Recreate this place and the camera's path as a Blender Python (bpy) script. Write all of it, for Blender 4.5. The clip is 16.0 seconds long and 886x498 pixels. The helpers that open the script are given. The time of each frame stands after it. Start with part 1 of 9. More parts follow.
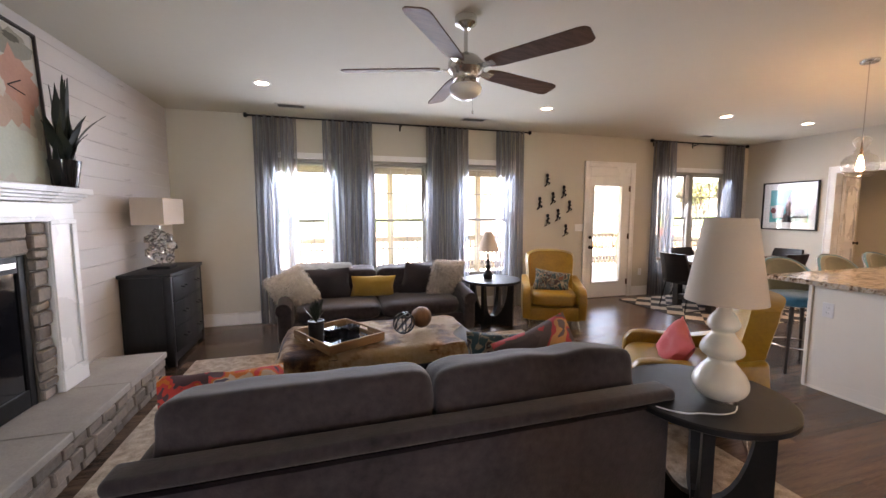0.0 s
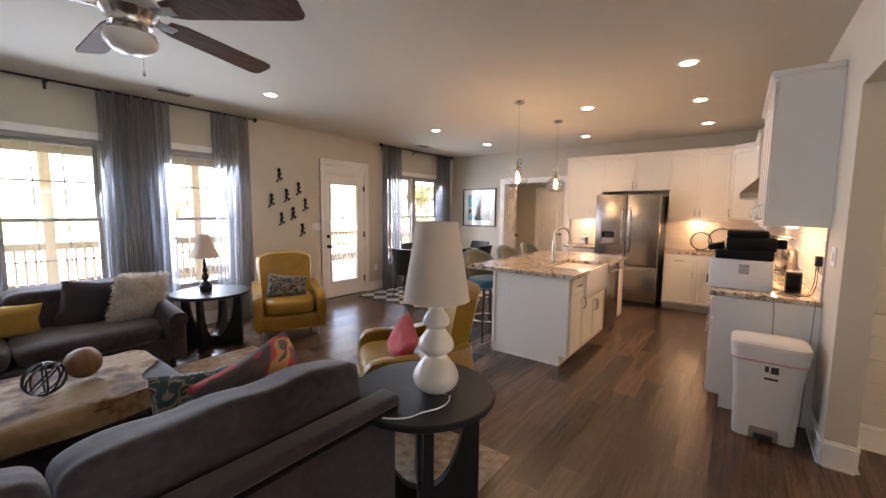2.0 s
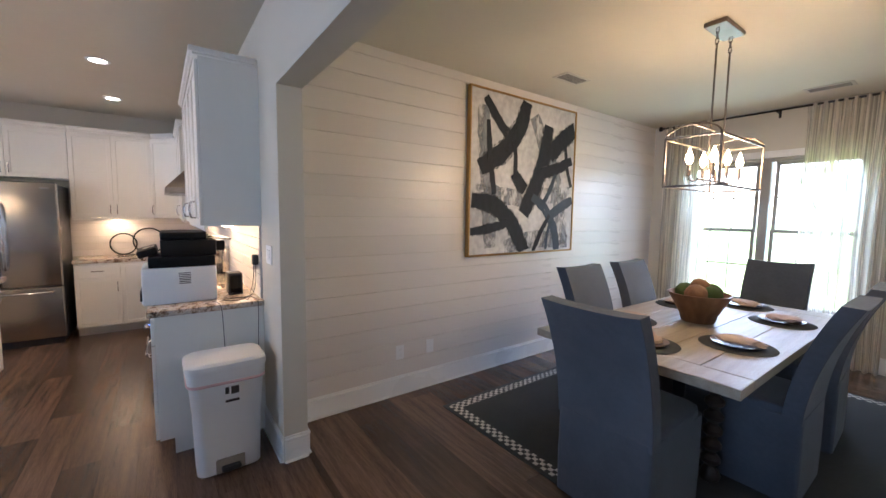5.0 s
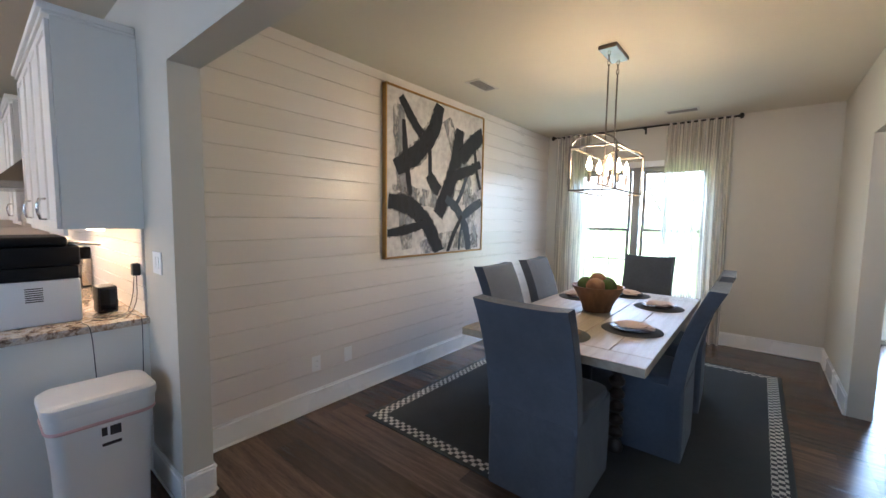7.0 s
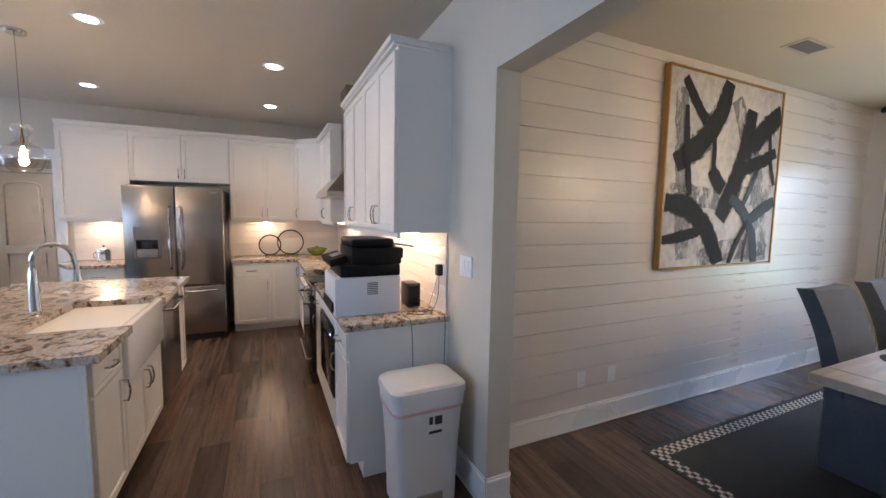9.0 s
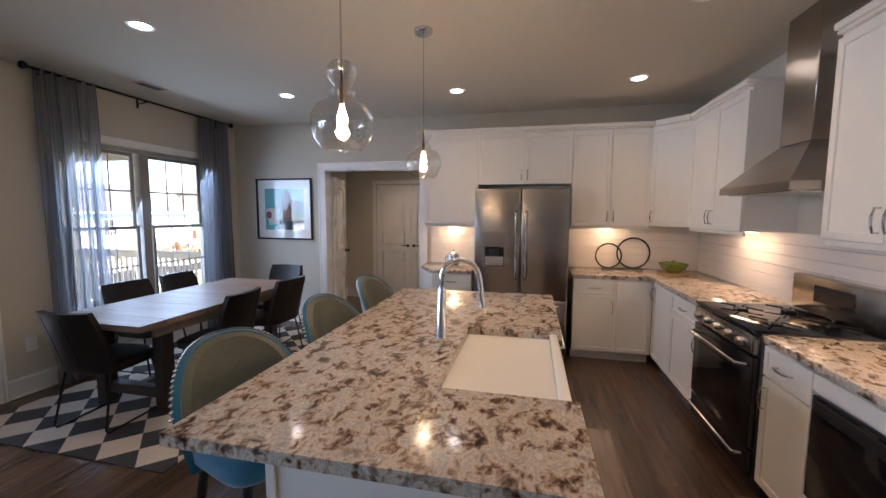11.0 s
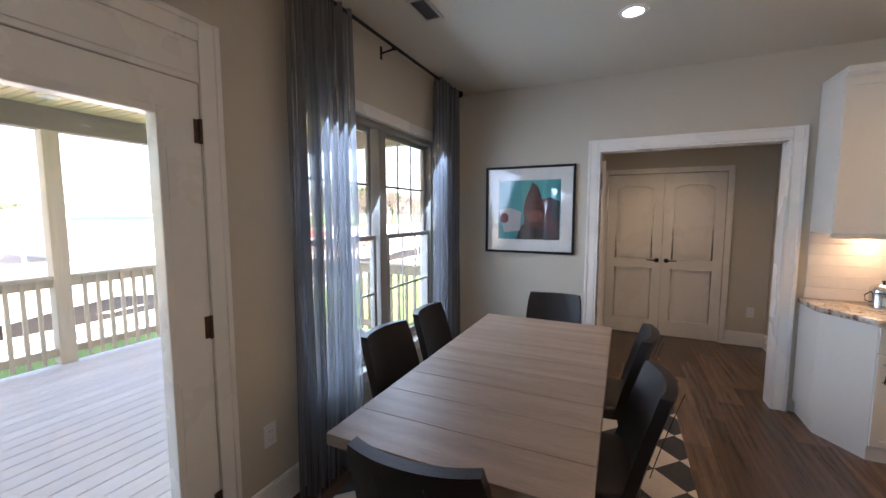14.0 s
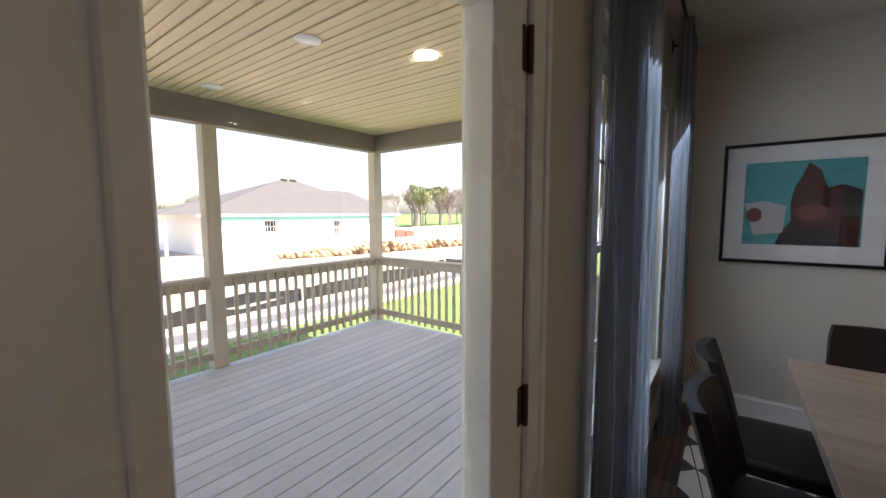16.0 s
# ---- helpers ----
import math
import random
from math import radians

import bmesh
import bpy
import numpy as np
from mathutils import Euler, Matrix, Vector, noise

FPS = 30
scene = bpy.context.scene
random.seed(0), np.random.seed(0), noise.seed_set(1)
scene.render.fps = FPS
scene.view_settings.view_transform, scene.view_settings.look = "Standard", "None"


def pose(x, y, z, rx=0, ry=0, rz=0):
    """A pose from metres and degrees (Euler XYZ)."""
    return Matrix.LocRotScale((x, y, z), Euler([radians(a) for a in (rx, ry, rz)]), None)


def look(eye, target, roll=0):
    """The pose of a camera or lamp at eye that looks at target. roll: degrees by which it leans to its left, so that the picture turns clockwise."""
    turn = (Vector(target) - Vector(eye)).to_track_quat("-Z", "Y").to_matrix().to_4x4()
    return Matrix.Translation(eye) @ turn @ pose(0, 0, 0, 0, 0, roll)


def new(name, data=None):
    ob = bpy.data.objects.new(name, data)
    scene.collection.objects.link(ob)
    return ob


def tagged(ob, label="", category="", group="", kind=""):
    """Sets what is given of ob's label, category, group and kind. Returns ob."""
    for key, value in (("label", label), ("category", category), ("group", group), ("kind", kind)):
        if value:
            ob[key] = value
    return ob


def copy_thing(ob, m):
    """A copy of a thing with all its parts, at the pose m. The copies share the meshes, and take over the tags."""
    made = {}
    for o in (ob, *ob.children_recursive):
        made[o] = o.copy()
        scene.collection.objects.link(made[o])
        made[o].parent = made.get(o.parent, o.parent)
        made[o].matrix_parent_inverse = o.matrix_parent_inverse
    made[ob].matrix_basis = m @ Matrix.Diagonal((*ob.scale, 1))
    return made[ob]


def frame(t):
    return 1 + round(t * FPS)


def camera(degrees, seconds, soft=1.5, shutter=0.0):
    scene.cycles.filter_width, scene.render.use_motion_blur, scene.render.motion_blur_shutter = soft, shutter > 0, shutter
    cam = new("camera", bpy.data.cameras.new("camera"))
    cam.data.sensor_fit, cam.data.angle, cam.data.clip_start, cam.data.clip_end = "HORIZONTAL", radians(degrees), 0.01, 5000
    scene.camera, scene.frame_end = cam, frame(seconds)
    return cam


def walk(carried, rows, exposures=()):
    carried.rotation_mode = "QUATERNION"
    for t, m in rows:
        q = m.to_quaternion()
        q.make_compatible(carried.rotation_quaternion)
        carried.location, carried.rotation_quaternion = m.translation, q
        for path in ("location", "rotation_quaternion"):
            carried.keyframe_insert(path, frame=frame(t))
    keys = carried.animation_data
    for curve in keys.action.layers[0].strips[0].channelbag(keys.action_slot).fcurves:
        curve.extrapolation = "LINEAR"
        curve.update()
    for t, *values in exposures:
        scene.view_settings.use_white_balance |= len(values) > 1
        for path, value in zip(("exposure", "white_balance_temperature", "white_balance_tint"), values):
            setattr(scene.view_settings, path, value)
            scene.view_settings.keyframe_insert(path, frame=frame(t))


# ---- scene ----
cam = camera(97.6, 16.0)
PATH = [
    (0, (0.602, 0.329, 1.47), (1.167, 2.239, 1.285), -0.1),
    (0.5, (0.613, 0.334, 1.511), (1.436, 2.146, 1.316), -0.2),
    (1, (0.695, 0.349, 1.508), (1.778, 2.018, 1.312), 0.0),
    (1.5, (0.792, 0.395, 1.495), (2.142, 1.857, 1.298), 0.4),
    (2, (0.871, 0.489, 1.493), (2.456, 1.693, 1.299), 0.6),
    (2.5, (1.014, 0.565, 1.499), (2.842, 1.353, 1.31), 0.9),
    (3, (1.215, 0.579, 1.525), (3.164, 0.982, 1.332), 0.9),
    (3.5, (1.407, 0.603, 1.523), (3.398, 0.614, 1.338), 0.8),
    (4, (1.509, 0.623, 1.531), (3.442, 0.14, 1.357), 1.0),
    (4.5, (1.615, 0.588, 1.514), (3.396, -0.306, 1.339), 0.8),
    (4.7, (1.65, 0.56, 1.485), (3.361, -0.464, 1.32), 0.9),
    (5, (1.662, 0.548, 1.498), (3.272, -0.626, 1.324), 0.8),
    (7.5, (1.878, 0.694, 1.492), (3.127, -0.86, 1.336), 0.8),
    (8, (1.965, 0.787, 1.497), (3.349, -0.648, 1.335), 0.7),
    (8.5, (2.121, 0.899, 1.486), (3.734, -0.272, 1.332), 0.7),
    (9, (2.38, 1.009, 1.517), (4.19, 0.177, 1.341), 0.9),
    (9.5, (2.687, 1.158, 1.522), (4.622, 0.686, 1.337), 0.7),
    (10, (3.01, 1.297, 1.538), (5.0, 1.34, 1.349), 0.6),
    (12.5, (4.25, 2.992, 1.53), (6.16, 3.556, 1.344), 0.2),
    (13, (4.438, 3.384, 1.547), (6.329, 4.008, 1.357), 0.2),
    (13.5, (4.505, 3.844, 1.543), (6.356, 4.579, 1.361), 0.1),
    (14, (4.58, 4.325, 1.545), (6.386, 5.164, 1.363), -0.0),
    (14.5, (4.674, 4.745, 1.547), (6.362, 5.802, 1.37), -0.4),
    (15, (4.711, 5.097, 1.549), (6.343, 6.24, 1.368), -0.2),
    (15.5, (4.762, 5.362, 1.527), (6.381, 6.523, 1.351), -0.2),
    (16, (4.803, 5.539, 1.519), (6.405, 6.723, 1.337), -0.2),
]
walk(cam, [(t, look(e, a, r)) for t, e, a, r in PATH],
     exposures=((0.0, 3.82, 7750, 30), (1.2, 3.72, 7750, 30), (2.3, 3.6, 7000, 27), (3.0, 3.58, 6050, 22), (3.5, 3.57, 5900, 22), (5.0, 3.43, 5600, 20), (7.5, 3.4, 5450, 16), (9.0, 3.33, 5600, 20), (9.5, 3.3, 5700, 20), (10.0, 3.0, 5800, 21), (12.5, 2.9, 6150, 23), (13.2, 3.1, 6250, 23), (14.4, 2.75, 6500, 21), (15.0, 2.45, 6600, 20), (16.0, 1.99, 6800, 21)))

# ---- world, sun and exposure ----
world = bpy.data.worlds.new("sky")
scene.world = world
world.use_nodes = True
wn = world.node_tree.nodes
sky = wn.new("ShaderNodeTexSky")
sky.sky_type = "NISHITA"
sky.sun_disc = False
sky.sun_elevation = radians(58)
sky.sun_rotation = radians(165)
sky.air_density, sky.dust_density = 1.0, 2.5
world.node_tree.links.new(sky.outputs["Color"], wn["Background"].inputs["Color"])
wn["Background"].inputs["Strength"].default_value = 0.15


def lamp(name, kind, where, power, color=(1, 1, 1), target=None, **kw):
    data = bpy.data.lights.new(name, kind)
    data.energy, data.color = power, color
    for k, v in kw.items():
        if k == "size": data.shape, data.size = "DISK", v
        if k == "rect": data.shape, data.size, data.size_y = "RECTANGLE", v[0], v[1]
        if k == "soft": data.shadow_soft_size = v
        if k == "angle": data.angle = v
        if k == "spread": data.spread = v
    ob = new(name, data)
    ob.matrix_world = look(where, target) if target else Matrix.Translation(where)
    return ob


# the sun stands south-east, behind the house as seen from the porch
_a, _e = radians(165), radians(58)
_s = Vector((math.sin(_a) * math.cos(_e), math.cos(_a) * math.cos(_e), math.sin(_e)))
lamp("sun", "SUN", _s * 60, 5.0, (1.0, 0.95, 0.86), (0, 0, 0), angle=radians(0.5))
WARM = (1.0, 0.71, 0.42)
KITCHEN_WARM = (1.0, 0.63, 0.31)
DAY = (0.56, 0.77, 1.0)
# the sky's light in the openings of the rooms
for _x in (0.30, 1.61, 2.95):
    lamp("window_sky", "AREA", (_x, 6.13, 1.335), 7.6, DAY, (_x, 3.4, 0.0), rect=(0.82, 1.70))
lamp("window_sky", "AREA", (7.04, 6.13, 1.335), 7.2, DAY, (7.04, 3.4, 0.0), rect=(1.6, 1.70))
lamp("window_sky", "AREA", (3.14, -5.31, 1.335), 4.6, DAY, (3.14, -2.6, 0.0), rect=(1.6, 1.70))
lamp("window_sky", "AREA", (0.0, -6.70, 1.12), 16.0, DAY, (0.0, -3.0, 0.0), rect=(1.18, 2.1))

# ---- builders ----


def thing(name, label, category, group="", at=(0, 0, 0), rz=0.0, kind=""):
    ob = new(name)
    ob.empty_display_size = 0.1
    ob.matrix_basis = pose(at[0], at[1], at[2], 0, 0, rz)
    return tagged(ob, label, category, group, kind)


def mesh_of(name, bm, material, smooth=True):
    me = bpy.data.meshes.new(name)
    bmesh.ops.recalc_face_normals(bm, faces=bm.faces[:])
    bm.to_mesh(me)
    bm.free()
    for m in (material if isinstance(material, (list, tuple)) else [material]):
        me.materials.append(m)
    if smooth:
        me.shade_smooth()
        me.set_sharp_from_angle(angle=radians(38))
    return me


def part(name, bm, material, parent=None, label="", smooth=True):
    ob = new(name, mesh_of(name, bm, material, smooth))
    if parent is not None:
        ob.parent = parent
    return tagged(ob, label)


def solo(name, bm, material, label, category, group="", kind="", smooth=True):
    return tagged(part(name, bm, material, None, "", smooth), label, category, group, kind)


def structure(name, bm, material, label, smooth=False):
    return tagged(part(name, bm, material, None, "", smooth), label, "", "", "structure")


def B():
    return bmesh.new()


def box(bm, a, b, bev=0.0, seg=1, m=None, mat_i=0):
    """A box from corner a to corner b, its edges rounded by bev."""
    t = bmesh.new()
    bmesh.ops.create_cube(t, size=1.0)
    c = [(p + q) / 2 for p, q in zip(a, b)]
    s = [abs(q - p) for p, q in zip(a, b)]
    bmesh.ops.transform(t, matrix=Matrix.Translation(c) @ Matrix.Diagonal((*s, 1)), verts=t.verts[:])
    if bev > 0:
        bmesh.ops.bevel(t, geom=t.edges[:], offset=min(bev, min(s) * 0.49), segments=seg, affect="EDGES", profile=0.5)
    merge(bm, t, m, mat_i)
    return bm


def merge(bm, t, m=None, mat_i=0):
    if m is not None:
        bmesh.ops.transform(t, matrix=m, verts=t.verts[:])
    vs = [bm.verts.new(v.co) for v in t.verts]
    t.verts.index_update()
    for f in t.faces:
        nf = bm.faces.new([vs[v.index] for v in f.verts])
        nf.material_index = mat_i
    t.free()


def lathe(bm, prof, c=(0, 0, 0), n=28, m=None, cap=True):
    """A body turned about z from (radius, height) pairs."""
    t = bmesh.new()
    rings = []
    for r, h in prof:
        rings.append([t.verts.new((r * math.cos(2 * math.pi * i / n), r * math.sin(2 * math.pi * i / n), h)) for i in range(n)])
    for p, q in zip(rings, rings[1:]):
        for i in range(n):
            t.faces.new((p[i], p[(i + 1) % n], q[(i + 1) % n], q[i]))
    if cap:
        t.faces.new(rings[0][::-1])
        t.faces.new(rings[-1])
    mm = Matrix.Translation(c) if m is None else m
    merge(bm, t, mm)
    return bm


def cyl(bm, p, q, r, n=14, r2=None):
    """A round bar from p to q."""
    p, q = Vector(p), Vector(q)
    d = q - p
    m = Matrix.Translation(p) @ d.to_track_quat("Z", "Y").to_matrix().to_4x4()
    return lathe(bm, [(r, 0), (r if r2 is None else r2, d.length)], n=n, m=m)


def tube(bm, pts, r, n=8, closed=False):
    """A round rod bent along pts."""
    pts = [Vector(p) for p in pts]
    k = len(pts)
    rings = []
    up = Vector((0, 0, 1))
    for i, p in enumerate(pts):
        a = pts[(i - 1) % k] if closed or i > 0 else p
        b = pts[(i + 1) % k] if closed or i < k - 1 else p
        d = (b - a).normalized()
        side = d.cross(up)
        if side.length < 1e-3:
            side = d.cross(Vector((1, 0, 0)))
        side.normalize()
        u2 = side.cross(d)
        rings.append([bm.verts.new(p + side * r * math.cos(2 * math.pi * j / n) + u2 * r * math.sin(2 * math.pi * j / n)) for j in range(n)])
    for i in range(k if closed else k - 1):
        p, q = rings[i], rings[(i + 1) % k]
        for j in range(n):
            bm.faces.new((p[j], p[(j + 1) % n], q[(j + 1) % n], q[j]))
    if not closed:
        bm.faces.new(rings[0][::-1])
        bm.faces.new(rings[-1])
    return bm


def arc(c, r, a0, a1, n, plane="xy"):
    out = []
    for i in range(n + 1):
        a = radians(a0 + (a1 - a0) * i / n)
        u, v = r * math.cos(a), r * math.sin(a)
        out.append({"xy": (c[0] + u, c[1] + v, c[2]), "xz": (c[0] + u, c[1], c[2] + v), "yz": (c[0], c[1] + u, c[2] + v)}[plane])
    return out


def cushion(bm, c, s, p=4.0, n=20, m=None, lump=0.0, seed=0):
    """A stuffed block of size s about c: a rounded box with bulged faces and small lumps."""
    t = bmesh.new()
    bmesh.ops.create_cube(t, size=2.0)
    bmesh.ops.subdivide_edges(t, edges=t.edges[:], cuts=n // 2, use_grid_fill=True)
    for v in t.verts:
        x, y, z = v.co
        k = (abs(x) ** p + abs(y) ** p + abs(z) ** p) ** (1 / p)
        w = Vector((x / k, y / k, z / k))
        if lump:
            w *= 1 + lump * noise.noise(Vector((x * 1.7 + seed * 3.1, y * 1.7 + seed, z * 1.7)))
        v.co = Vector((w.x * s[0] / 2, w.y * s[1] / 2, w.z * s[2] / 2)) + Vector(c)
    merge(bm, t, m)
    return bm


def pillow(bm, w, h, d, m=None, n=14, lump=0.03, seed=0):
    """A throw pillow standing in the xz plane with pinched corners."""
    t = bmesh.new()
    grid = []
    for side in (1, -1):
        g = []
        for i in range(n + 1):
            row = []
            for j in range(n + 1):
                u, v = i / n * 2 - 1, j / n * 2 - 1
                b = max(0.0, (1 - u ** 2) * (1 - v ** 2)) ** 0.42
                pin = 1 - 0.09 * (1 - abs(u * v)) * (max(abs(u), abs(v)) ** 3)
                z = noise.noise(Vector((u * 2 + seed, v * 2, side))) * lump
                row.append(t.verts.new((u * w / 2 * pin, side * (b * d / 2 + 0.002) + z * b, v * h / 2 * pin)))
            g.append(row)
        for i in range(n):
            for j in range(n):
                f = (g[i][j], g[i + 1][j], g[i + 1][j + 1], g[i][j + 1])
                t.faces.new(f if side < 0 else f[::-1])
        grid.append(g)
    a, b = grid
    edge = lambda g: [g[i][0] for i in range(n)] + [g[n][j] for j in range(n)] + [g[i][n] for i in range(n, 0, -1)] + [g[0][j] for j in range(n, 0, -1)]
    ea, eb = edge(a), edge(b)
    for i in range(len(ea)):
        t.faces.new((ea[i], ea[(i + 1) % len(ea)], eb[(i + 1) % len(eb)], eb[i]))
    merge(bm, t, m)
    return bm


def prism(bm, poly, z0, z1, m=None, bev=0.0):
    """An upright slab over the outline poly."""
    t = bmesh.new()
    lo = [t.verts.new((x, y, z0)) for x, y in poly]
    hi = [t.verts.new((x, y, z1)) for x, y in poly]
    k = len(poly)
    t.faces.new(lo[::-1])
    t.faces.new(hi)
    for i in range(k):
        t.faces.new((lo[i], lo[(i + 1) % k], hi[(i + 1) % k], hi[i]))
    if bev:
        bmesh.ops.bevel(t, geom=t.edges[:], offset=bev, segments=2, affect="EDGES", profile=0.5)
    merge(bm, t, m)
    return bm


def wall_x(name, y0, y1, x0, x1, z1, holes, material, label):
    """A wall along x between the faces y0 and y1, with holes (xa, xb, za, zb) cut through it."""
    bm = B()
    xs = sorted({x0, x1, *[h[0] for h in holes], *[h[1] for h in holes]})
    for a, b in zip(xs, xs[1:]):
        zs = sorted([(h[2], h[3]) for h in holes if h[0] <= a + 1e-6 and h[1] >= b - 1e-6])
        z = 0.0
        for p, q in zs:
            if p > z + 1e-6:
                box(bm, (a, y0, z), (b, y1, p))
            z = q
        if z < z1 - 1e-6:
            box(bm, (a, y0, z), (b, y1, z1))
    bmesh.ops.remove_doubles(bm, verts=bm.verts[:], dist=1e-5)
    return structure(name, bm, material, label)


def wall_y(name, x0, x1, y0, y1, z1, holes, material, label):
    """The same along y."""
    ob = wall_x(name, -x1, -x0, y0, y1, z1, holes, material, label)
    ob.data.transform(Matrix.Rotation(radians(90), 4, "Z"))
    return ob


# ---- materials ----


def material(name, col, rough=0.6, metal=0.0, col2=None, scale=8.0, amount=0.5, bump=0.0, bscale=200.0, stretch=(1, 1, 1), rvar=0.08,
             sheen=0.0, spec=0.5, rand=0.0, coat=0.0, anis=0.0):
    m = bpy.data.materials.new(name)
    m.use_nodes = True
    nt = m.node_tree
    bs = nt.nodes["Principled BSDF"]
    N, L = nt.nodes.new, nt.links.new
    tc = N("ShaderNodeTexCoord")
    mp = N("ShaderNodeMapping")
    mp.inputs["Scale"].default_value = stretch
    L(tc.outputs["Object"], mp.inputs["Vector"])
    n1 = N("ShaderNodeTexNoise")
    n1.inputs["Scale"].default_value, n1.inputs["Detail"].default_value = scale, 6
    L(mp.outputs["Vector"], n1.inputs["Vector"])
    n2 = N("ShaderNodeTexNoise")
    n2.inputs["Scale"].default_value, n2.inputs["Detail"].default_value = scale * 9, 4
    L(mp.outputs["Vector"], n2.inputs["Vector"])
    av = N("ShaderNodeMath")
    av.operation = "MULTIPLY_ADD"
    L(n2.outputs["Fac"], av.inputs[0])
    av.inputs[1].default_value = 0.4
    sc = N("ShaderNodeMath")
    sc.operation = "MULTIPLY"
    L(n1.outputs["Fac"], sc.inputs[0])
    sc.inputs[1].default_value = 0.6
    L(sc.outputs[0], av.inputs[2])
    rg = N("ShaderNodeMapRange")
    rg.inputs["From Min"].default_value, rg.inputs["From Max"].default_value = 0.32, 0.68
    L(av.outputs[0], rg.inputs["Value"])
    mix = N("ShaderNodeMix")
    mix.data_type = "RGBA"
    c2 = col2 or tuple(c * (1 - 0.25 * amount) for c in col)
    mix.inputs["A"].default_value = (*col, 1)
    mix.inputs["B"].default_value = (*c2, 1)
    L(rg.outputs["Result"], mix.inputs["Factor"])
    out = mix.outputs["Result"]
    if rand:
        oi, ge = N("ShaderNodeObjectInfo"), N("ShaderNodeNewGeometry")
        ad = N("ShaderNodeMath")
        ad.operation = "ADD"
        L(oi.outputs["Random"], ad.inputs[0])
        L(ge.outputs["Random Per Island"], ad.inputs[1])
        fr = N("ShaderNodeMath")
        fr.operation = "FRACT"
        L(ad.outputs[0], fr.inputs[0])
        mr = N("ShaderNodeMapRange")
        mr.inputs["To Min"].default_value, mr.inputs["To Max"].default_value = 1 - rand, 1 + rand
        L(fr.outputs[0], mr.inputs["Value"])
        hs = N("ShaderNodeHueSaturation")
        L(out, hs.inputs["Color"])
        L(mr.outputs["Result"], hs.inputs["Value"])
        out = hs.outputs["Color"]
    L(out, bs.inputs["Base Color"])
    rr = N("ShaderNodeMapRange")
    rr.inputs["To Min"].default_value, rr.inputs["To Max"].default_value = max(0.02, rough - rvar), min(1, rough + rvar)
    L(n1.outputs["Fac"], rr.inputs["Value"])
    L(rr.outputs["Result"], bs.inputs["Roughness"])
    bs.inputs["Metallic"].default_value = metal
    bs.inputs["Specular IOR Level"].default_value = spec
    bs.inputs["Sheen Weight"].default_value = sheen
    bs.inputs["Coat Weight"].default_value = coat
    bs.inputs["Anisotropic"].default_value = anis
    if bump:
        nb = N("ShaderNodeTexNoise")
        nb.inputs["Scale"].default_value, nb.inputs["Detail"].default_value = bscale, 3
        L(mp.outputs["Vector"], nb.inputs["Vector"])
        bp = N("ShaderNodeBump")
        bp.inputs["Strength"].default_value, bp.inputs["Distance"].default_value = bump, 0.004
        L(nb.outputs["Fac"], bp.inputs["Height"])
        L(bp.outputs["Normal"], bs.inputs["Normal"])
    return m


def emitter(name, col, strength):
    m = bpy.data.materials.new(name)
    m.use_nodes = True
    bs = m.node_tree.nodes["Principled BSDF"]
    bs.inputs["Base Color"].default_value = (*col, 1)
    bs.inputs["Emission Color"].default_value = (*col, 1)
    bs.inputs["Emission Strength"].default_value = strength
    return m


def clear(name, col=(1, 1, 1), rough=0.0, ior=1.45, thin=False, gloss=0.03):
    m = bpy.data.materials.new(name)
    m.use_nodes = True
    nt = m.node_tree
    bs = nt.nodes["Principled BSDF"]
    bs.inputs["Base Color"].default_value = (*col, 1)
    bs.inputs["Roughness"].default_value = rough
    bs.inputs["IOR"].default_value = ior
    bs.inputs["Transmission Weight"].default_value = 1.0
    if thin:
        tr, gl, mx, lw, pw, ma = (nt.nodes.new("ShaderNode" + k) for k in ("BsdfTransparent", "BsdfGlossy", "MixShader", "LayerWeight", "Math", "Math"))
        tr.inputs["Color"].default_value = (*col, 1)
        gl.inputs["Roughness"].default_value = 0.01
        pw.operation, ma.operation = "POWER", "MULTIPLY_ADD"
        lw.inputs["Blend"].default_value = 0.5
        nt.links.new(lw.outputs["Facing"], pw.inputs[0])
        pw.inputs[1].default_value = 5.0
        nt.links.new(pw.outputs[0], ma.inputs[0])
        ma.inputs[1].default_value, ma.inputs[2].default_value = 0.7, gloss
        nt.links.new(ma.outputs[0], mx.inputs[0])
        nt.links.new(tr.outputs[0], mx.inputs[1])
        nt.links.new(gl.outputs[0], mx.inputs[2])
        nt.links.new(mx.outputs[0], nt.nodes["Material Output"].inputs["Surface"])
    return m


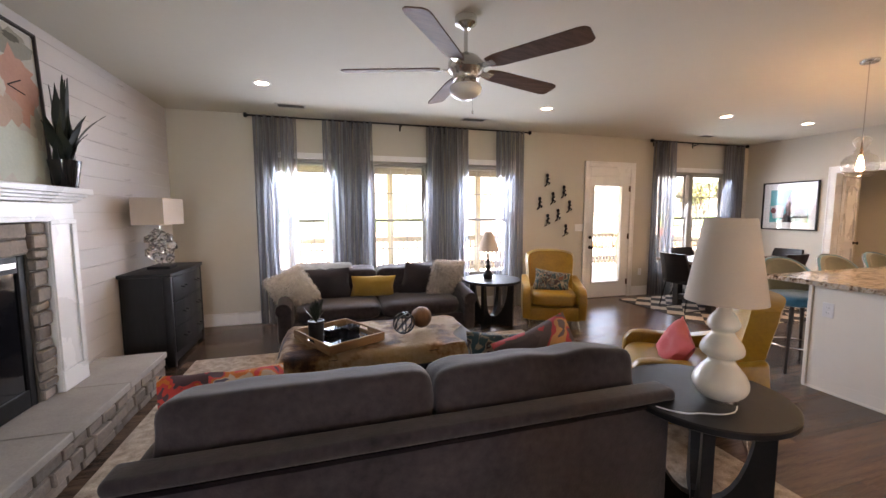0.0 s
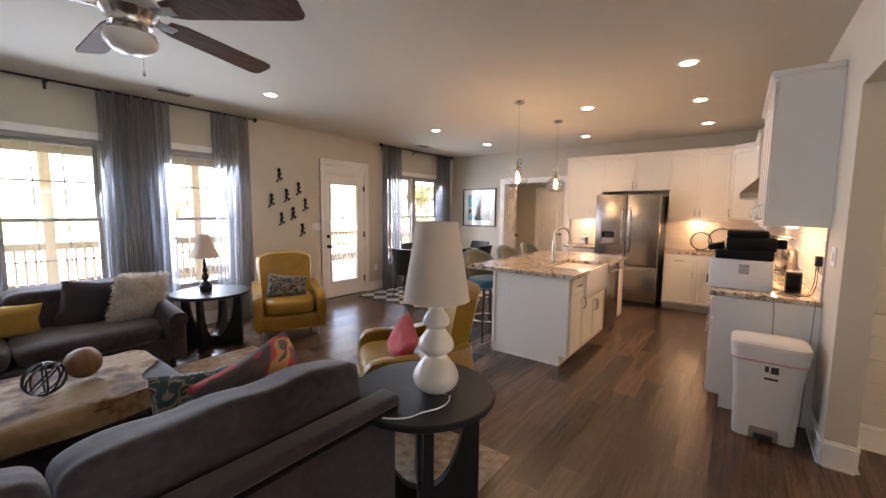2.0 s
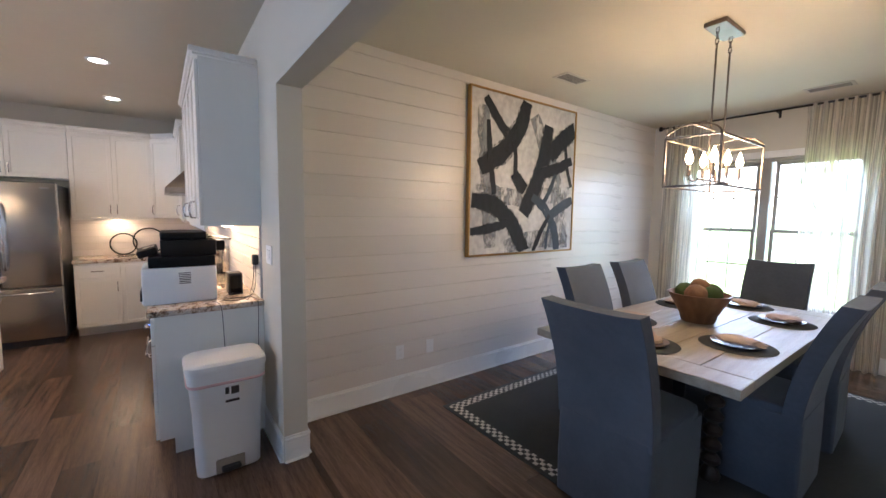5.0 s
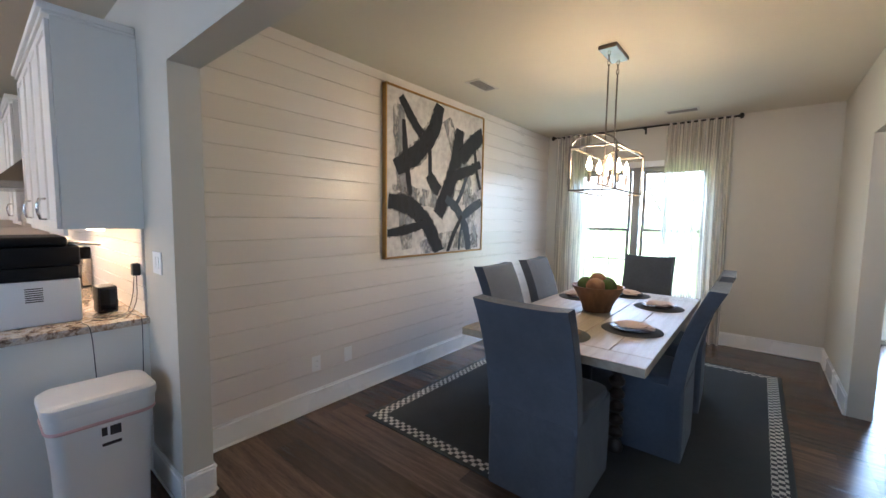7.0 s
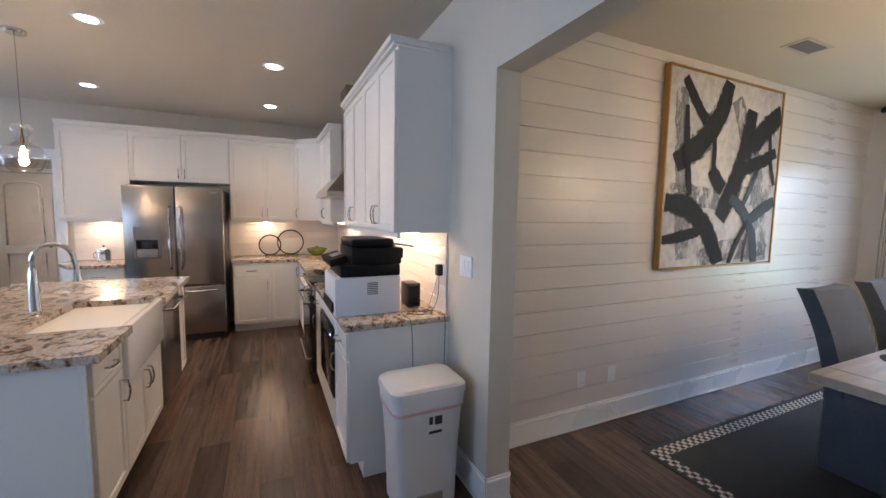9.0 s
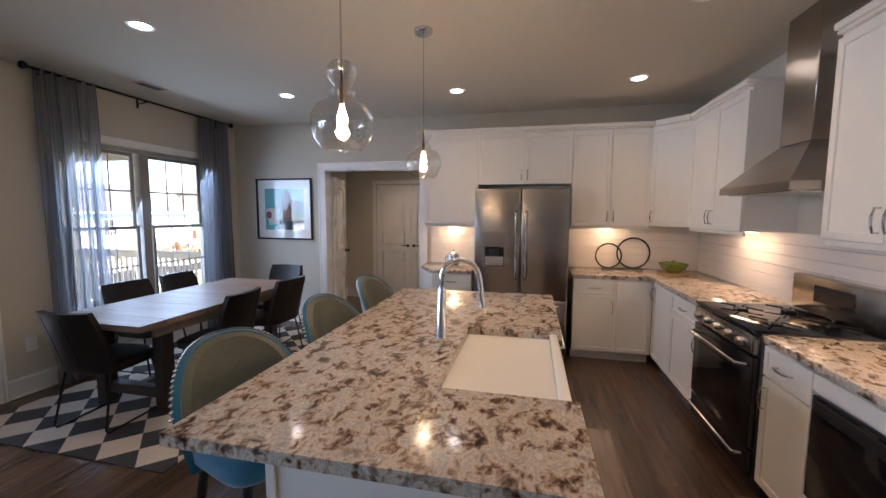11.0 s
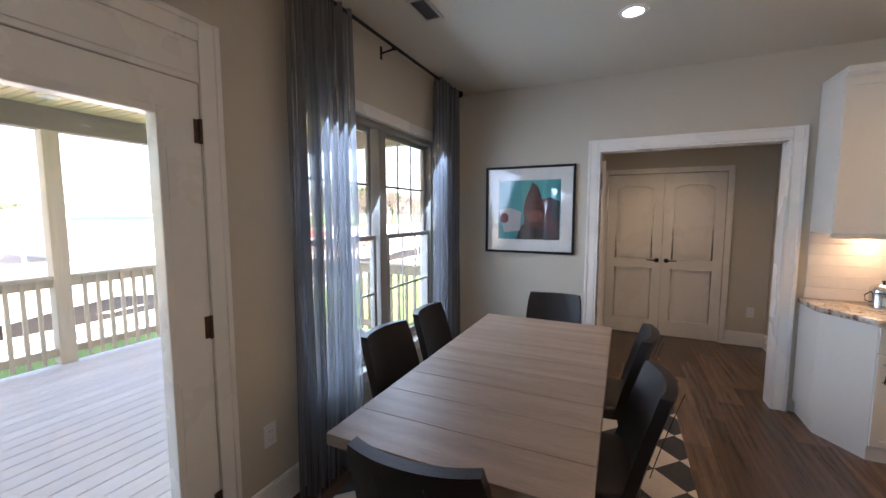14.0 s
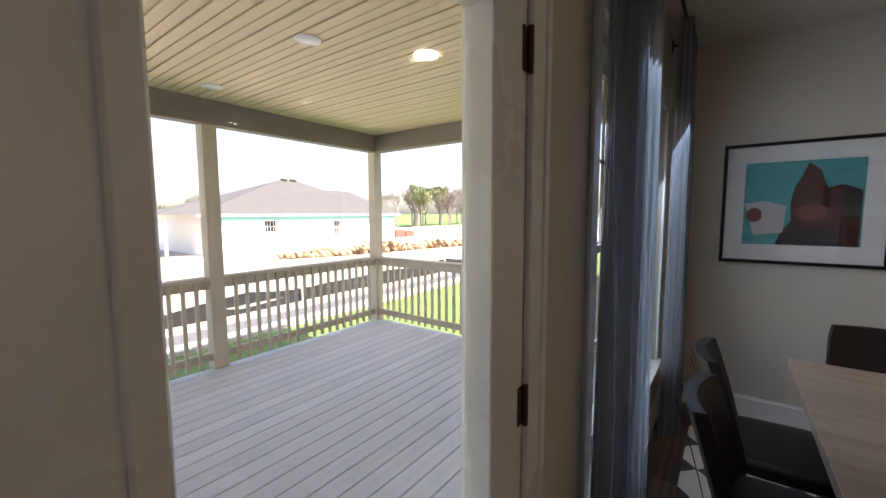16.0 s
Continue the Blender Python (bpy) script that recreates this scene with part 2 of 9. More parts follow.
def cloth_sheer(name, col, through_col, see, bump=0.3, stretch=(60, 60, 3)):
    """Woven curtain cloth: diffuse, lets light through, and is open between the threads by the share see."""
    m = bpy.data.materials.new(name)
    m.use_nodes = True
    nt = m.node_tree
    N, L = nt.nodes.new, nt.links.new
    nt.nodes.remove(nt.nodes["Principled BSDF"])
    tc, mp, nz = N("ShaderNodeTexCoord"), N("ShaderNodeMapping"), N("ShaderNodeTexNoise")
    mp.inputs["Scale"].default_value = stretch
    nz.inputs["Scale"].default_value = 1.0
    L(tc.outputs["Object"], mp.inputs["Vector"])
    L(mp.outputs["Vector"], nz.inputs["Vector"])
    rp = N("ShaderNodeMix")
    rp.data_type = "RGBA"
    rp.inputs["A"].default_value = (*[c * 0.8 for c in col], 1)
    rp.inputs["B"].default_value = (*[min(1, c * 1.25) for c in col], 1)
    L(nz.outputs["Fac"], rp.inputs["Factor"])
    df, tl, tp, m1, m2 = (N("ShaderNode" + k) for k in ("BsdfDiffuse", "BsdfTranslucent", "BsdfTransparent", "MixShader", "MixShader"))
    L(rp.outputs["Result"], df.inputs["Color"])
    tl.inputs["Color"].default_value = (*through_col, 1)
    m1.inputs[0].default_value = 0.45
    L(df.outputs[0], m1.inputs[1])
    L(tl.outputs[0], m1.inputs[2])
    # long see-through streaks that stand in for light between the folds
    mq, nq = N("ShaderNodeMapping"), N("ShaderNodeTexNoise")
    mq.inputs["Scale"].default_value = (42, 42, 0.45)
    nq.inputs["Scale"].default_value, nq.inputs["Detail"].default_value = 1.0, 3
    L(tc.outputs["Object"], mq.inputs["Vector"])
    L(mq.outputs["Vector"], nq.inputs["Vector"])
    mr = N("ShaderNodeMapRange")
    mr.inputs["From Min"].default_value, mr.inputs["From Max"].default_value = 0.40, 0.62
    mr.inputs["To Min"].default_value, mr.inputs["To Max"].default_value = max(0, see - 0.22), see + 0.34
    L(nq.outputs["Fac"], mr.inputs["Value"])
    L(mr.outputs["Result"], m2.inputs[0])
    L(m1.outputs[0], m2.inputs[1])
    L(tp.outputs[0], m2.inputs[2])
    L(m2.outputs[0], nt.nodes["Material Output"].inputs["Surface"])
    return m


def checker(name, c1, c2, size, rough=0.9, turn=0.0, wear=0.5):
    m = material(name, c1, rough, bump=0.5, bscale=350, scale=5)
    nt = m.node_tree
    N, L = nt.nodes.new, nt.links.new
    tc, mp, ck = N("ShaderNodeTexCoord"), N("ShaderNodeMapping"), N("ShaderNodeTexChecker")
    mp.inputs["Rotation"].default_value = (0, 0, radians(turn))
    mp.inputs["Location"].default_value = (0.013, 0.017, 0.5)
    ck.inputs["Scale"].default_value = 1.0 / size
    L(tc.outputs["Object"], mp.inputs["Vector"])
    L(mp.outputs["Vector"], ck.inputs["Vector"])
    nz = N("ShaderNodeTexNoise")
    nz.inputs["Scale"].default_value = 35
    L(tc.outputs["Object"], nz.inputs["Vector"])
    for key, c in (("Color1", c1), ("Color2", c2)):
        mx = N("ShaderNodeMix")
        mx.data_type = "RGBA"
        mx.inputs["A"].default_value = (*c, 1)
        mx.inputs["B"].default_value = (*[v * (1 - 0.4 * wear) + 0.02 for v in c], 1)
        L(nz.outputs["Fac"], mx.inputs["Factor"])
        L(mx.outputs["Result"], ck.inputs[key])
    L(ck.outputs["Color"], nt.nodes["Principled BSDF"].inputs["Base Color"])
    return m


def granite(name):
    """Polished tan granite with drifting brown and dark flecks."""
    m = material(name, (0.55, 0.45, 0.34), 0.14, spec=0.45, coat=0.2)
    nt = m.node_tree
    N, L = nt.nodes.new, nt.links.new
    tc, mp = N("ShaderNodeTexCoord"), N("ShaderNodeMapping")
    mp.inputs["Rotation"].default_value = (0, 0, radians(35))
    mp.inputs["Scale"].default_value = (1.25, 1.75, 1.5)
    L(tc.outputs["Object"], mp.inputs["Vector"])

    def ramp_of(scale, detail, rough, dist, stops):
        n = N("ShaderNodeTexNoise")
        n.inputs["Scale"].default_value, n.inputs["Detail"].default_value = scale, detail
        n.inputs["Roughness"].default_value, n.inputs["Distortion"].default_value = rough, dist
        L(mp.outputs["Vector"], n.inputs["Vector"])
        r = N("ShaderNodeValToRGB")
        e = r.color_ramp.elements
        e[0].position, e[0].color = stops[0][0], (*stops[0][1], 1)
        e[1].position, e[1].color = stops[-1][0], (*stops[-1][1], 1)
        for p, c in stops[1:-1]:
            e.new(p).color = (*c, 1)
        L(n.outputs["Fac"], r.inputs["Fac"])
        return r

    body = ramp_of(15, 6, 0.62, 0.35, [(0.33, (0.045, 0.035, 0.03)), (0.40, (0.22, 0.135, 0.085)), (0.46, (0.46, 0.37, 0.285)), (0.53, (0.64, 0.56, 0.47)), (0.585, (0.40, 0.36, 0.32)), (0.66, (0.66, 0.60, 0.53))])
    veins = ramp_of(7, 7, 0.66, 0.55, [(0.34, (0.10, 0.085, 0.08)), (0.40, (0.58, 0.48, 0.40)), (0.46, (1, 1, 1)), (0.58, (1, 0.98, 0.95)), (0.68, (0.60, 0.54, 0.50))])
    mx = N("ShaderNodeMix")
    mx.data_type, mx.blend_type = "RGBA", "MULTIPLY"
    mx.inputs["Factor"].default_value = 0.9
    L(body.outputs["Color"], mx.inputs["A"])
    L(veins.outputs["Color"], mx.inputs["B"])
    L(mx.outputs["Result"], nt.nodes["Principled BSDF"].inputs["Base Color"])
    return m


paint = material("wall paint", (0.57, 0.53, 0.45), 0.75, scale=1.5, amount=0.12, bump=0.15, bscale=260)
ceil_paint = material("ceiling paint", (0.60, 0.55, 0.45), 0.85, scale=1.2, amount=0.12, bump=0.25, bscale=160)
trim_white = material("trim paint", (0.83, 0.82, 0.80), 0.28, scale=2, amount=0.1, bump=0.05, bscale=90)
ship_white = material("shiplap paint", (0.69, 0.64, 0.605), 0.30, scale=3, amount=0.12, bump=0.1, bscale=60, stretch=(1, 1, 6), rand=0.03)
# grey that paints the shade of the bin's pedal recess
recess_shade = material("recess shadow", (0.30, 0.27, 0.24), 0.9)
cab_white = material("cabinet paint", (0.80, 0.77, 0.71), 0.33, scale=3, amount=0.1, bump=0.05, bscale=70)
floor_wood = material("floor planks", (0.155, 0.097, 0.066), 0.23, col2=(0.044, 0.026, 0.018), scale=3.0, bump=0.12, bscale=60, stretch=(0.6, 9, 9), rand=0.42, rvar=0.05, coat=0.0, spec=0.5)
granite_m = granite("granite")
steel = material("stainless steel", (0.42, 0.375, 0.33), 0.24, 1.0, scale=2, amount=0.12, stretch=(1, 6, 0.3), rvar=0.03)
steel_dark = material("dark steel side", (0.10, 0.10, 0.105), 0.4, 0.6)
aged_nickel = material("aged nickel", (0.20, 0.165, 0.135), 0.42, 0.8, scale=12, amount=0.4)
bronze = material("oiled bronze", (0.10, 0.062, 0.04), 0.45, 0.7, scale=12)
nickel = material("brushed nickel", (0.62, 0.60, 0.57), 0.25, 1.0, scale=10, amount=0.2)
chrome = material("chrome", (0.75, 0.75, 0.76), 0.06, 1.0, scale=10, amount=0.1, rvar=0.02)
black_metal = material("black iron", (0.018, 0.017, 0.017), 0.45, 0.6, scale=20, bump=0.1, bscale=150)
range_black = material("black appliance enamel", (0.012, 0.011, 0.012), 0.22, scale=6)
printer_black = material("matt black casing", (0.0045, 0.0045, 0.005), 0.5, scale=10, spec=0.25)
black_gloss = material("black glass", (0.008, 0.008, 0.01), 0.07, scale=4, rvar=0.03)
black_plastic = material("black plastic", (0.014, 0.014, 0.016), 0.42, scale=10, bump=0.2, bscale=500)
black_wood = material("black stained wood", (0.008, 0.008, 0.009), 0.46, col2=(0.016, 0.015, 0.017), spec=0.28, scale=5, bump=0.2, bscale=70, stretch=(6, 1, 1))
porcelain = material("fireclay", (0.82, 0.81, 0.78), 0.1, scale=4, amount=0.05, rvar=0.03)
ceramic = material("white ceramic", (0.66, 0.61, 0.53), 0.25, scale=8, amount=0.15, bump=0.05, bscale=40)
shade_cloth = material("lamp shade linen", (0.56, 0.47, 0.39), 0.9, scale=12, amount=0.2, bump=0.4, bscale=420)
velvet = material("taupe velvet", (0.056, 0.044, 0.049), 0.8, col2=(0.012, 0.009, 0.011), scale=3.0, bump=0.3, bscale=120, sheen=0.28, spec=0.15)
# the sofa velvet again, darkened to paint the shade of a seam
velvet_shaded = material("shadowed velvet cord", (0.012, 0.008, 0.009), 0.9, scale=6, spec=0.1)
mustard = material("mustard leather", (0.34, 0.185, 0.016), 0.33, col2=(0.21, 0.11, 0.010), scale=5, bump=0.25, bscale=130)
mustard_cloth = material("mustard cloth", (0.36, 0.22, 0.035), 0.9, scale=10, bump=0.5, bscale=300, sheen=0.2)
fur_white = material("long white fur", (0.74, 0.68, 0.60), 0.95, col2=(0.50, 0.44, 0.38), scale=16, bump=0.9, bscale=70, sheen=0.5)
grey_cloth = material("grey pillow cloth", (0.046, 0.040, 0.044), 0.95, scale=10, bump=0.5, bscale=260, sheen=0.12, spec=0.15)
red_cloth = material("coral red cloth", (0.55, 0.07, 0.07), 0.85, scale=10, bump=0.4, bscale=260, sheen=0.2)
hide = material("cow hide", (0.74, 0.57, 0.36), 0.6, col2=(0.52, 0.34, 0.16), scale=3, bump=0.9, bscale=90, sheen=0.25, spec=0.2)


def hide_patches(m):
    """Brown and near-black patches with ragged edges on the cream hair."""
    nt = m.node_tree
    N, L = nt.nodes.new, nt.links.new
    bs = nt.nodes["Principled BSDF"]
    base = bs.inputs["Base Color"].links[0].from_socket
    tc, nz, rp, mx = N("ShaderNodeTexCoord"), N("ShaderNodeTexNoise"), N("ShaderNodeValToRGB"), N("ShaderNodeMix")
    nz.inputs["Scale"].default_value, nz.inputs["Detail"].default_value, nz.inputs["Roughness"].default_value = 2.1, 6, 0.6
    L(tc.outputs["Object"], nz.inputs["Vector"])
    e = rp.color_ramp.elements
    e[0].position, e[0].color = 0.33, (0.03, 0.017, 0.01, 1)
    e[1].position, e[1].color = 0.49, (1, 1, 1, 1)
    e.new(0.40).color = (0.17, 0.085, 0.04, 1)
    e.new(0.45).color = (0.62, 0.46, 0.30, 1)
    L(nz.outputs["Fac"], rp.inputs["Fac"])
    mx.data_type, mx.blend_type = "RGBA", "MULTIPLY"
    mx.inputs["Factor"].default_value = 1.0
    L(base, mx.inputs["A"])
    L(rp.outputs["Color"], mx.inputs["B"])
    L(mx.outputs["Result"], bs.inputs["Base Color"])


hide_patches(hide)
teal_velvet = material("teal velvet", (0.022, 0.19, 0.31), 0.8, col2=(0.013, 0.12, 0.20), scale=5, bump=0.2, bscale=150, sheen=0.6)
sage_leather = material("sage leather", (0.15, 0.155, 0.115), 0.4, col2=(0.10, 0.105, 0.08), scale=5, bump=0.2, bscale=150)
linen_blue = material("slate linen", (0.076, 0.090, 0.118), 0.9, col2=(0.054, 0.064, 0.084), scale=5, bump=0.55, bscale=330, sheen=0.2)
dark_leather = material("espresso leather", (0.011, 0.008, 0.008), 0.42, col2=(0.019, 0.014, 0.013), spec=0.3, scale=6, bump=0.3, bscale=160)
table_grey = material("weathered table wood", (0.31, 0.23, 0.17), 0.38, col2=(0.19, 0.135, 0.10), scale=2, bump=0.35, bscale=60, stretch=(9, 0.7, 9), rand=0.16)
table_pale = material("limed table wood", (0.42, 0.36, 0.28), 0.4, col2=(0.28, 0.235, 0.18), scale=3, bump=0.35, bscale=60, stretch=(9, 0.7, 9), rand=0.08)
dark_wood = material("dark turned wood", (0.03, 0.02, 0.015), 0.4, scale=5, bump=0.2, bscale=60, stretch=(6, 6, 1))
bowl_wood = material("reclaimed bowl wood", (0.24, 0.115, 0.05), 0.55, col2=(0.11, 0.05, 0.022), scale=4, bump=0.5, bscale=50, stretch=(6, 6, 1))
tray_wood = material("tray wood", (0.35, 0.20, 0.09), 0.5, col2=(0.22, 0.12, 0.05), scale=5, bump=0.3, bscale=60, stretch=(1, 6, 6))
curtain_grey = cloth_sheer("slate sheer curtain", (0.15, 0.142, 0.148), (0.44, 0.48, 0.54), 0.24, stretch=(75, 75, 1.5))
curtain_white = cloth_sheer("ivory sheer curtain", (0.72, 0.67, 0.58), (0.80, 0.76, 0.68), 0.20)
pane_glass = clear("window glass", (0.97, 0.98, 0.97), thin=True)
pic_glass = clear("picture glass", (1, 1, 1), thin=True, gloss=0.06)
bulb_glass = clear("blown glass", (0.95, 0.94, 0.92), thin=True, gloss=0.19)
crystal = clear("crystal", (1, 1, 1), ior=1.5)
frame_tan = material("bronze window vinyl", (0.32, 0.30, 0.27), 0.45)
rug_shag = material("cream shag rug", (0.60, 0.50, 0.40), 0.95, col2=(0.17, 0.125, 0.095), scale=16, bump=1.0, bscale=90)
rug_dark = material("charcoal flat rug", (0.032, 0.035, 0.036), 0.9, col2=(0.05, 0.053, 0.053), scale=6, bump=0.5, bscale=300)
rug_border = checker("rug border", (0.72, 0.68, 0.60), (0.05, 0.05, 0.05), 0.03)
rug_harlequin = checker("harlequin rug", (0.62, 0.54, 0.45), (0.03, 0.03, 0.034), 0.215, turn=45)
deck_wood = material("deck boards", (0.78, 0.78, 0.80), 0.6, col2=(0.66, 0.65, 0.67), scale=2.5, bump=0.4, bscale=60, stretch=(0.6, 9, 9), rand=0.08)
post_wood = material("treated pine", (0.68, 0.60, 0.48), 0.75, col2=(0.55, 0.47, 0.36), scale=3, bump=0.4, bscale=60, stretch=(8, 8, 0.7), rand=0.08)
beam_wood = material("stained beam", (0.30, 0.255, 0.22), 0.75, col2=(0.22, 0.185, 0.16), scale=3, bump=0.4, bscale=60, stretch=(0.7, 8, 8))
soffit = material("soffit vinyl", (0.80, 0.64, 0.42), 0.55, scale=2, amount=0.1)
siding = material("white wrap siding", (0.66, 0.66, 0.65), 0.6, scale=2, amount=0.1)
roof_m = material("shingle roof", (0.085, 0.082, 0.08), 0.9, col2=(0.06, 0.058, 0.056), scale=4, bump=0.8, bscale=10)
grass_m = material("lawn", (0.11, 0.20, 0.035), 0.95, col2=(0.10, 0.15, 0.04), scale=1.5, bump=1.0, bscale=60)
dirt_m = material("bare dirt", (0.54, 0.47, 0.39), 0.95, col2=(0.38, 0.32, 0.26), scale=0.5, bump=1.0, bscale=8)
asphalt = material("street", (0.10, 0.10, 0.105), 0.9, scale=2, bump=0.5, bscale=60)
brown_door = material("stile brown paint", (0.80, 0.79, 0.76), 0.35, scale=2, amount=0.1)
can_glow = emitter("lit lamp lens", (1.0, 0.90, 0.74), 4)
bulb_glow = emitter("lit filament bulb", (1.0, 0.70, 0.34), 11)
strip_glow = emitter("lit strip", (1.0, 0.74, 0.42), 1.6)
globe_white = material("opal glass", (0.75, 0.72, 0.68), 0.25, scale=5, amount=0.1)
stone_m = material("ledge stone", (0.30, 0.24, 0.19), 0.85, col2=(0.18, 0.15, 0.13), scale=6, bump=1.0, bscale=30, rand=0.4)
slab_m = material("hearth slab", (0.40, 0.36, 0.32), 0.8, col2=(0.32, 0.29, 0.26), scale=5, bump=0.5, bscale=60)
mortar = material("mortar", (0.30, 0.27, 0.24), 0.95, bump=0.6, bscale=80)
plant_dark = material("dark leaf", (0.008, 0.013, 0.008), 0.5, col2=(0.018, 0.028, 0.014), scale=12)
leaf_green = material("leaf green", (0.05, 0.10, 0.025), 0.6, scale=20, rand=0.3)
moss = material("moss", (0.045, 0.075, 0.018), 0.95, scale=20, bump=1.0, bscale=120)
white_plastic = material("white plastic", (0.78, 0.78, 0.79), 0.38, scale=5, amount=0.06)

# ---- the large structure ----
H = 2.74          # ceiling
YN = 5.925        # window wall
XE = 8.37         # kitchen's far wall
XW = -1.27        # fireplace wall
XS = 4.41         # shiplap wall of the dining room
YS = -5.10        # dining room's window wall
WZ0, WZ1 = 0.47, 2.20
NWIN = [(-0.12, 0.72), (1.19, 2.03), (2.53, 3.37)]
KWIN = (6.21, 7.87)
DOOR = (4.80, 5.645)
DZ = 2.085
DWIN = (2.31, 3.97)
HALL = (3.20, 4.55)

holes = [(a, b, WZ0, WZ1) for a, b in NWIN] + [(*KWIN, WZ0, WZ1), (*DOOR, 0.0, DZ)]
wall_x("wall_north", YN, YN + 0.17, XW - 0.15, 10.4, H, holes, paint, "beige painted wall with windows and porch door")
wall_y("wall_west", XW - 0.15, XW, -6.5, YN, H, [], paint, "beige painted wall behind the fireplace")
wall_y("wall_east", XE, XE + 0.13, -0.14, YN, H, [(*HALL, 0.0, 2.11)], paint, "beige painted kitchen wall with cased opening")
wall_x("wall_kitchen", -0.14, 0.0, 4.0, XE, H, [], paint, "beige wall between kitchen and dining room")
wall_y("wall_dining", XS, XS + 0.12, YS, -0.14, H, [], paint, "dining room wall behind white shiplap")
wall_x("wall_south", YS - 0.17, YS, 1.08, XS + 0.12, H, [(*DWIN, WZ0, WZ1)], paint, "dining room wall with double window")
wall_y("wall_foyer", 1.06, 1.20, YS, -0.14, H, [(-3.62, -1.2, 0.0, 2.16)], paint, "wall with a wide opening to the foyer")
wall_x("wall_header", -0.14, 0.0, 1.06, 4.0, H, [(1.20, 4.0, 0.0, 2.21)], paint, "painted header over the wide dining opening")
wall_x("wall_front", -6.65, -6.5, XW - 0.15, 1.06, H, [(-0.6, 0.6, 0.05, 2.2)], paint, "foyer wall with a glazed front entry")
wall_y("wall_foyer_return", 1.06, 1.20, -6.5, YS - 0.17, H, [], paint, "short foyer wall")
wall_y("wall_hall_end", 10.10, 10.24, 2.8, YN, H, [(3.24, 4.52, 0.0, 2.04)], paint, "hall wall with a pair of closet doors")
wall_x("wall_hall_side", 2.66, 2.80, XE + 0.13, 10.24, H, [], paint, "hall side wall")
wall_x("wall_hall_north", 5.1, 5.2, XE + 0.13, 10.10, H, [], paint, "hall wall past the open door")
wall_y("wall_closet", 10.9, 11.0, 2.8, YN, H, [], paint, "closet back wall")
structure("ceiling", box(B(), (XW - 0.15, -6.65, H), (11.0, YN + 0.17, H + 0.15)), ceil_paint, "cream painted ceiling")
structure("subfloor", box(B(), (XW - 0.15, -6.65, -0.2), (11.0, YN + 0.17, -0.008)), floor_wood, "dark floor under the planks")


def base_run(name, pts, inside):
    """A baseboard with a stepped top along pts, on the room side."""
    bm = B()
    for (x0, y0), (x1, y1) in zip(pts[::2], pts[1::2]):
        d = Vector((x1 - x0, y1 - y0, 0))
        n = Vector((-d.y, d.x, 0)).normalized()
        m = Matrix.Translation((x0, y0, 0)) @ Matrix(((d.x / d.length, n.x, 0, 0), (d.y / d.length, n.y, 0, 0), (0, 0, 1, 0), (0, 0, 0, 1)))
        box(bm, (0, 0.0005, 0), (d.length, 0.013, 0.134), 0.002, m=m)
        box(bm, (0, 0.0005, 0.1342), (d.length, 0.019, 0.150), 0.004, m=m)
        box(bm, (0, 0.0005, 0.1502), (d.length, 0.010, 0.164), 0.003, m=m)
        box(bm, (0, 0.0132, 0), (d.length, 0.024, 0.017), 0.005, m=m)
    return structure(name, bm, trim_white, "white painted baseboard", True)


base_run("baseboard", [(4.72, YN), (XW, YN), (6.3, YN), (5.74, YN), (XE, YN), (6.3, YN), (XE, 4.64), (XE, YN)], 1)
base_run("baseboard_dining", [(XS - 0.012, YS), (XS - 0.012, -0.14), (1.2, -3.62), (1.2, YS), (1.2, YS), (XS, YS)], 1)
base_run("baseboard_opening", [(4.0, 0.0), (4.47, 0.0), (4.0, -0.14), (4.0, 0.0), (XS, -0.14), (4.0, -0.14)], 1)
base_run("baseboard_hall", [(10.10, 2.8), (10.10, 3.18), (10.10, 4.58), (10.10, 5.1), (8.5, 2.8), (10.10, 2.8)], 1)


def casing(name, axis, at, a, b, top, w=0.085, depth=0.018, label="white painted door casing", bottom=0.0):
    """Flat casing round an opening; axis x: on a wall along x at y=at (towards -y), axis y: on a wall along y at x=at (towards -x)."""
    bm = B()
    for (p, q, z0, z1) in ((a - w, a, bottom, top + w), (b, b + w, bottom, top + w), (a, b, top, top + w)):
        for t, (e0, e1) in ((depth, (0, 1)), (depth + 0.007, (0.72, 1.0))):
            pp, qq, zz0, zz1 = p, q, z0, z1
            if t > depth:
                if q <= a: qq = p + w * 0.28
                elif p >= b: pp = q - w * 0.28
                else: zz0 = z1 - w * 0.28
            if axis == "x":
                box(bm, (pp, at - t, zz0), (qq, at - 0.0005, zz1), 0.003)
            else:
                box(bm, (at - t, pp, zz0), (at - 0.0005, qq, zz1), 0.003)
    return structure(name, bm, trim_white, label, True)


casing("trim_hall", "y", XE, HALL[0], HALL[1], 2.11)
bm = B()
for y0, y1 in ((HALL[0] + 0.0005, HALL[0] + 0.018), (HALL[1] - 0.018, HALL[1] - 0.0005)):
    box(bm, (XE - 0.016, y0, 0), (XE + 0.146, y1, 2.092), 0.002)
box(bm, (XE - 0.016, HALL[0] + 0.0005, 2.092), (XE + 0.146, HALL[1] - 0.0005, 2.1095), 0.002)
structure("trim_hall_jamb", bm, trim_white, "white painted opening jamb", True)


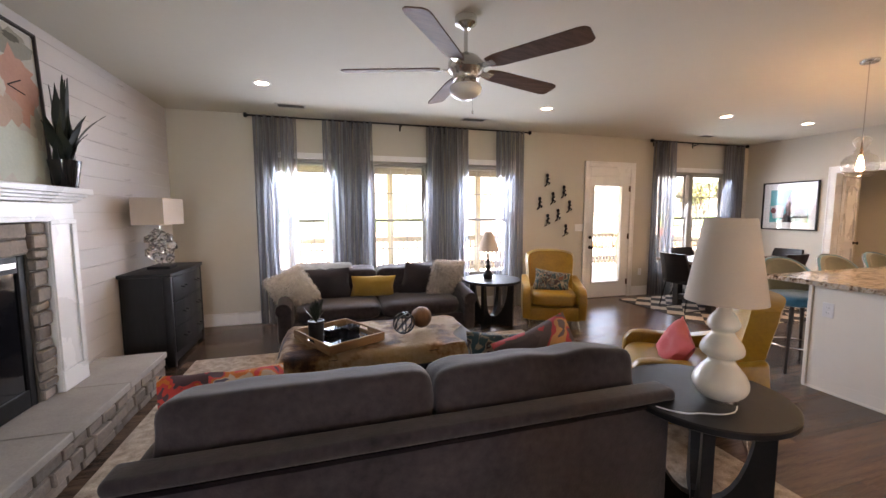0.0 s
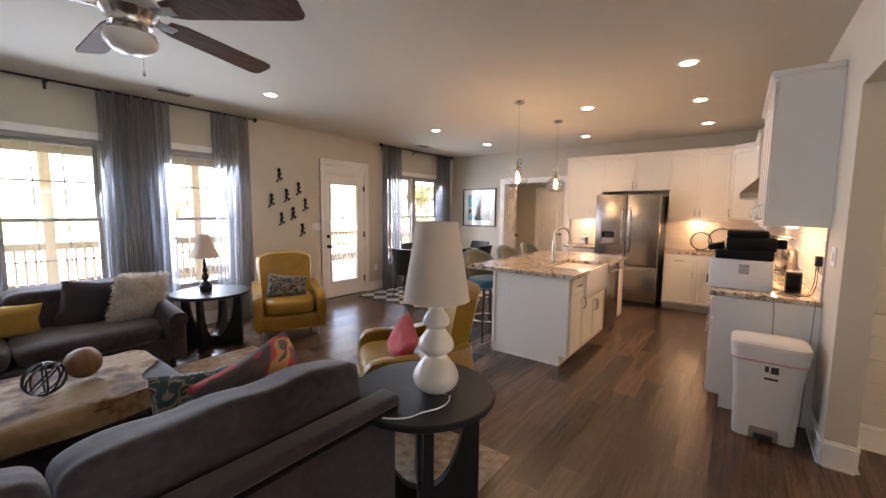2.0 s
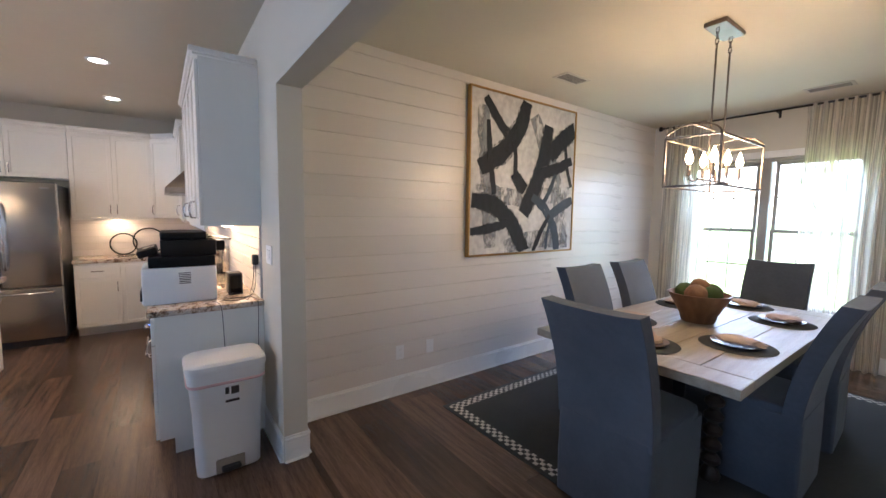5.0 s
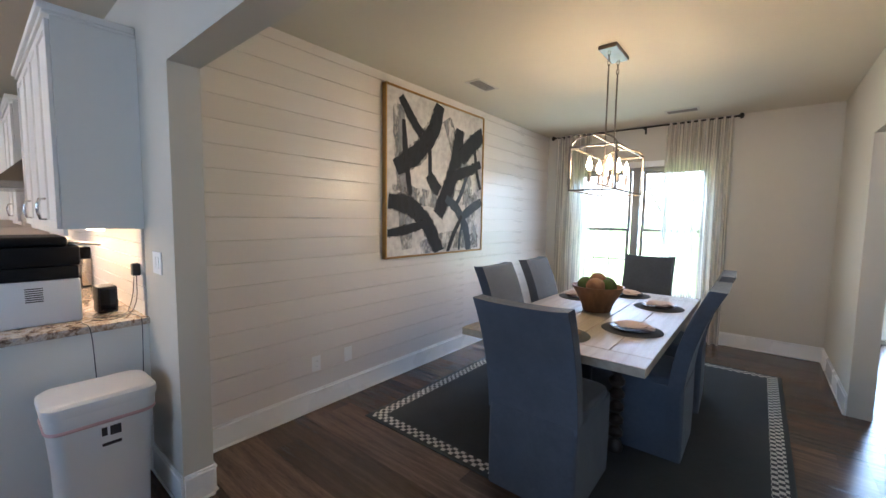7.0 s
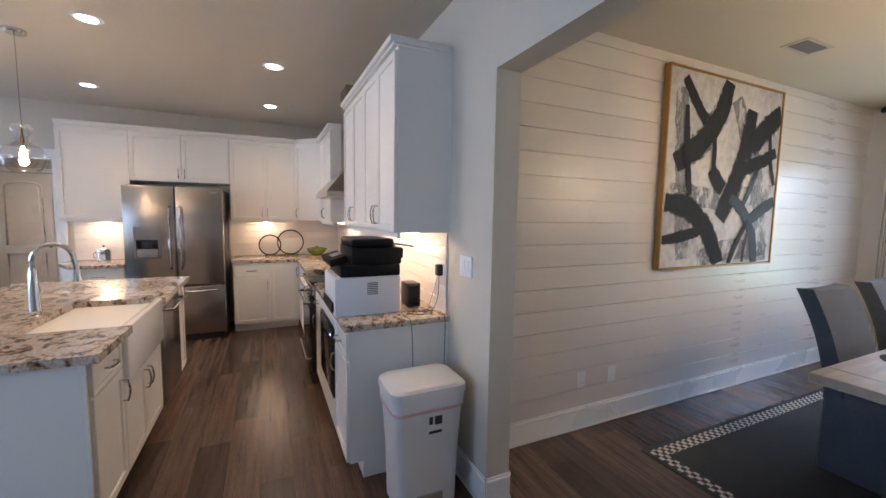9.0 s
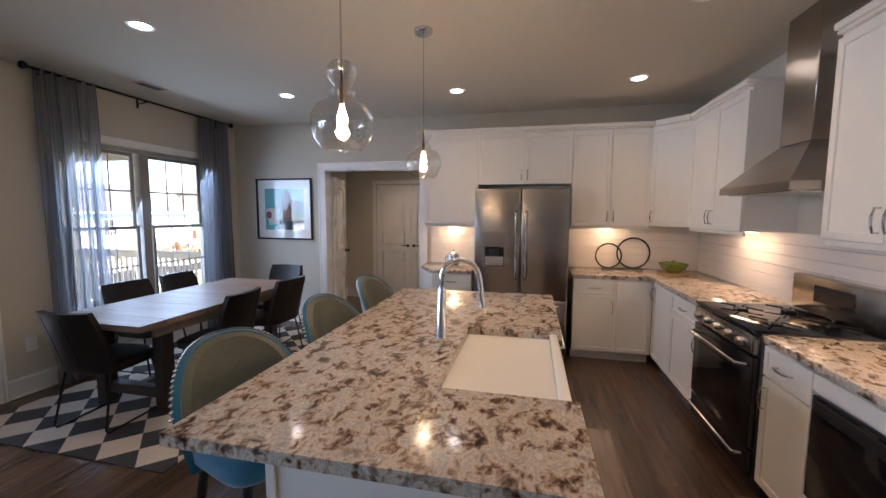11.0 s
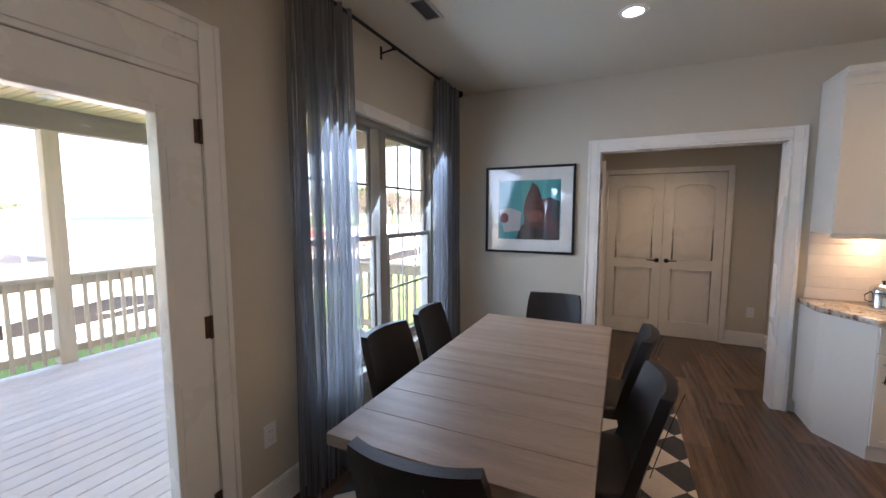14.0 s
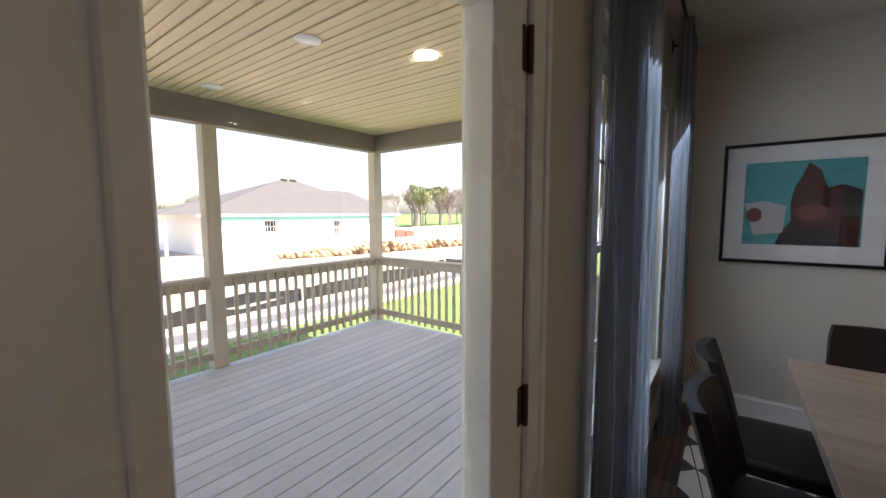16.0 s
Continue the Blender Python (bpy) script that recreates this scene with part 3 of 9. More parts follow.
def window(name, a, b, y, face, twin, label, rows=2, cols=3):
    """A double-hung window in a wall along x: frame, sashes, muntins, panes, sill. face=-1: the room lies towards -y."""
    w = thing(name, label, "window", kind="structure", at=(0, 0, 0))
    units = [(a, (a + b) / 2 - 0.03), ((a + b) / 2 + 0.03, b)] if twin else [(a, b)]
    yo = y - face * 0.085
    def bx(bm, x0, x1, z0, z1, d0, d1, bev=0.003):
        box(bm, (x0, min(yo + d0, yo + d1), z0), (x1, max(yo + d0, yo + d1), z1), bev)
    fr = B()
    bx(fr, a + 0.001, a + 0.04, WZ0 + 0.001, WZ1 - 0.001, -0.05, 0.05)
    bx(fr, b - 0.04, b - 0.001, WZ0 + 0.001, WZ1 - 0.001, -0.05, 0.05)
    bx(fr, a + 0.04, b - 0.04, WZ1 - 0.04, WZ1 - 0.001, -0.05, 0.05)
    bx(fr, a + 0.04, b - 0.04, WZ0 + 0.001, WZ0 + 0.04, -0.05, 0.05)
    if twin:
        bx(fr, (a + b) / 2 - 0.045, (a + b) / 2 + 0.045, WZ0 + 0.04, WZ1 - 0.04, -0.05, 0.05)
    part("window_frame", fr, frame_tan, w)
    mid = (WZ0 + WZ1) / 2 + 0.03
    for x0, x1 in units:
        x0, x1 = x0 + 0.042, x1 - 0.042
        if twin:
            x0, x1 = (x0, x1 - 0.0) if x0 < (a + b) / 2 - 0.2 else (x0, x1)
        for z0, z1, d in ((mid - 0.02, WZ1 - 0.042, 0.02), (WZ0 + 0.042, mid + 0.02, -0.02)):
            d *= -face
            s = B()
            for q in ((x0, x0 + 0.035, z0, z1), (x1 - 0.035, x1, z0, z1), (x0 + 0.035, x1 - 0.035, z0, z0 + 0.04), (x0 + 0.035, x1 - 0.035, z1 - 0.035, z1)):
                bx(s, *q, d - 0.014, d + 0.014)
            sash = part("sash", s, frame_tan, w)
            mu = B()
            gx0, gx1, gz0, gz1 = x0 + 0.035, x1 - 0.035, z0 + 0.04, z1 - 0.035
            for i in range(1, cols):
                xx = gx0 + (gx1 - gx0) * i / cols
                bx(mu, xx - 0.005, xx + 0.005, gz0, gz1, d - 0.006, d + 0.006, 0.001)
            for i in range(1, rows):
                zz = gz0 + (gz1 - gz0) * i / rows
                bx(mu, gx0, gx1, zz - 0.008, zz + 0.008, d - 0.007, d + 0.007, 0.001)
            part("muntins", mu, frame_tan, sash)
            g = B()
            bx(g, gx0 - 0.004, gx1 + 0.004, gz0 - 0.004, gz1 + 0.004, d - 0.002, d + 0.002, 0)
            pn = part("pane", g, pane_glass, sash, smooth=False)
            pn.visible_shadow = False
    # drywall-return stool and apron
    s = B()
    box(s, (a - 0.06, min(y + face * 0.045, y - face * 0.035), WZ0 - 0.022), (b + 0.06, max(y + face * 0.045, y - face * 0.035), WZ0 + 0.0005), 0.005)
    box(s, (a - 0.04, min(y + face * 0.0005, y + face * 0.016), WZ0 - 0.10), (b + 0.04, max(y + face * 0.0005, y + face * 0.016), WZ0 - 0.022), 0.003)
    part("window_sill", s, trim_white, w, "white painted sill")
    c = B()
    for q in ((a - 0.075, a - 0.0, WZ0 + 0.001, WZ1 + 0.075), (b, b + 0.075, WZ0 + 0.001, WZ1 + 0.075), (a, b, WZ1, WZ1 + 0.075)):
        box(c, (q[0], min(y + face * 0.0005, y + face * 0.017), q[2]), (q[1], max(y + face * 0.0005, y + face * 0.017), q[3]), 0.003)
    part("casing", c, trim_white, w, "white painted casing")
    return w


for i, (a, b) in enumerate(NWIN):
    window("window_%d" % (i + 1), a, b, YN, -1, False, "tall double-hung window to the porch")
window("window_4", *KWIN, YN, -1, True, "twin double-hung window beside the table")
window("window_5", *DWIN, YS, 1, True, "twin double-hung window to the street")

# ---- porch door ----
DX0, DX1 = DOOR
pd = thing("door_1", "white porch door with a full glass pane, closed", "door", kind="structure")
s = B()
GX0, GX1, GZ0, GZ1 = 4.908, 5.482, 0.27, 1.93
y0, y1 = YN - 0.002, YN + 0.043
for q in ((DX0 + 0.012, GX0, 0.012, DZ - 0.015), (GX1, DX1 - 0.012, 0.012, DZ - 0.015), (GX0, GX1, 0.012, GZ0), (GX0, GX1, GZ1, DZ - 0.015)):
    box(s, (q[0], y0, q[2]), (q[1], y1, q[3]))
bmesh.ops.remove_doubles(s, verts=s.verts[:], dist=1e-5)
part("door_slab", s, trim_white, pd)
s = B()
for q in ((GX0 - 0.02, GX0 + 0.012, GZ0 - 0.02, GZ1 + 0.02), (GX1 - 0.012, GX1 + 0.02, GZ0 - 0.02, GZ1 + 0.02), (GX0 + 0.012, GX1 - 0.012, GZ0 - 0.02, GZ0 + 0.012), (GX0 + 0.012, GX1 - 0.012, GZ1 - 0.012, GZ1 + 0.02)):
    box(s, (q[0], y0 - 0.012, q[2]), (q[1], y1 + 0.012, q[3]), 0.004)
part("glass_moulding", s, trim_white, pd)
g = part("pane", box(B(), (GX0 + 0.01, YN + 0.034, GZ0 + 0.01), (GX1 - 0.01, YN + 0.042, GZ1 - 0.01)), pane_glass, pd, smooth=False)
g.visible_shadow = False
for z in (0.26, 1.06, 1.88):
    h = B()
    cyl(h, (DX1 - 0.006, YN - 0.012, z - 0.05), (DX1 - 0.006, YN - 0.012, z + 0.05), 0.007, 10)
    box(h, (DX1 - 0.03, YN - 0.006, z - 0.048), (DX1 - 0.008, YN - 0.0025, z + 0.048), 0.001)
    part("hinge", h, bronze, pd, "dark bronze hinge")
k = B()
lathe(k, [(0.03, 0), (0.03, 0.006), (0.012, 0.01), (0.012, 0.035), (0.026, 0.045), (0.03, 0.06), (0.022, 0.072), (0.0, 0.074)], m=Matrix.Translation((DX0 + 0.056, YN - 0.003, 0.885)) @ Matrix.Rotation(radians(90), 4, "X"), cap=False)
part("door_knob", k, black_metal, pd, "dark bronze knob")
k = B()
lathe(k, [(0.03, 0), (0.03, 0.012), (0.02, 0.02), (0.0, 0.02)], m=Matrix.Translation((DX0 + 0.056, YN - 0.003, 1.055)) @ Matrix.Rotation(radians(90), 4, "X"), cap=False)
part("deadbolt", k, black_metal, pd)
casing("trim_door", "x", YN, DX0, DX1, 2.235, 0.09)
bm = B()
box(bm, (DX0 + 0.0005, YN - 0.012, DZ - 0.012), (DX1 - 0.0005, YN - 0.0005, 2.234), 0.003)
box(bm, (DX0 + 0.03, YN - 0.018, DZ + 0.01), (DX1 - 0.03, YN - 0.012, 2.215), 0.003)
box(bm, (DX0 + 0.0005, YN, 0), (DX0 + 0.011, YN + 0.169, DZ - 0.013), 0.001)
box(bm, (DX1 - 0.011, YN, 0), (DX1 - 0.0005, YN + 0.169, DZ - 0.013), 0.001)
box(bm, (DX0 + 0.0005, YN + 0.045, DZ - 0.0125), (DX1 - 0.0005, YN + 0.169, DZ - 0.0005), 0.001)
structure("trim_door_frame", bm, trim_white, "white painted door frame", True)
structure("trim_threshold", box(B(), (DX0, YN - 0.01, 0.001), (DX1, YN + 0.17, 0.011), 0.003), black_metal, "dark metal threshold", True)

# ---- hall: closet doors and the open door ----


def panel_door(parent, x0, w, h, arched, mtx, hinge_side):
    """A two-panel moulded door in the xz plane, thickness along y, under parent."""
    d = B()
    t = 0.035
    sw = 0.11
    zs = [(0.20, 0.86), (0.98, h - 0.13)]
    box(d, (x0, 0, 0.008), (x0 + sw, t, h), m=mtx)
    box(d, (x0 + w - sw, 0, 0.008), (x0 + w, t, h), m=mtx)
    for z0, z1 in ((0.008, zs[0][0]), (zs[0][1], zs[1][0]), (zs[1][1], h)):
        box(d, (x0 + sw, 0, z0), (x0 + w - sw, t, z1), m=mtx)
    slab = part("door_leaf", d, trim_white, parent, smooth=False)
    for i, (z0, z1) in enumerate(zs):
        p = B()
        box(p, (x0 + sw, 0.0155, z0), (x0 + w - sw, t - 0.0155, z1), m=mtx)
        xc, hw = x0 + w / 2, (w - 2 * sw) / 2
        rise = 0.075 if (i and arched) else 0.0
        for inset, y, y2 in ((0.0, -0.0015, t + 0.0015), (0.04, 0.003, t - 0.003)):
            q = hw - inset
            top = z1 - inset - 0.004
            crown = [(xc + q * math.cos(radians(a_)), top - rise + rise * math.sin(radians(a_)) ** 0.8) for a_ in range(0, 181, 15)] if rise else [(xc + q, top), (xc - q, top)]
            ring = [(xc - q, z0 + inset + 0.004), (xc + q, z0 + inset + 0.004)] + crown
            if inset == 0.0:
                for yy in (y, y2):
                    tube(p, [mtx @ Vector((u, yy, v)) for u, v in ring], 0.011, 6, True)
            else:
                prism(p, ring, y, y2, m=mtx @ Matrix(((1, 0, 0, 0), (0, 0, 1, 0), (0, 1, 0, 0), (0, 0, 0, 1))))
        if rise:
            for s2 in (-1, 1):
                prof = [(xc + s2 * hw, z1)] + [(xc + s2 * hw * math.cos(radians(a_)), z1 - 0.004 - rise + rise * math.sin(radians(a_)) ** 0.8) for a_ in range(0, 91, 15)]
                prism(p, prof, 0.001, t - 0.001, m=mtx @ Matrix(((1, 0, 0, 0), (0, 0, 1, 0), (0, 1, 0, 0), (0, 0, 0, 1))))
        part("door_panel", p, trim_white, slab)
    return slab


cl = thing("door_2", "pair of white arched two-panel closet doors, closed", "door", kind="structure")
mt = Matrix(((0, 1, 0, 10.102), (1, 0, 0, 0), (0, 0, 1, 0), (0, 0, 0, 1)))
for x0, side in ((3.246, 1), (3.883, -1)):
    sl = panel_door(cl, x0, 0.631, 2.03, True, mt, side)
    hx = x0 + (0.58 if side > 0 else 0.05)
    k = B()
    lathe(k, [(0.027, 0), (0.027, 0.008), (0.011, 0.014), (0.011, 0.04)], m=Matrix.Translation((10.101, hx, 0.96)) @ Matrix.Rotation(radians(-90), 4, "Y"))
    cyl(k, (10.062, hx, 0.96), (10.060, hx - side * 0.11, 0.965), 0.009, 10, 0.006)
    part("door_handle", k, black_metal, sl, "dark lever handle")
casing("trim_closet", "y", 10.10, 3.24, 4.52, 2.04, 0.06)
od = thing("door_3", "white two-panel door standing open into the hall", "door", kind="structure")
mt = pose(XE + 0.15, 4.49, 0, 0, 0, 15)
sl = panel_door(od, 0.0, 0.72, 2.03, True, mt, 1)
k = B()
lathe(k, [(0.027, 0), (0.027, 0.008), (0.011, 0.014), (0.011, 0.035), (0.025, 0.045), (0.026, 0.06), (0.0, 0.066)], m=mt @ Matrix.Translation((0.66, -0.001, 0.95)) @ Matrix.Rotation(radians(90), 4, "X"), cap=False)
part("door_handle", k, black_metal, sl)

# ---- curtains and rods ----


def rod(name, x0, x1, y, z, face, wall_y_, brackets, label):
    r = thing(name, label, "curtain rod")
    part("rod", cyl(B(), (x0, y, z), (x1, y, z), 0.011, 12), black_metal, r)
    for x, s2 in ((x0, -1), (x1, 1)):
        f = B()
        lathe(f, [(0.012, 0), (0.016, 0.006), (0.016, 0.014), (0.028, 0.02), (0.033, 0.034), (0.028, 0.05), (0.012, 0.058), (0.0, 0.058)], n=16, m=Matrix.Translation((x, y, z)) @ Matrix.Rotation(radians(90 * s2), 4, "Y"), cap=False)
        part("finial", f, black_metal, r)
    for x in brackets:
        b = B()
        lo, hi = sorted((wall_y_ + face * 0.0005, wall_y_ + face * 0.008))
        box(b, (x - 0.012, lo, z - 0.07), (x + 0.012, hi, z + 0.02), 0.002)
        cyl(b, (x, wall_y_ + face * 0.005, z - 0.03), (x, y, z - 0.016), 0.007, 8)
        cyl(b, (x - 0.01, y, z - 0.014), (x + 0.01, y, z - 0.014), 0.012, 10)
        part("bracket", b, black_metal, r)
    return r


def curtain(x0, x1, y, z1, mat, label, folds, gather=1.0, seed=0, group="", lower=0.012, wide=None):
    """A hanging panel of gathered cloth, deeper folds at the foot than at the rod."""
    bm = B()
    nu, nv = folds * 8, 26
    rows = []
    for j in range(nv + 1):
        v = j / nv
        row = []
        for i in range(nu + 1):
            u = i / nu
            w0, w1 = x1 - x0, (wide or (x1 - x0))
            x = (x0 + x1) / 2 + (u - 0.5) * (w0 + (w1 - w0) * v)
            ph = u * folds * 2 * math.pi + 0.5 * math.sin(v * 3 + seed) + 1.2 * noise.noise(Vector((u * 3, v * 1.5, seed)))
            amp = (0.040 + 0.030 * v ** 0.6) * (0.8 + 0.6 * noise.noise(Vector((u * folds * 0.7, v * 0.6, seed + 9))))
            x += 0.012 * v * noise.noise(Vector((u * 6, v * 2, seed + 4)))
            row.append(bm.verts.new((x, y + amp * math.sin(ph) + 0.012 * v * noise.noise(Vector((u * 5, v, seed + 2))), z1 - v * (z1 - lower))))
        rows.append(row)
    for j in range(nv):
        for i in range(nu):
            bm.faces.new((rows[j][i], rows[j][i + 1], rows[j + 1][i + 1], rows[j + 1][i]))
    return solo("curtain", bm, mat, label, "curtain", group)


RZ = 2.698
rod("curtain_rod", -0.32, 3.59, YN - 0.11, RZ, -1, YN, (-0.22, 0.95, 1.62, 2.28, 3.5), "long black curtain rod over three windows")
rod("curtain_rod", 6.0, 8.14, YN - 0.11, RZ, -1, YN, (6.1, 6.98, 8.02), "black curtain rod over the twin window")
rod("curtain_rod", 2.08, 4.25, YS + 0.10, RZ, 1, YS, (2.2, 3.05, 4.12), "black curtain rod in the dining room")
g1 = "grey sheers over the windows"
for k, (a, b, f) in enumerate(((-0.28, 0.24, 6), (0.56, 1.22, 8), (1.97, 2.62, 8), (3.06, 3.53, 6))):
    curtain(a, b, YN - 0.11, RZ + 0.012, curtain_grey, "slate grey sheer curtain hanging to the floor", f, seed=k * 7.3, group=g1)
for k, (a, b, f) in enumerate(((6.03, 6.50, 6), (7.66, 8.10, 6))):
    curtain(a, b, YN - 0.11, RZ + 0.012, curtain_grey, "slate grey sheer curtain beside the table", f, seed=40 + k * 5.1, group=g1)
for k, (a, b, f) in enumerate(((2.11, 2.80, 9), (3.70, 4.22, 7))):
    curtain(a, b, YS + 0.10, RZ + 0.012, curtain_white, "ivory sheer curtain hanging to the floor", f, seed=60 + k * 5.1, group="ivory sheers")

# ---- shiplap ----


def shiplap(parent_name, label, axis, at, a, b, z0, z1, pitch, t, face, mat=ship_white, name="board", gap=0.004):
    """Boards with open joints, each a piece of its own. axis y: on a wall along y at x=at, face -1 towards -x."""
    root = thing(parent_name, label, "", kind="structure")
    n = int(math.ceil((z1 - z0) / pitch - 1e-6))
    meshes = {}
    for i in range(n):
        za, zb = z0 + i * pitch, min(z1, z0 + (i + 1) * pitch) - gap
        hh = round(zb - za, 4)
        if hh not in meshes:
            lo, hi = sorted((0.0005 * face, t * face))
            bm = box(B(), (lo, a, 0), (hi, b, hh), 0.0015) if axis == "y" else box(B(), (a, lo, 0), (b, hi, hh), 0.0015)
            meshes[hh] = mesh_of(name, bm, mat, False)
        ob = new(name, meshes[hh])
        ob.parent = root
        ob.location = (at, 0, za) if axis == "y" else (0, at, za)
    return root


shiplap("wall_shiplap_dining", "white painted shiplap boards on the dining wall", "y", XS, YS + 0.001, -0.141, 0.0, H, 0.148, 0.012, -1, gap=0.003)
shiplap("wall_shiplap_fireplace", "white painted shiplap boards behind the fireplace", "y", XW, 0.4, YN - 0.001, 0.0, H, 0.148, 0.012, 1, gap=0.0018)
shiplap("wall_backsplash", "white shiplap backsplash under the cabinets", "x", 0.0, 4.50, XE - 0.013, 0.912, 1.409, 0.083, 0.012, 1)
shiplap("wall_backsplash_side", "white shiplap backsplash beside the refrigerator", "y", XE, 0.013, 3.06, 0.912, 1.409, 0.083, 0.012, -1)

# ---- ceiling fixtures ----
CANS = [(0.02, 4.60), (3.21, 4.65), (5.71, 4.33), (7.25, 4.32), (5.72, 2.02), (7.45, 2.57), (4.76, 0.91), (6.07, 0.915), (7.43, 0.92), (9.25, 3.9)]
can = thing("recessed_light", "round recessed ceiling light, lit", "ceiling light", "recessed lights", at=(*CANS[0], H))
part("trim_ring", lathe(B(), [(0.056, -0.001), (0.058, -0.006), (0.078, -0.007), (0.085, -0.001)], n=32, cap=False), trim_white, can)
part("lens", lathe(B(), [(0.0, -0.003), (0.057, -0.003), (0.057, -0.0005)], n=32, cap=False), can_glow, can, "glowing warm lens")
for c in CANS[1:]:
    copy_thing(can, pose(*c, H))
for i, c in enumerate(CANS):
    lamp("can_lamp", "SPOT", (*c, H - 0.02), (9.0 if i == 9 else 3.1) if i > 1 else 2.7, KITCHEN_WARM if 4 <= i <= 8 else WARM, (*c, 0), soft=0.16)
for o in bpy.data.objects:
    if o.type == "LIGHT" and o.data.type == "SPOT":
        o.data.spot_size, o.data.spot_blend = radians(120), 0.9


vent_paint = material("vent enamel", (0.50, 0.46, 0.40), 0.5, scale=6, amount=0.2)

# slat colour darkened to stand in for the shade inside the slots
vent_slat = material("shaded vent slat", (0.20, 0.18, 0.17), 0.6, scale=6, amount=0.2)


def vent(x, y, turn=0.0, size=1.0):
    v = thing("ceiling_vent", "white slotted ceiling air vent", "vent", "ceiling vents", at=(x, y, H), rz=turn)
    v.scale = (size, size, 1)
    f = B()
    for q in ((-0.17, -0.085, -0.145, 0.085), (0.145, -0.085, 0.17, 0.085), (-0.145, -0.085, 0.145, -0.06), (-0.145, 0.06, 0.145, 0.085)):
        box(f, (q[0], q[1], -0.008), (q[2], q[3], -0.0005), 0.002)
    part("frame", f, vent_paint, v)
    # black sheet painting the dark of the duct behind the slats
    part("backing", box(B(), (-0.145, -0.06, -0.002), (0.145, 0.06, -0.0008)), black_plastic, v)
    for i in range(7):
        yy = -0.05 + i * 0.0165
        part("slat", box(B(), (-0.145, -0.0028, -0.001), (0.145, 0.0028, 0.001), m=Matrix.Translation((0, yy, -0.006)) @ Matrix.Rotation(radians(35), 4, "X")), vent_slat, v)
    return v


vent(0.22, 5.38), vent(2.55, 5.43), vent(6.71, 5.43, 0, 0.75), vent(3.91, -2.50, 90), vent(2.57, -4.55)

# ---- ceiling fan ----
fan = thing("ceiling_fan", "brushed nickel ceiling fan with five dark wooden blades", "ceiling fan", at=(1.50, 2.83, H))
part("canopy", lathe(B(), [(0.0, -0.075), (0.03, -0.075), (0.05, -0.055), (0.07, -0.045), (0.072, -0.0005)], cap=False), nickel, fan)
part("downrod", cyl(B(), (0, 0, -0.24), (0, 0, -0.07), 0.013), nickel, fan)
part("motor", lathe(B(), [(0.02, -0.225), (0.05, -0.235), (0.085, -0.255), (0.115, -0.29), (0.118, -0.335), (0.10, -0.36), (0.085, -0.38), (0.085, -0.395), (0.0, -0.395)], cap=False), nickel, fan)
part("switch_cup", lathe(B(), [(0.07, -0.395), (0.075, -0.42), (0.10, -0.428), (0.10, -0.436), (0.0, -0.436)], cap=False), nickel, fan)
part("globe", lathe(B(), [(0.10, -0.436), (0.108, -0.45), (0.105, -0.475), (0.08, -0.505), (0.04, -0.522), (0.0, -0.526)], cap=False), globe_white, fan, "opal glass bowl, unlit")
fan_wood = material("fan blade walnut", (0.17, 0.088, 0.055), 0.6, col2=(0.085, 0.043, 0.027), spec=0.15, scale=4, bump=0.2, bscale=60, stretch=(1, 9, 9))
for k in range(5):
    m = Matrix.Rotation(radians(17 + 72 * k), 4, "Z") @ Matrix.Translation((0, 0, -0.325)) @ Matrix.Rotation(radians(-13), 4, "X")
    out = [(0.17, -0.045), (0.24, -0.062), (0.76, -0.075), (0.80, -0.068), (0.82, -0.045), (0.82, 0.045), (0.80, 0.068), (0.76, 0.075), (0.24, 0.062), (0.17, 0.045)]
    bl = part("blade", prism(B(), out, -0.004, 0.004, m=m), fan_wood, fan, "dark walnut blade", smooth=False)
    a = B()
    box(a, (0.09, -0.028, -0.012), (0.22, 0.028, -0.005), 0.003, m=m)
    part("blade_arm", a, nickel, bl)
ch = B()
tube(ch, [(0.03, -0.05, -0.42), (0.03, -0.05, -0.60)], 0.0015, 6)
lathe(ch, [(0, -0.625), (0.007, -0.62), (0.007, -0.605), (0, -0.60)], c=(0.03, -0.05, 0), n=8, cap=False)
part("pull_chain", ch, nickel, fan)

# ---- kitchen cabinets ----


def pull(parent, c, along, out, length=0.11):
    """An arched bar pull at c, reaching along one way and standing off by out."""
    c, along, out = Vector(c), Vector(along), Vector(out)
    pts = [c - along * length / 2, c - along * length / 2 + out * 0.022, c - along * length * 0.25 + out * 0.03, c + out * 0.033, c + along * length * 0.25 + out * 0.03, c + along * length / 2 + out * 0.022, c + along * length / 2]
    part("handle", tube(B(), pts, 0.0055, 8), nickel, parent, "brushed nickel bar pull")


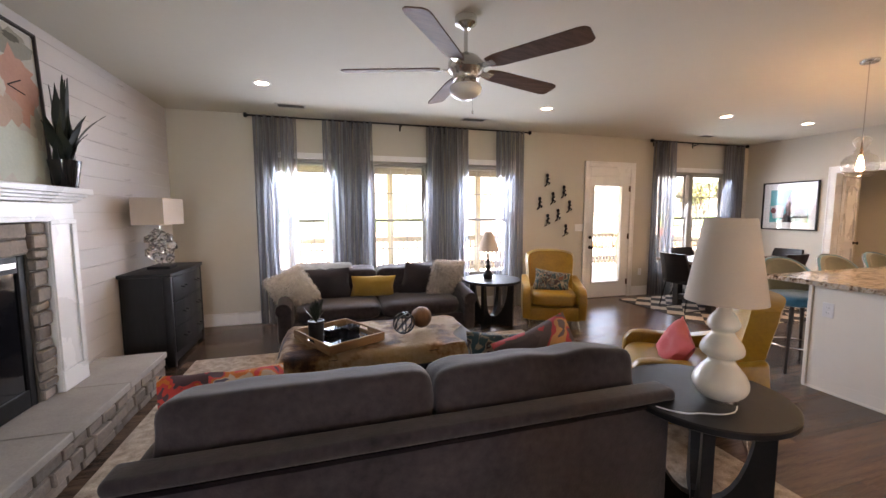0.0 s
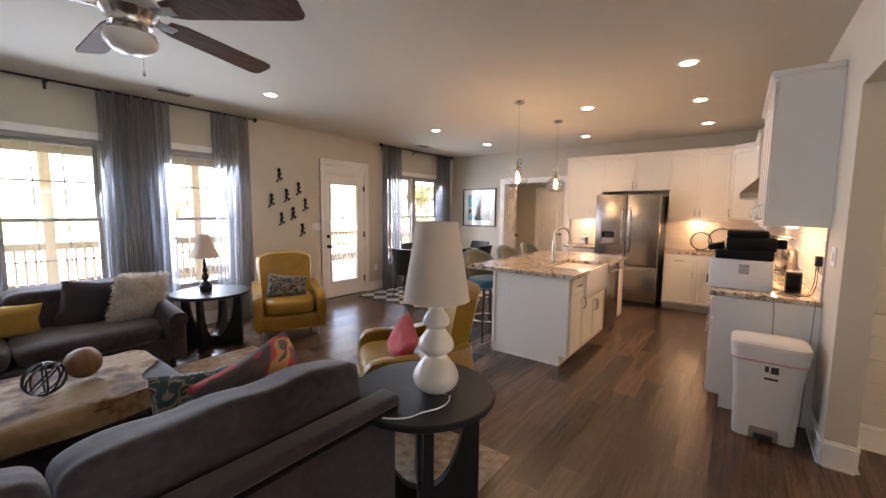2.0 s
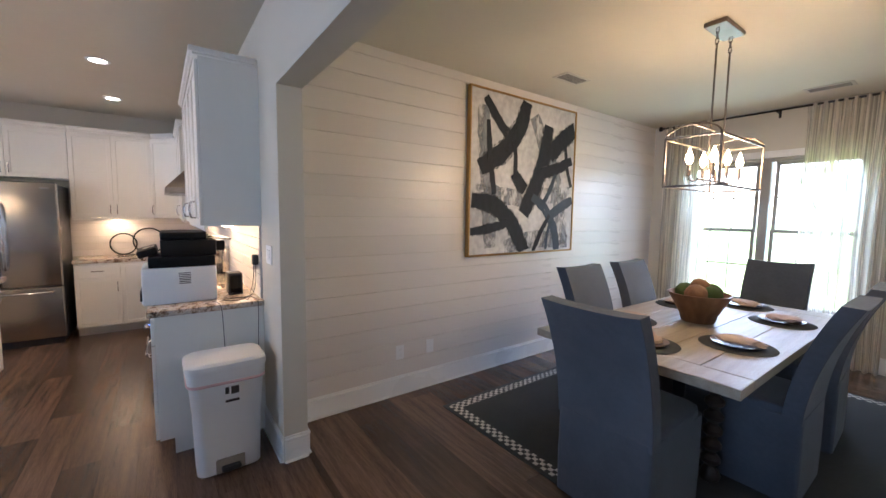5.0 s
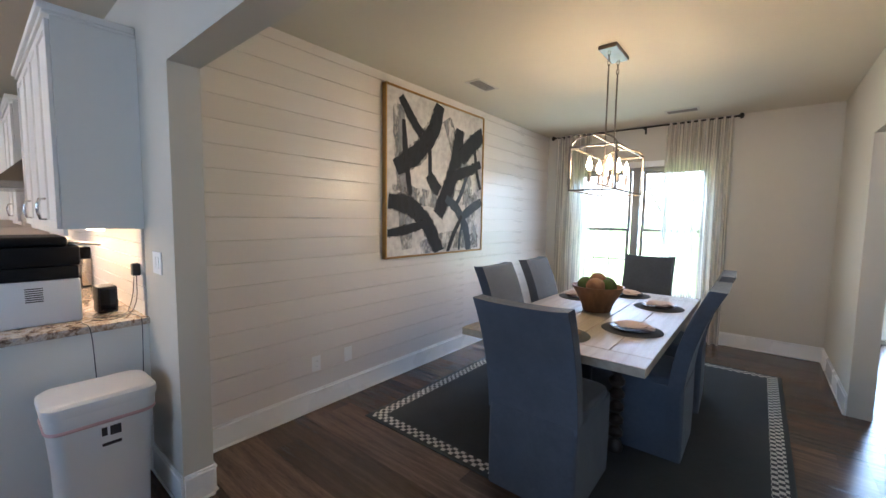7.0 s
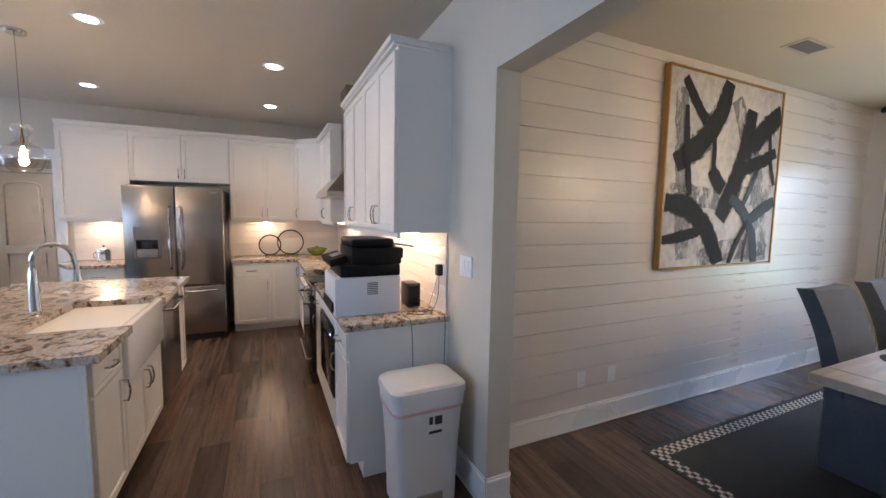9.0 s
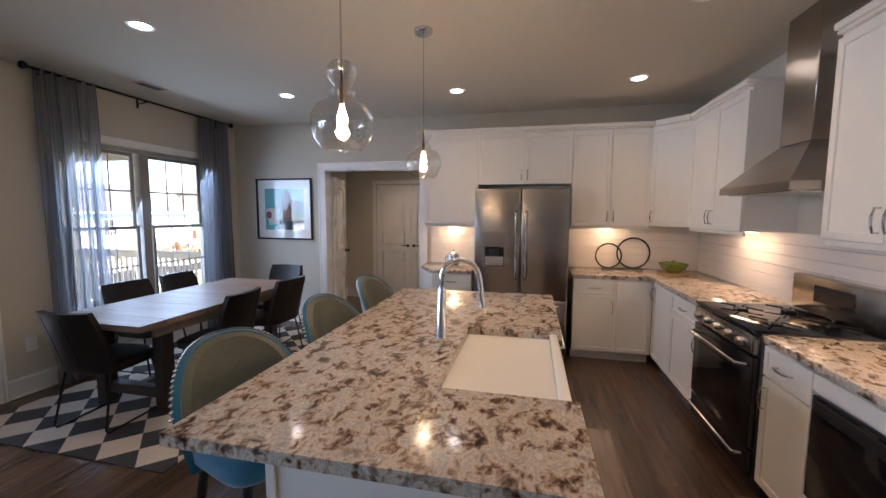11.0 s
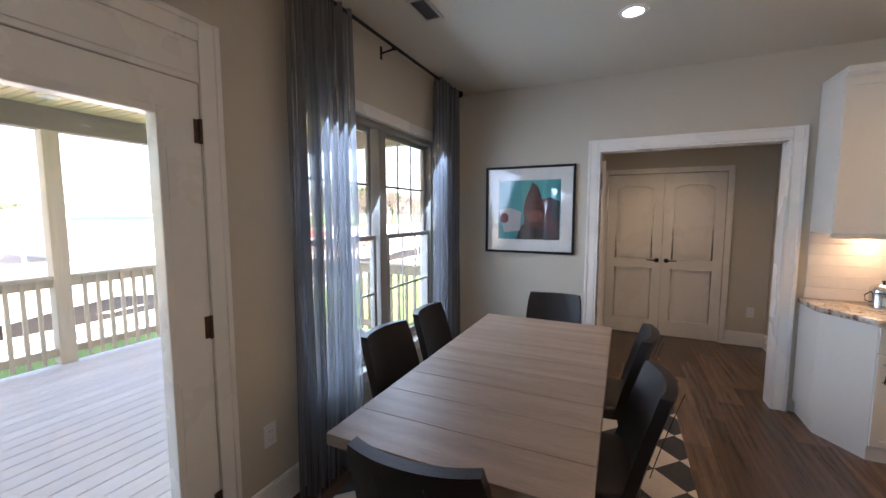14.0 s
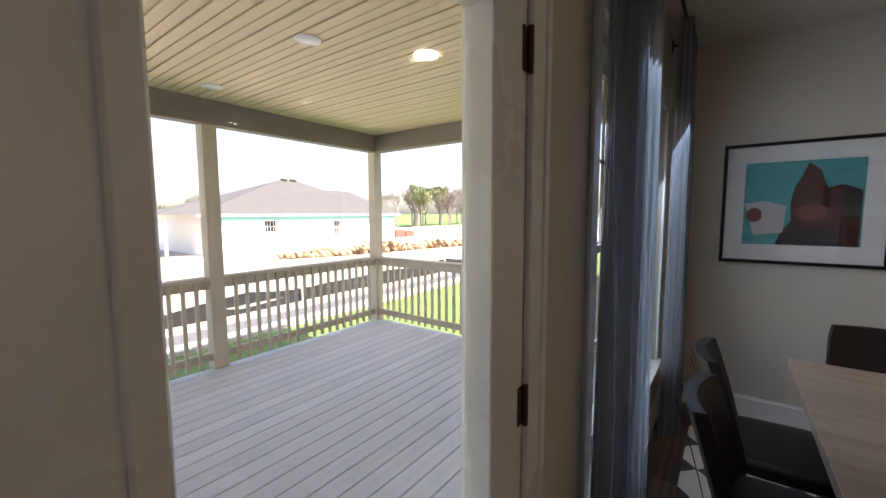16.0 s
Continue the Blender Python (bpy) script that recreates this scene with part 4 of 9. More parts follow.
def front(cab, m, x0, x1, z0, z1, kind, name="door", hinge=0):
    """A shaker front in the local xz plane facing -y, placed by m under cab."""
    d = B()
    t, sw = 0.02, 0.055 if kind == "door" else 0.035
    x0, x1, z0, z1 = x0 + 0.002, x1 - 0.002, z0 + 0.002, z1 - 0.002
    box(d, (x0, -t, z0), (x1, -0.0005, z1), 0.0025)
    if kind != "plain":
        d.normal_update()
        f = max((f for f in d.faces if f.normal.y < -0.9), key=lambda f: f.calc_area())
        bmesh.ops.inset_region(d, faces=[f], thickness=sw, depth=0.0)
        bmesh.ops.inset_region(d, faces=[f], thickness=0.003, depth=-0.009)
    bmesh.ops.transform(d, matrix=m, verts=d.verts[:])
    dr = part(name, d, cab_white, cab)
    r = m.to_3x3()
    xx, oo = r @ Vector((1, 0, 0)), r @ Vector((0, -1, 0))
    if name == "drawer":
        pull(dr, m @ Vector(((x0 + x1) / 2, -t, (z0 + z1) / 2)), xx, oo)
    elif hinge:
        hx = x1 - 0.03 if hinge < 0 else x0 + 0.03
        hz = z0 + 0.10 if z0 > 1.2 else z1 - 0.11
        pull(dr, m @ Vector((hx, -t, hz)), Vector((0, 0, 1)), oo)
    return dr


def base_unit(label, m, w, d, fronts, h=0.872, toe=0.10, group="base cabinets"):
    """A base cabinet: local x along its front, front at y=0, body towards +y. fronts: (x0, x1, z0, z1, kind, name, hinge)."""
    c = thing("base_cabinet", label, "cabinet", group)
    b = B()
    box(b, (0.001, 0.0, toe), (w - 0.001, d, h), 0.001, m=m)
    box(b, (0.001, 0.075, 0.0), (w - 0.001, d, toe), m=m)
    part("body", b, cab_white, c)
    for f in fronts:
        front(c, m, *f)
    return c


def wall_unit(label, m, w, d, z0, z1, doors, crown=True):
    c = thing("wall_cabinet", label, "cabinet", "wall cabinets")
    part("body", box(B(), (0.001, 0, z0), (w - 0.001, d, z1), 0.001, m=m), cab_white, c)
    for i in range(doors):
        a, b = w * i / doors, w * (i + 1) / doors
        front(c, m, a, b, z0, z1 - 0.02, "door", "door", (-1 if i == 0 else 1) if doors > 1 else -1)
    if z0 < 1.6:
        part("light_rail", box(B(), (0.001, 0.002, z0 - 0.032), (w - 0.001, 0.02, z0 - 0.0005), 0.003, m=m), cab_white, c)
    if crown:
        k = B()
        box(k, (-0.0, -0.028, z1), (w, d, z1 + 0.018), 0.004, m=m)
        box(k, (-0.0, -0.045, z1 + 0.018), (w, d, z1 + 0.055), 0.008, 2, m=m)
        part("crown", k, cab_white, c)
    return c


def along_x(x, y):  # front faces +y, local x runs to -x
    return Matrix(((-1, 0, 0, x), (0, -1, 0, y), (0, 0, 1, 0), (0, 0, 0, 1)))


def along_y(x, y):  # front faces -x, local x runs to -y
    return Matrix(((0, 1, 0, x), (-1, 0, 0, y), (0, 0, 1, 0), (0, 0, 0, 1)))


FY, D6 = 0.60, 0.5985
UZ0, UZ1 = 1.41, 2.43
base_unit("white end base cabinet with a drawer over a door", along_x(4.86, FY), 0.38, D6, [(0, 0.38, 0.70, 0.86, "drawer", "drawer", 0), (0, 0.38, 0.11, 0.695, "door", "door", 1)])
mw = base_unit("white base cabinet holding a black drawer microwave", along_x(5.50, FY), 0.64, D6, [(0, 0.64, 0.11, 0.30, "plain", "panel", 0), (0, 0.64, 0.78, 0.86, "plain", "panel", 0)])
bm = box(B(), (4.88, FY + 0.0005, 0.31), (5.48, FY + 0.03, 0.77), 0.006, 2)
mo = solo("microwave", bm, black_gloss, "black glass drawer microwave built into the base cabinet", "microwave")
part("control_strip", box(B(), (4.90, FY + 0.0305, 0.70), (5.46, FY + 0.036, 0.755), 0.003), black_plastic, mo)
part("indicator", box(B(), (4.93, FY + 0.0362, 0.72), (4.94, FY + 0.038, 0.73)), emitter("blue indicator", (0.1, 0.2, 1.0), 4), mo, "small lit blue indicator")
base_unit("white base cabinet beside the range", along_x(5.86, FY), 0.36, D6, [(0, 0.36, 0.70, 0.86, "drawer", "drawer", 0), (0, 0.36, 0.11, 0.695, "door", "door", 1)])
base_unit("white base cabinet past the range", along_x(7.74, FY), 1.10, D6, [(0.5, 1.10, 0.70, 0.86, "drawer", "drawer", 0), (0.5, 1.10, 0.11, 0.695, "door", "door", -1), (0, 0.5, 0.11, 0.86, "door", "door", 1)])
base_unit("white base cabinet beside the refrigerator", along_y(7.77, 1.38), 0.76, D6, [(0, 0.42, 0.70, 0.86, "drawer", "drawer", 0), (0, 0.42, 0.11, 0.695, "door", "door", -1), (0.42, 0.76, 0.11, 0.86, "door", "door", 0)])
# clipped end cabinet by the hall opening
ec = thing("base_cabinet", "white base cabinet with an angled end by the hall", "cabinet", "base cabinets")
poly = [(7.77, 2.45), (XE - 0.002, 2.45), (XE - 0.002, 3.08), (8.05, 3.08), (7.77, 2.90)]
b = prism(B(), poly, 0.10, 0.872)
prism(b, [(7.80, 2.45), (XE - 0.002, 2.45), (XE - 0.002, 3.06), (8.06, 3.06), (7.80, 2.89)], 0.0, 0.10)
part("body", b, cab_white, ec, smooth=False)
front(ec, along_y(7.77, 2.90), 0, 0.45, 0.70, 0.86, "drawer", "drawer")
front(ec, along_y(7.77, 2.90), 0, 0.45, 0.11, 0.695, "door", "door", 1)
dv = Vector((7.77 - 8.05, 2.90 - 3.08, 0))
mt = Matrix(((dv.x / dv.length, -dv.y / dv.length * -1 * -1, 0, 8.05), (dv.y / dv.length, dv.x / dv.length, 0, 3.08), (0, 0, 1, 0), (0, 0, 0, 1)))

# wall cabinets, south run, corner, east run
wall_unit("tall white wall cabinet with two shaker doors", along_x(5.22, 0.33), 0.74, 0.3295, UZ0, UZ1, 2)
wall_unit("tall white wall cabinet with two shaker doors", along_x(5.98, 0.33), 0.76, 0.3295, UZ0, UZ1, 2)
wall_unit("white wall cabinet past the range hood", along_x(7.76, 0.33), 0.98, 0.3295, UZ0, UZ1, 2)
cc = thing("wall_cabinet", "white diagonal corner wall cabinet", "cabinet", "wall cabinets")
poly = [(7.762, 0.0005), (XE - 0.001, 0.0005), (XE - 0.001, 0.608), (8.04, 0.608), (7.762, 0.33)]
part("body", prism(B(), poly, UZ0, UZ1), cab_white, cc, smooth=False)
r2 = 1 / math.sqrt(2)
mt = Matrix(((-r2, r2, 0, 8.04), (-r2, -r2, 0, 0.608), (0, 0, 1, 0), (0, 0, 0, 1)))
front(cc, mt, 0.0, 0.393, UZ0, UZ1 - 0.02, "door", "door", 1)
part("crown", prism(B(), [(7.762, 0.0005), (XE - 0.001, 0.0005), (XE - 0.001, 0.606), (7.99, 0.606), (7.762, 0.378)], UZ1, UZ1 + 0.055), cab_white, cc)
wall_unit("white wall cabinet with two shaker doors", along_y(8.04, 1.40), 0.79, 0.329, UZ0, UZ1, 2)
wall_unit("short white wall cabinet over the refrigerator", along_y(8.04, 2.42), 1.02, 0.329, 1.86, UZ1, 2)
wall_unit("white wall cabinet with one shaker door", along_y(8.04, 3.06), 0.64, 0.329, UZ0, UZ1, 1)

# worktops
wt = prism(B(), [(4.45, 0.0005), (5.868, 0.0005), (5.868, 0.635), (4.45, 0.635)], 0.873, 0.911, bev=0.006)
solo("worktop", wt, granite_m, "speckled granite worktop under the printer", "worktop")
wt = prism(B(), [(6.64, 0.0005), (XE - 0.013, 0.0005), (XE - 0.013, 1.39), (7.735, 1.39), (7.735, 0.635), (6.64, 0.635)], 0.873, 0.911, bev=0.005)
solo("worktop", wt, granite_m, "speckled granite corner worktop", "worktop")
wt = prism(B(), [(7.73, 2.44), (XE - 0.013, 2.44), (XE - 0.013, 3.10), (8.03, 3.10), (7.73, 2.92)], 0.873, 0.911, bev=0.005)
solo("worktop", wt, granite_m, "small speckled granite worktop with an angled end", "worktop")

# under-cabinet lights
for (x, y, w, d) in ((4.85, 0.17, 0.5, 0.04), (5.5, 0.17, 0.5, 0.04), (7.2, 0.17, 0.5, 0.04)):
    lt = solo("strip_light", box(B(), (x - w / 2, y - d / 2, UZ0 - 0.014), (x + w / 2, y + d / 2, UZ0 - 0.0005), 0.003), strip_glow, "lit warm strip light under the cabinet", "light", "strip lights")
    lamp("strip_lamp", "AREA", (x, y, UZ0 - 0.02), 0.36, (1.0, 0.68, 0.36), (x, y - 0.03, 0), rect=(w, d))
for (x, y, w, d) in ((8.2, 1.0, 0.04, 0.5), (8.2, 2.75, 0.04, 0.3)):
    lt = solo("strip_light", box(B(), (x - w / 2, y - d / 2, UZ0 - 0.014), (x + w / 2, y + d / 2, UZ0 - 0.0005), 0.003), strip_glow, "lit warm strip light under the cabinet", "light", "strip lights")
    lamp("strip_lamp", "AREA", (x, y, UZ0 - 0.02), 0.32, (1.0, 0.68, 0.36), (x + 0.03, y, 0), rect=(w, d))

# ---- refrigerator ----
FX, F0, F1, FH = 7.66, 1.45, 2.40, 1.795
fr = thing("refrigerator", "stainless french-door refrigerator with an ice dispenser", "refrigerator")
part("cabinet", box(B(), (FX + 0.01, F0 + 0.006, 0.03), (8.32, F1 - 0.006, FH - 0.025), 0.008, 2), steel_dark, fr, "dark grey side panels")
part("hinge_cover", box(B(), (FX + 0.02, F0 + 0.02, FH - 0.024), (FX + 0.16, F1 - 0.02, FH - 0.002), 0.006), black_plastic, fr)
ym = (F0 + F1) / 2
for n_, a, b in (("left_door", ym + 0.003, F1), ("right_door", F0, ym - 0.003)):
    d = part("fridge_door", box(B(), (FX - 0.06, a, 0.66), (FX + 0.008, b, FH - 0.01), 0.016, 3), steel, fr)
    hy = ym + (0.05 if a > ym else -0.05)
    part("handle", tube(B(), [(FX - 0.06, hy, 0.86), (FX - 0.10, hy, 0.88), (FX - 0.118, hy, 0.98), (FX - 0.124, hy, 1.2), (FX - 0.118, hy, 1.44), (FX - 0.10, hy, 1.54), (FX - 0.06, hy, 1.56)], 0.013, 10), chrome, d, "curved polished handle")
    if a > ym:
        part("dispenser", box(B(), (FX - 0.066, ym + 0.14, 0.98), (FX - 0.0605, ym + 0.39, 1.34), 0.004), steel, d, "water and ice dispenser")
        part("dispenser_well", box(B(), (FX - 0.0675, ym + 0.165, 0.995), (FX - 0.0662, ym + 0.365, 1.19), 0.004), black_gloss, d)
        part("dispenser_tray", box(B(), (FX - 0.0695, ym + 0.17, 1.0), (FX - 0.0677, ym + 0.36, 1.09), 0.002), nickel, d, "pale metal drip tray")
        part("spout", box(B(), (FX - 0.078, ym + 0.22, 1.10), (FX - 0.068, ym + 0.31, 1.17), 0.008, 2), black_plastic, d)
        part("drip_tray", box(B(), (FX - 0.085, ym + 0.18, 0.997), (FX - 0.068, ym + 0.35, 1.02), 0.004), nickel, d)
d = part("freezer_drawer", box(B(), (FX - 0.06, F0, 0.08), (FX + 0.008, F1, 0.652), 0.016, 3), steel, fr)
part("handle", tube(B(), [(FX - 0.06, F0 + 0.08, 0.60), (FX - 0.105, F0 + 0.09, 0.60), (FX - 0.118, F0 + 0.2, 0.60), (FX - 0.118, F1 - 0.2, 0.60), (FX - 0.105, F1 - 0.09, 0.60), (FX - 0.06, F1 - 0.08, 0.60)], 0.012, 10), chrome, d)
part("badge", box(B(), (FX - 0.0612, F0 + 0.06, 1.72), (FX - 0.0602, F0 + 0.13, 1.735)), nickel, fr)
part("toe_grille", box(B(), (FX - 0.02, F0 + 0.02, 0.0), (FX + 0.02, F1 - 0.02, 0.075), 0.004), black_plastic, fr)

# ---- range and hood ----
R0, R1 = 5.875, 6.632
rg = thing("range", "stainless range with a black glass cooktop", "range")
part("body", box(B(), (R0, 0.02, 0.09), (R1, 0.62, 0.895), 0.004), steel_dark, rg)
part("kick", box(B(), (R0 + 0.01, 0.06, 0.0), (R1 - 0.01, 0.57, 0.09)), black_plastic, rg)
part("cooktop", box(B(), (R0 - 0.002, 0.02, 0.896), (R1 + 0.002, 0.655, 0.918), 0.006, 2), black_gloss, rg, "black glass cooktop")
part("control_panel", box(B(), (R0 + 0.01, 0.621, 0.79), (R1 - 0.01, 0.665, 0.893), 0.01, 2), steel, rg)
part("backguard", box(B(), (R0 + 0.005, 0.021, 0.919), (R1 - 0.005, 0.085, 1.15), 0.012, 2), steel, rg, "raised control panel at the back")
part("display", box(B(), (R0 + 0.22, 0.0852, 1.0), (R1 - 0.22, 0.088, 1.10)), black_gloss, rg)
for i in range(5):
    x = R0 + 0.10 + i * 0.139
    part("knob", lathe(B(), [(0.024, 0), (0.022, 0.02), (0.016, 0.034), (0.0, 0.035)], n=18, m=Matrix.Translation((x, 0.666, 0.842)) @ Matrix.Rotation(radians(-90), 4, "X"), cap=False), nickel, rg)
od = part("oven_door", box(B(), (R0 + 0.005, 0.621, 0.27), (R1 - 0.005, 0.66, 0.775), 0.008, 2), range_black, rg)
part("oven_window", box(B(), (R0 + 0.10, 0.6605, 0.36), (R1 - 0.10, 0.664, 0.66), 0.003), black_gloss, od)
part("handle", tube(B(), [(R0 + 0.06, 0.66, 0.72), (R0 + 0.07, 0.71, 0.72), (R1 - 0.07, 0.71, 0.72), (R1 - 0.06, 0.66, 0.72)], 0.012, 10), chrome, od)
dr = part("warming_drawer", box(B(), (R0 + 0.005, 0.621, 0.10), (R1 - 0.005, 0.655, 0.26), 0.008, 2), range_black, rg)
part("handle", tube(B(), [(R0 + 0.06, 0.655, 0.21), (R0 + 0.07, 0.695, 0.21), (R1 - 0.07, 0.695, 0.21), (R1 - 0.06, 0.655, 0.21)], 0.010, 10), chrome, dr)
for i in range(4):
    cx, cy = R0 + 0.2 + (i % 2) * 0.36, 0.2 + (i // 2) * 0.27
    g = B()
    for k in range(4):
        a = radians(45 + 90 * k)
        cyl(g, (cx + 0.03 * math.cos(a), cy + 0.03 * math.sin(a), 0.935), (cx + 0.14 * math.cos(a), cy + 0.11 * math.sin(a), 0.935), 0.006, 6)
    lathe(g, [(0.04, 0.918), (0.042, 0.928), (0.0, 0.93)], c=(cx, cy, 0), n=16, cap=False)
    part("burner", g, black_metal, rg)
hd = thing("range_hood", "stainless chimney range hood over the range", "range hood")
hx0, hx1 = 5.99, 6.77
t = bmesh.new()
lo = [t.verts.new(p) for p in ((hx0, 0.013, 1.67), (hx1, 0.013, 1.67), (hx1, 0.50, 1.67), (hx0, 0.50, 1.67))]
mi = [t.verts.new(p) for p in ((hx0, 0.013, 1.715), (hx1, 0.013, 1.715), (hx1, 0.50, 1.715), (hx0, 0.50, 1.715))]
cx = (hx0 + hx1) / 2
hi = [t.verts.new(p) for p in ((cx - 0.15, 0.013, 1.96), (cx + 0.15, 0.013, 1.96), (cx + 0.15, 0.28, 1.96), (cx - 0.15, 0.28, 1.96))]
for p, q in ((lo, mi), (mi, hi)):
    for i in range(4):
        t.faces.new((p[i], p[(i + 1) % 4], q[(i + 1) % 4], q[i]))
t.faces.new(lo[::-1]), t.faces.new(hi)
part("canopy", t, steel, hd, smooth=False)
part("chimney", box(B(), (cx - 0.148, 0.014, 1.9605), (cx + 0.148, 0.278, H - 0.001), 0.004), steel, hd)
part("filter", box(B(), (hx0 + 0.05, 0.06, 1.662), (hx1 - 0.05, 0.46, 1.6695)), nickel, hd)

# ---- island ----
IX0, IX1, IY0, IY1 = 4.47, 6.56, 1.72, 2.53
isl = thing("island", "white kitchen island with a farmhouse sink front", "island")
b = B()
box(b, (IX0, IY0, 0.10), (IX1, IY1, 0.872), 0.002)
box(b, (IX0 + 0.001, IY0 + 0.075, 0.0), (IX1 - 0.001, IY1 - 0.001, 0.10))
part("body", b, cab_white, isl)
k = B()
box(k, (IX0 - 0.008, IY0 + 0.075, 0.0), (IX0 - 0.0005, IY1 + 0.008, 0.018), 0.002)
box(k, (IX0 - 0.012, IY0 - 0.004, 0.10), (IX0 - 0.0005, IY0 + 0.02, 0.872), 0.002)
box(k, (IX0 - 0.012, IY1 - 0.02, 0.019), (IX0 - 0.0005, IY1 + 0.008, 0.872), 0.002)
part("end_trim", k, cab_white, isl)
def along_s(x, y):  # front faces -y, local x runs to +x
    return Matrix(((1, 0, 0, x), (0, 1, 0, y), (0, 0, 1, 0), (0, 0, 0, 1)))
SX0, SX1 = 4.87, 5.64
front(isl, along_s(IX0, IY0), 0.01, 0.39, 0.70, 0.865, "drawer", "drawer")
front(isl, along_s(IX0, IY0), 0.01, 0.39, 0.11, 0.695, "door", "door", -1)
front(isl, along_s(SX0, IY0), 0.0, 0.385, 0.11, 0.60, "door", "door", -1)
front(isl, along_s(SX0, IY0), 0.385, 0.77, 0.11, 0.60, "door", "door", 1)
front(isl, along_s(6.27, IY0), 0.0, 0.28, 0.11, 0.865, "door", "door", -1)
dw = thing("dishwasher", "stainless dishwasher built into the island", "dishwasher")
part("door", box(B(), (5.66, IY0 - 0.032, 0.11), (6.26, IY0 - 0.0008, 0.86), 0.008, 2), steel, dw)
part("handle", tube(B(), [(5.72, IY0 - 0.032, 0.80), (5.73, IY0 - 0.085, 0.80), (6.19, IY0 - 0.085, 0.80), (6.20, IY0 - 0.032, 0.80)], 0.011, 10), chrome, dw)
part("control_edge", box(B(), (5.66, IY0 - 0.03, 0.8605), (6.26, IY0 - 0.001, 0.871), 0.002), black_plastic, dw)
# farmhouse sink: a thick-walled basin, apron proud of the island
sk = B()
sz0, sz1, sy0, sy1 = 0.61, 0.905, IY0 - 0.045, 2.16
box(sk, (SX0, sy0, sz0), (SX1, sy0 + 0.045, sz1), 0.012, 3)
box(sk, (SX0, sy1 - 0.03, sz0), (SX1, sy1, sz1 - 0.034), 0.006)
box(sk, (SX0, sy0 + 0.045, sz0), (SX0 + 0.03, sy1 - 0.03, sz1 - 0.034), 0.006)
box(sk, (SX1 - 0.03, sy0 + 0.045, sz0), (SX1, sy1 - 0.03, sz1 - 0.034), 0.006)
box(sk, (SX0 + 0.03, sy0 + 0.045, sz0), (SX1 - 0.03, sy1 - 0.03, sz0 + 0.03), 0.004)
sink = solo("sink", sk, porcelain, "white fireclay farmhouse sink set in the island", "sink")
part("drain", lathe(B(), [(0.045, 0.641), (0.045, 0.645), (0.03, 0.645), (0.0, 0.642)], c=(5.25, 1.95, 0), n=20, cap=False), chrome, sink)
# granite top with the sink cut out
CX0, CX1, CY0, CY1 = 4.41, 6.62, 1.655, 2.84
ct = B()
for q in ((CX0, CY0, SX0 + 0.004, CY1), (SX1 - 0.004, CY0, CX1, CY1), (SX0 + 0.004, sy1 - 0.015, SX1 - 0.004, CY1)):
    box(ct, (q[0], q[1], 0.873), (q[2], q[3], 0.912))
bmesh.ops.remove_doubles(ct, verts=ct.verts[:], dist=1e-4)
top = solo("worktop", ct, granite_m, "speckled granite island worktop with a sink cutout", "worktop", smooth=False)
# faucet
fc = thing("faucet", "chrome gooseneck kitchen faucet beside the sink", "faucet", at=(5.43, 2.255, 0.912))
part("base", lathe(B(), [(0.031, 0), (0.031, 0.004), (0.027, 0.009), (0.021, 0.235), (0.0145, 0.26), (0.0, 0.26)], n=10, cap=False), chrome, fc)
pts = [(0, 0, 0.15), (0, 0, 0.30)] + [(0.0, -0.095 + 0.095 * math.cos(radians(a)), 0.30 + 0.095 * math.sin(radians(a))) for a in range(15, 166, 15)] + [(0, -0.196, 0.27), (0.0, -0.20, 0.235)]
part("neck", tube(B(), pts, 0.0135, 12), chrome, fc)
part("spray_head", cyl(B(), (0, -0.199, 0.24), (0, -0.206, 0.165), 0.015, 14, 0.019), chrome, fc)
part("lever", tube(B(), [(0.02, 0, 0.075), (0.05, 0, 0.085), (0.09, 0, 0.11)], 0.007, 8), chrome, fc)


def plate(x, y, z, n, w=0.075, h=0.118, kind="outlet", group="", label="white wall outlet"):
    """A wall plate at (x, y, z) whose front looks along n."""
    n = Vector(n)
    m = Matrix.Translation((x, y, z)) @ n.to_track_quat("Z", "Y").to_matrix().to_4x4()
    p = thing("wall_" + kind, label, kind)
    # local y is up for upright plates
    part("plate", box(B(), (-w / 2, -h / 2, 0.0003), (w / 2, h / 2, 0.006), 0.002, m=m), white_plastic, p)
    k = max(1, round(w / 0.075))
    for i in range(k):
        cx = (i - (k - 1) / 2) * 0.046
        if kind == "outlet":
            for s2 in (-1, 1):
                q = part("socket", box(B(), (cx - 0.016, s2 * 0.022 - 0.013, 0.0061), (cx + 0.016, s2 * 0.022 + 0.013, 0.008), 0.002, m=m), white_plastic, p)
                part("slots", box(box(B(), (cx - 0.008, s2 * 0.022 - 0.005, 0.0081), (cx - 0.006, s2 * 0.022 + 0.005, 0.0084), m=m), (cx + 0.006, s2 * 0.022 - 0.005, 0.0081), (cx + 0.008, s2 * 0.022 + 0.005, 0.0084), m=m), black_plastic, q)
        else:
            part("rocker", box(B(), (cx - 0.015, -0.032, 0.0061), (cx + 0.015, 0.032, 0.009), 0.002, m=m), white_plastic, p)
    return p


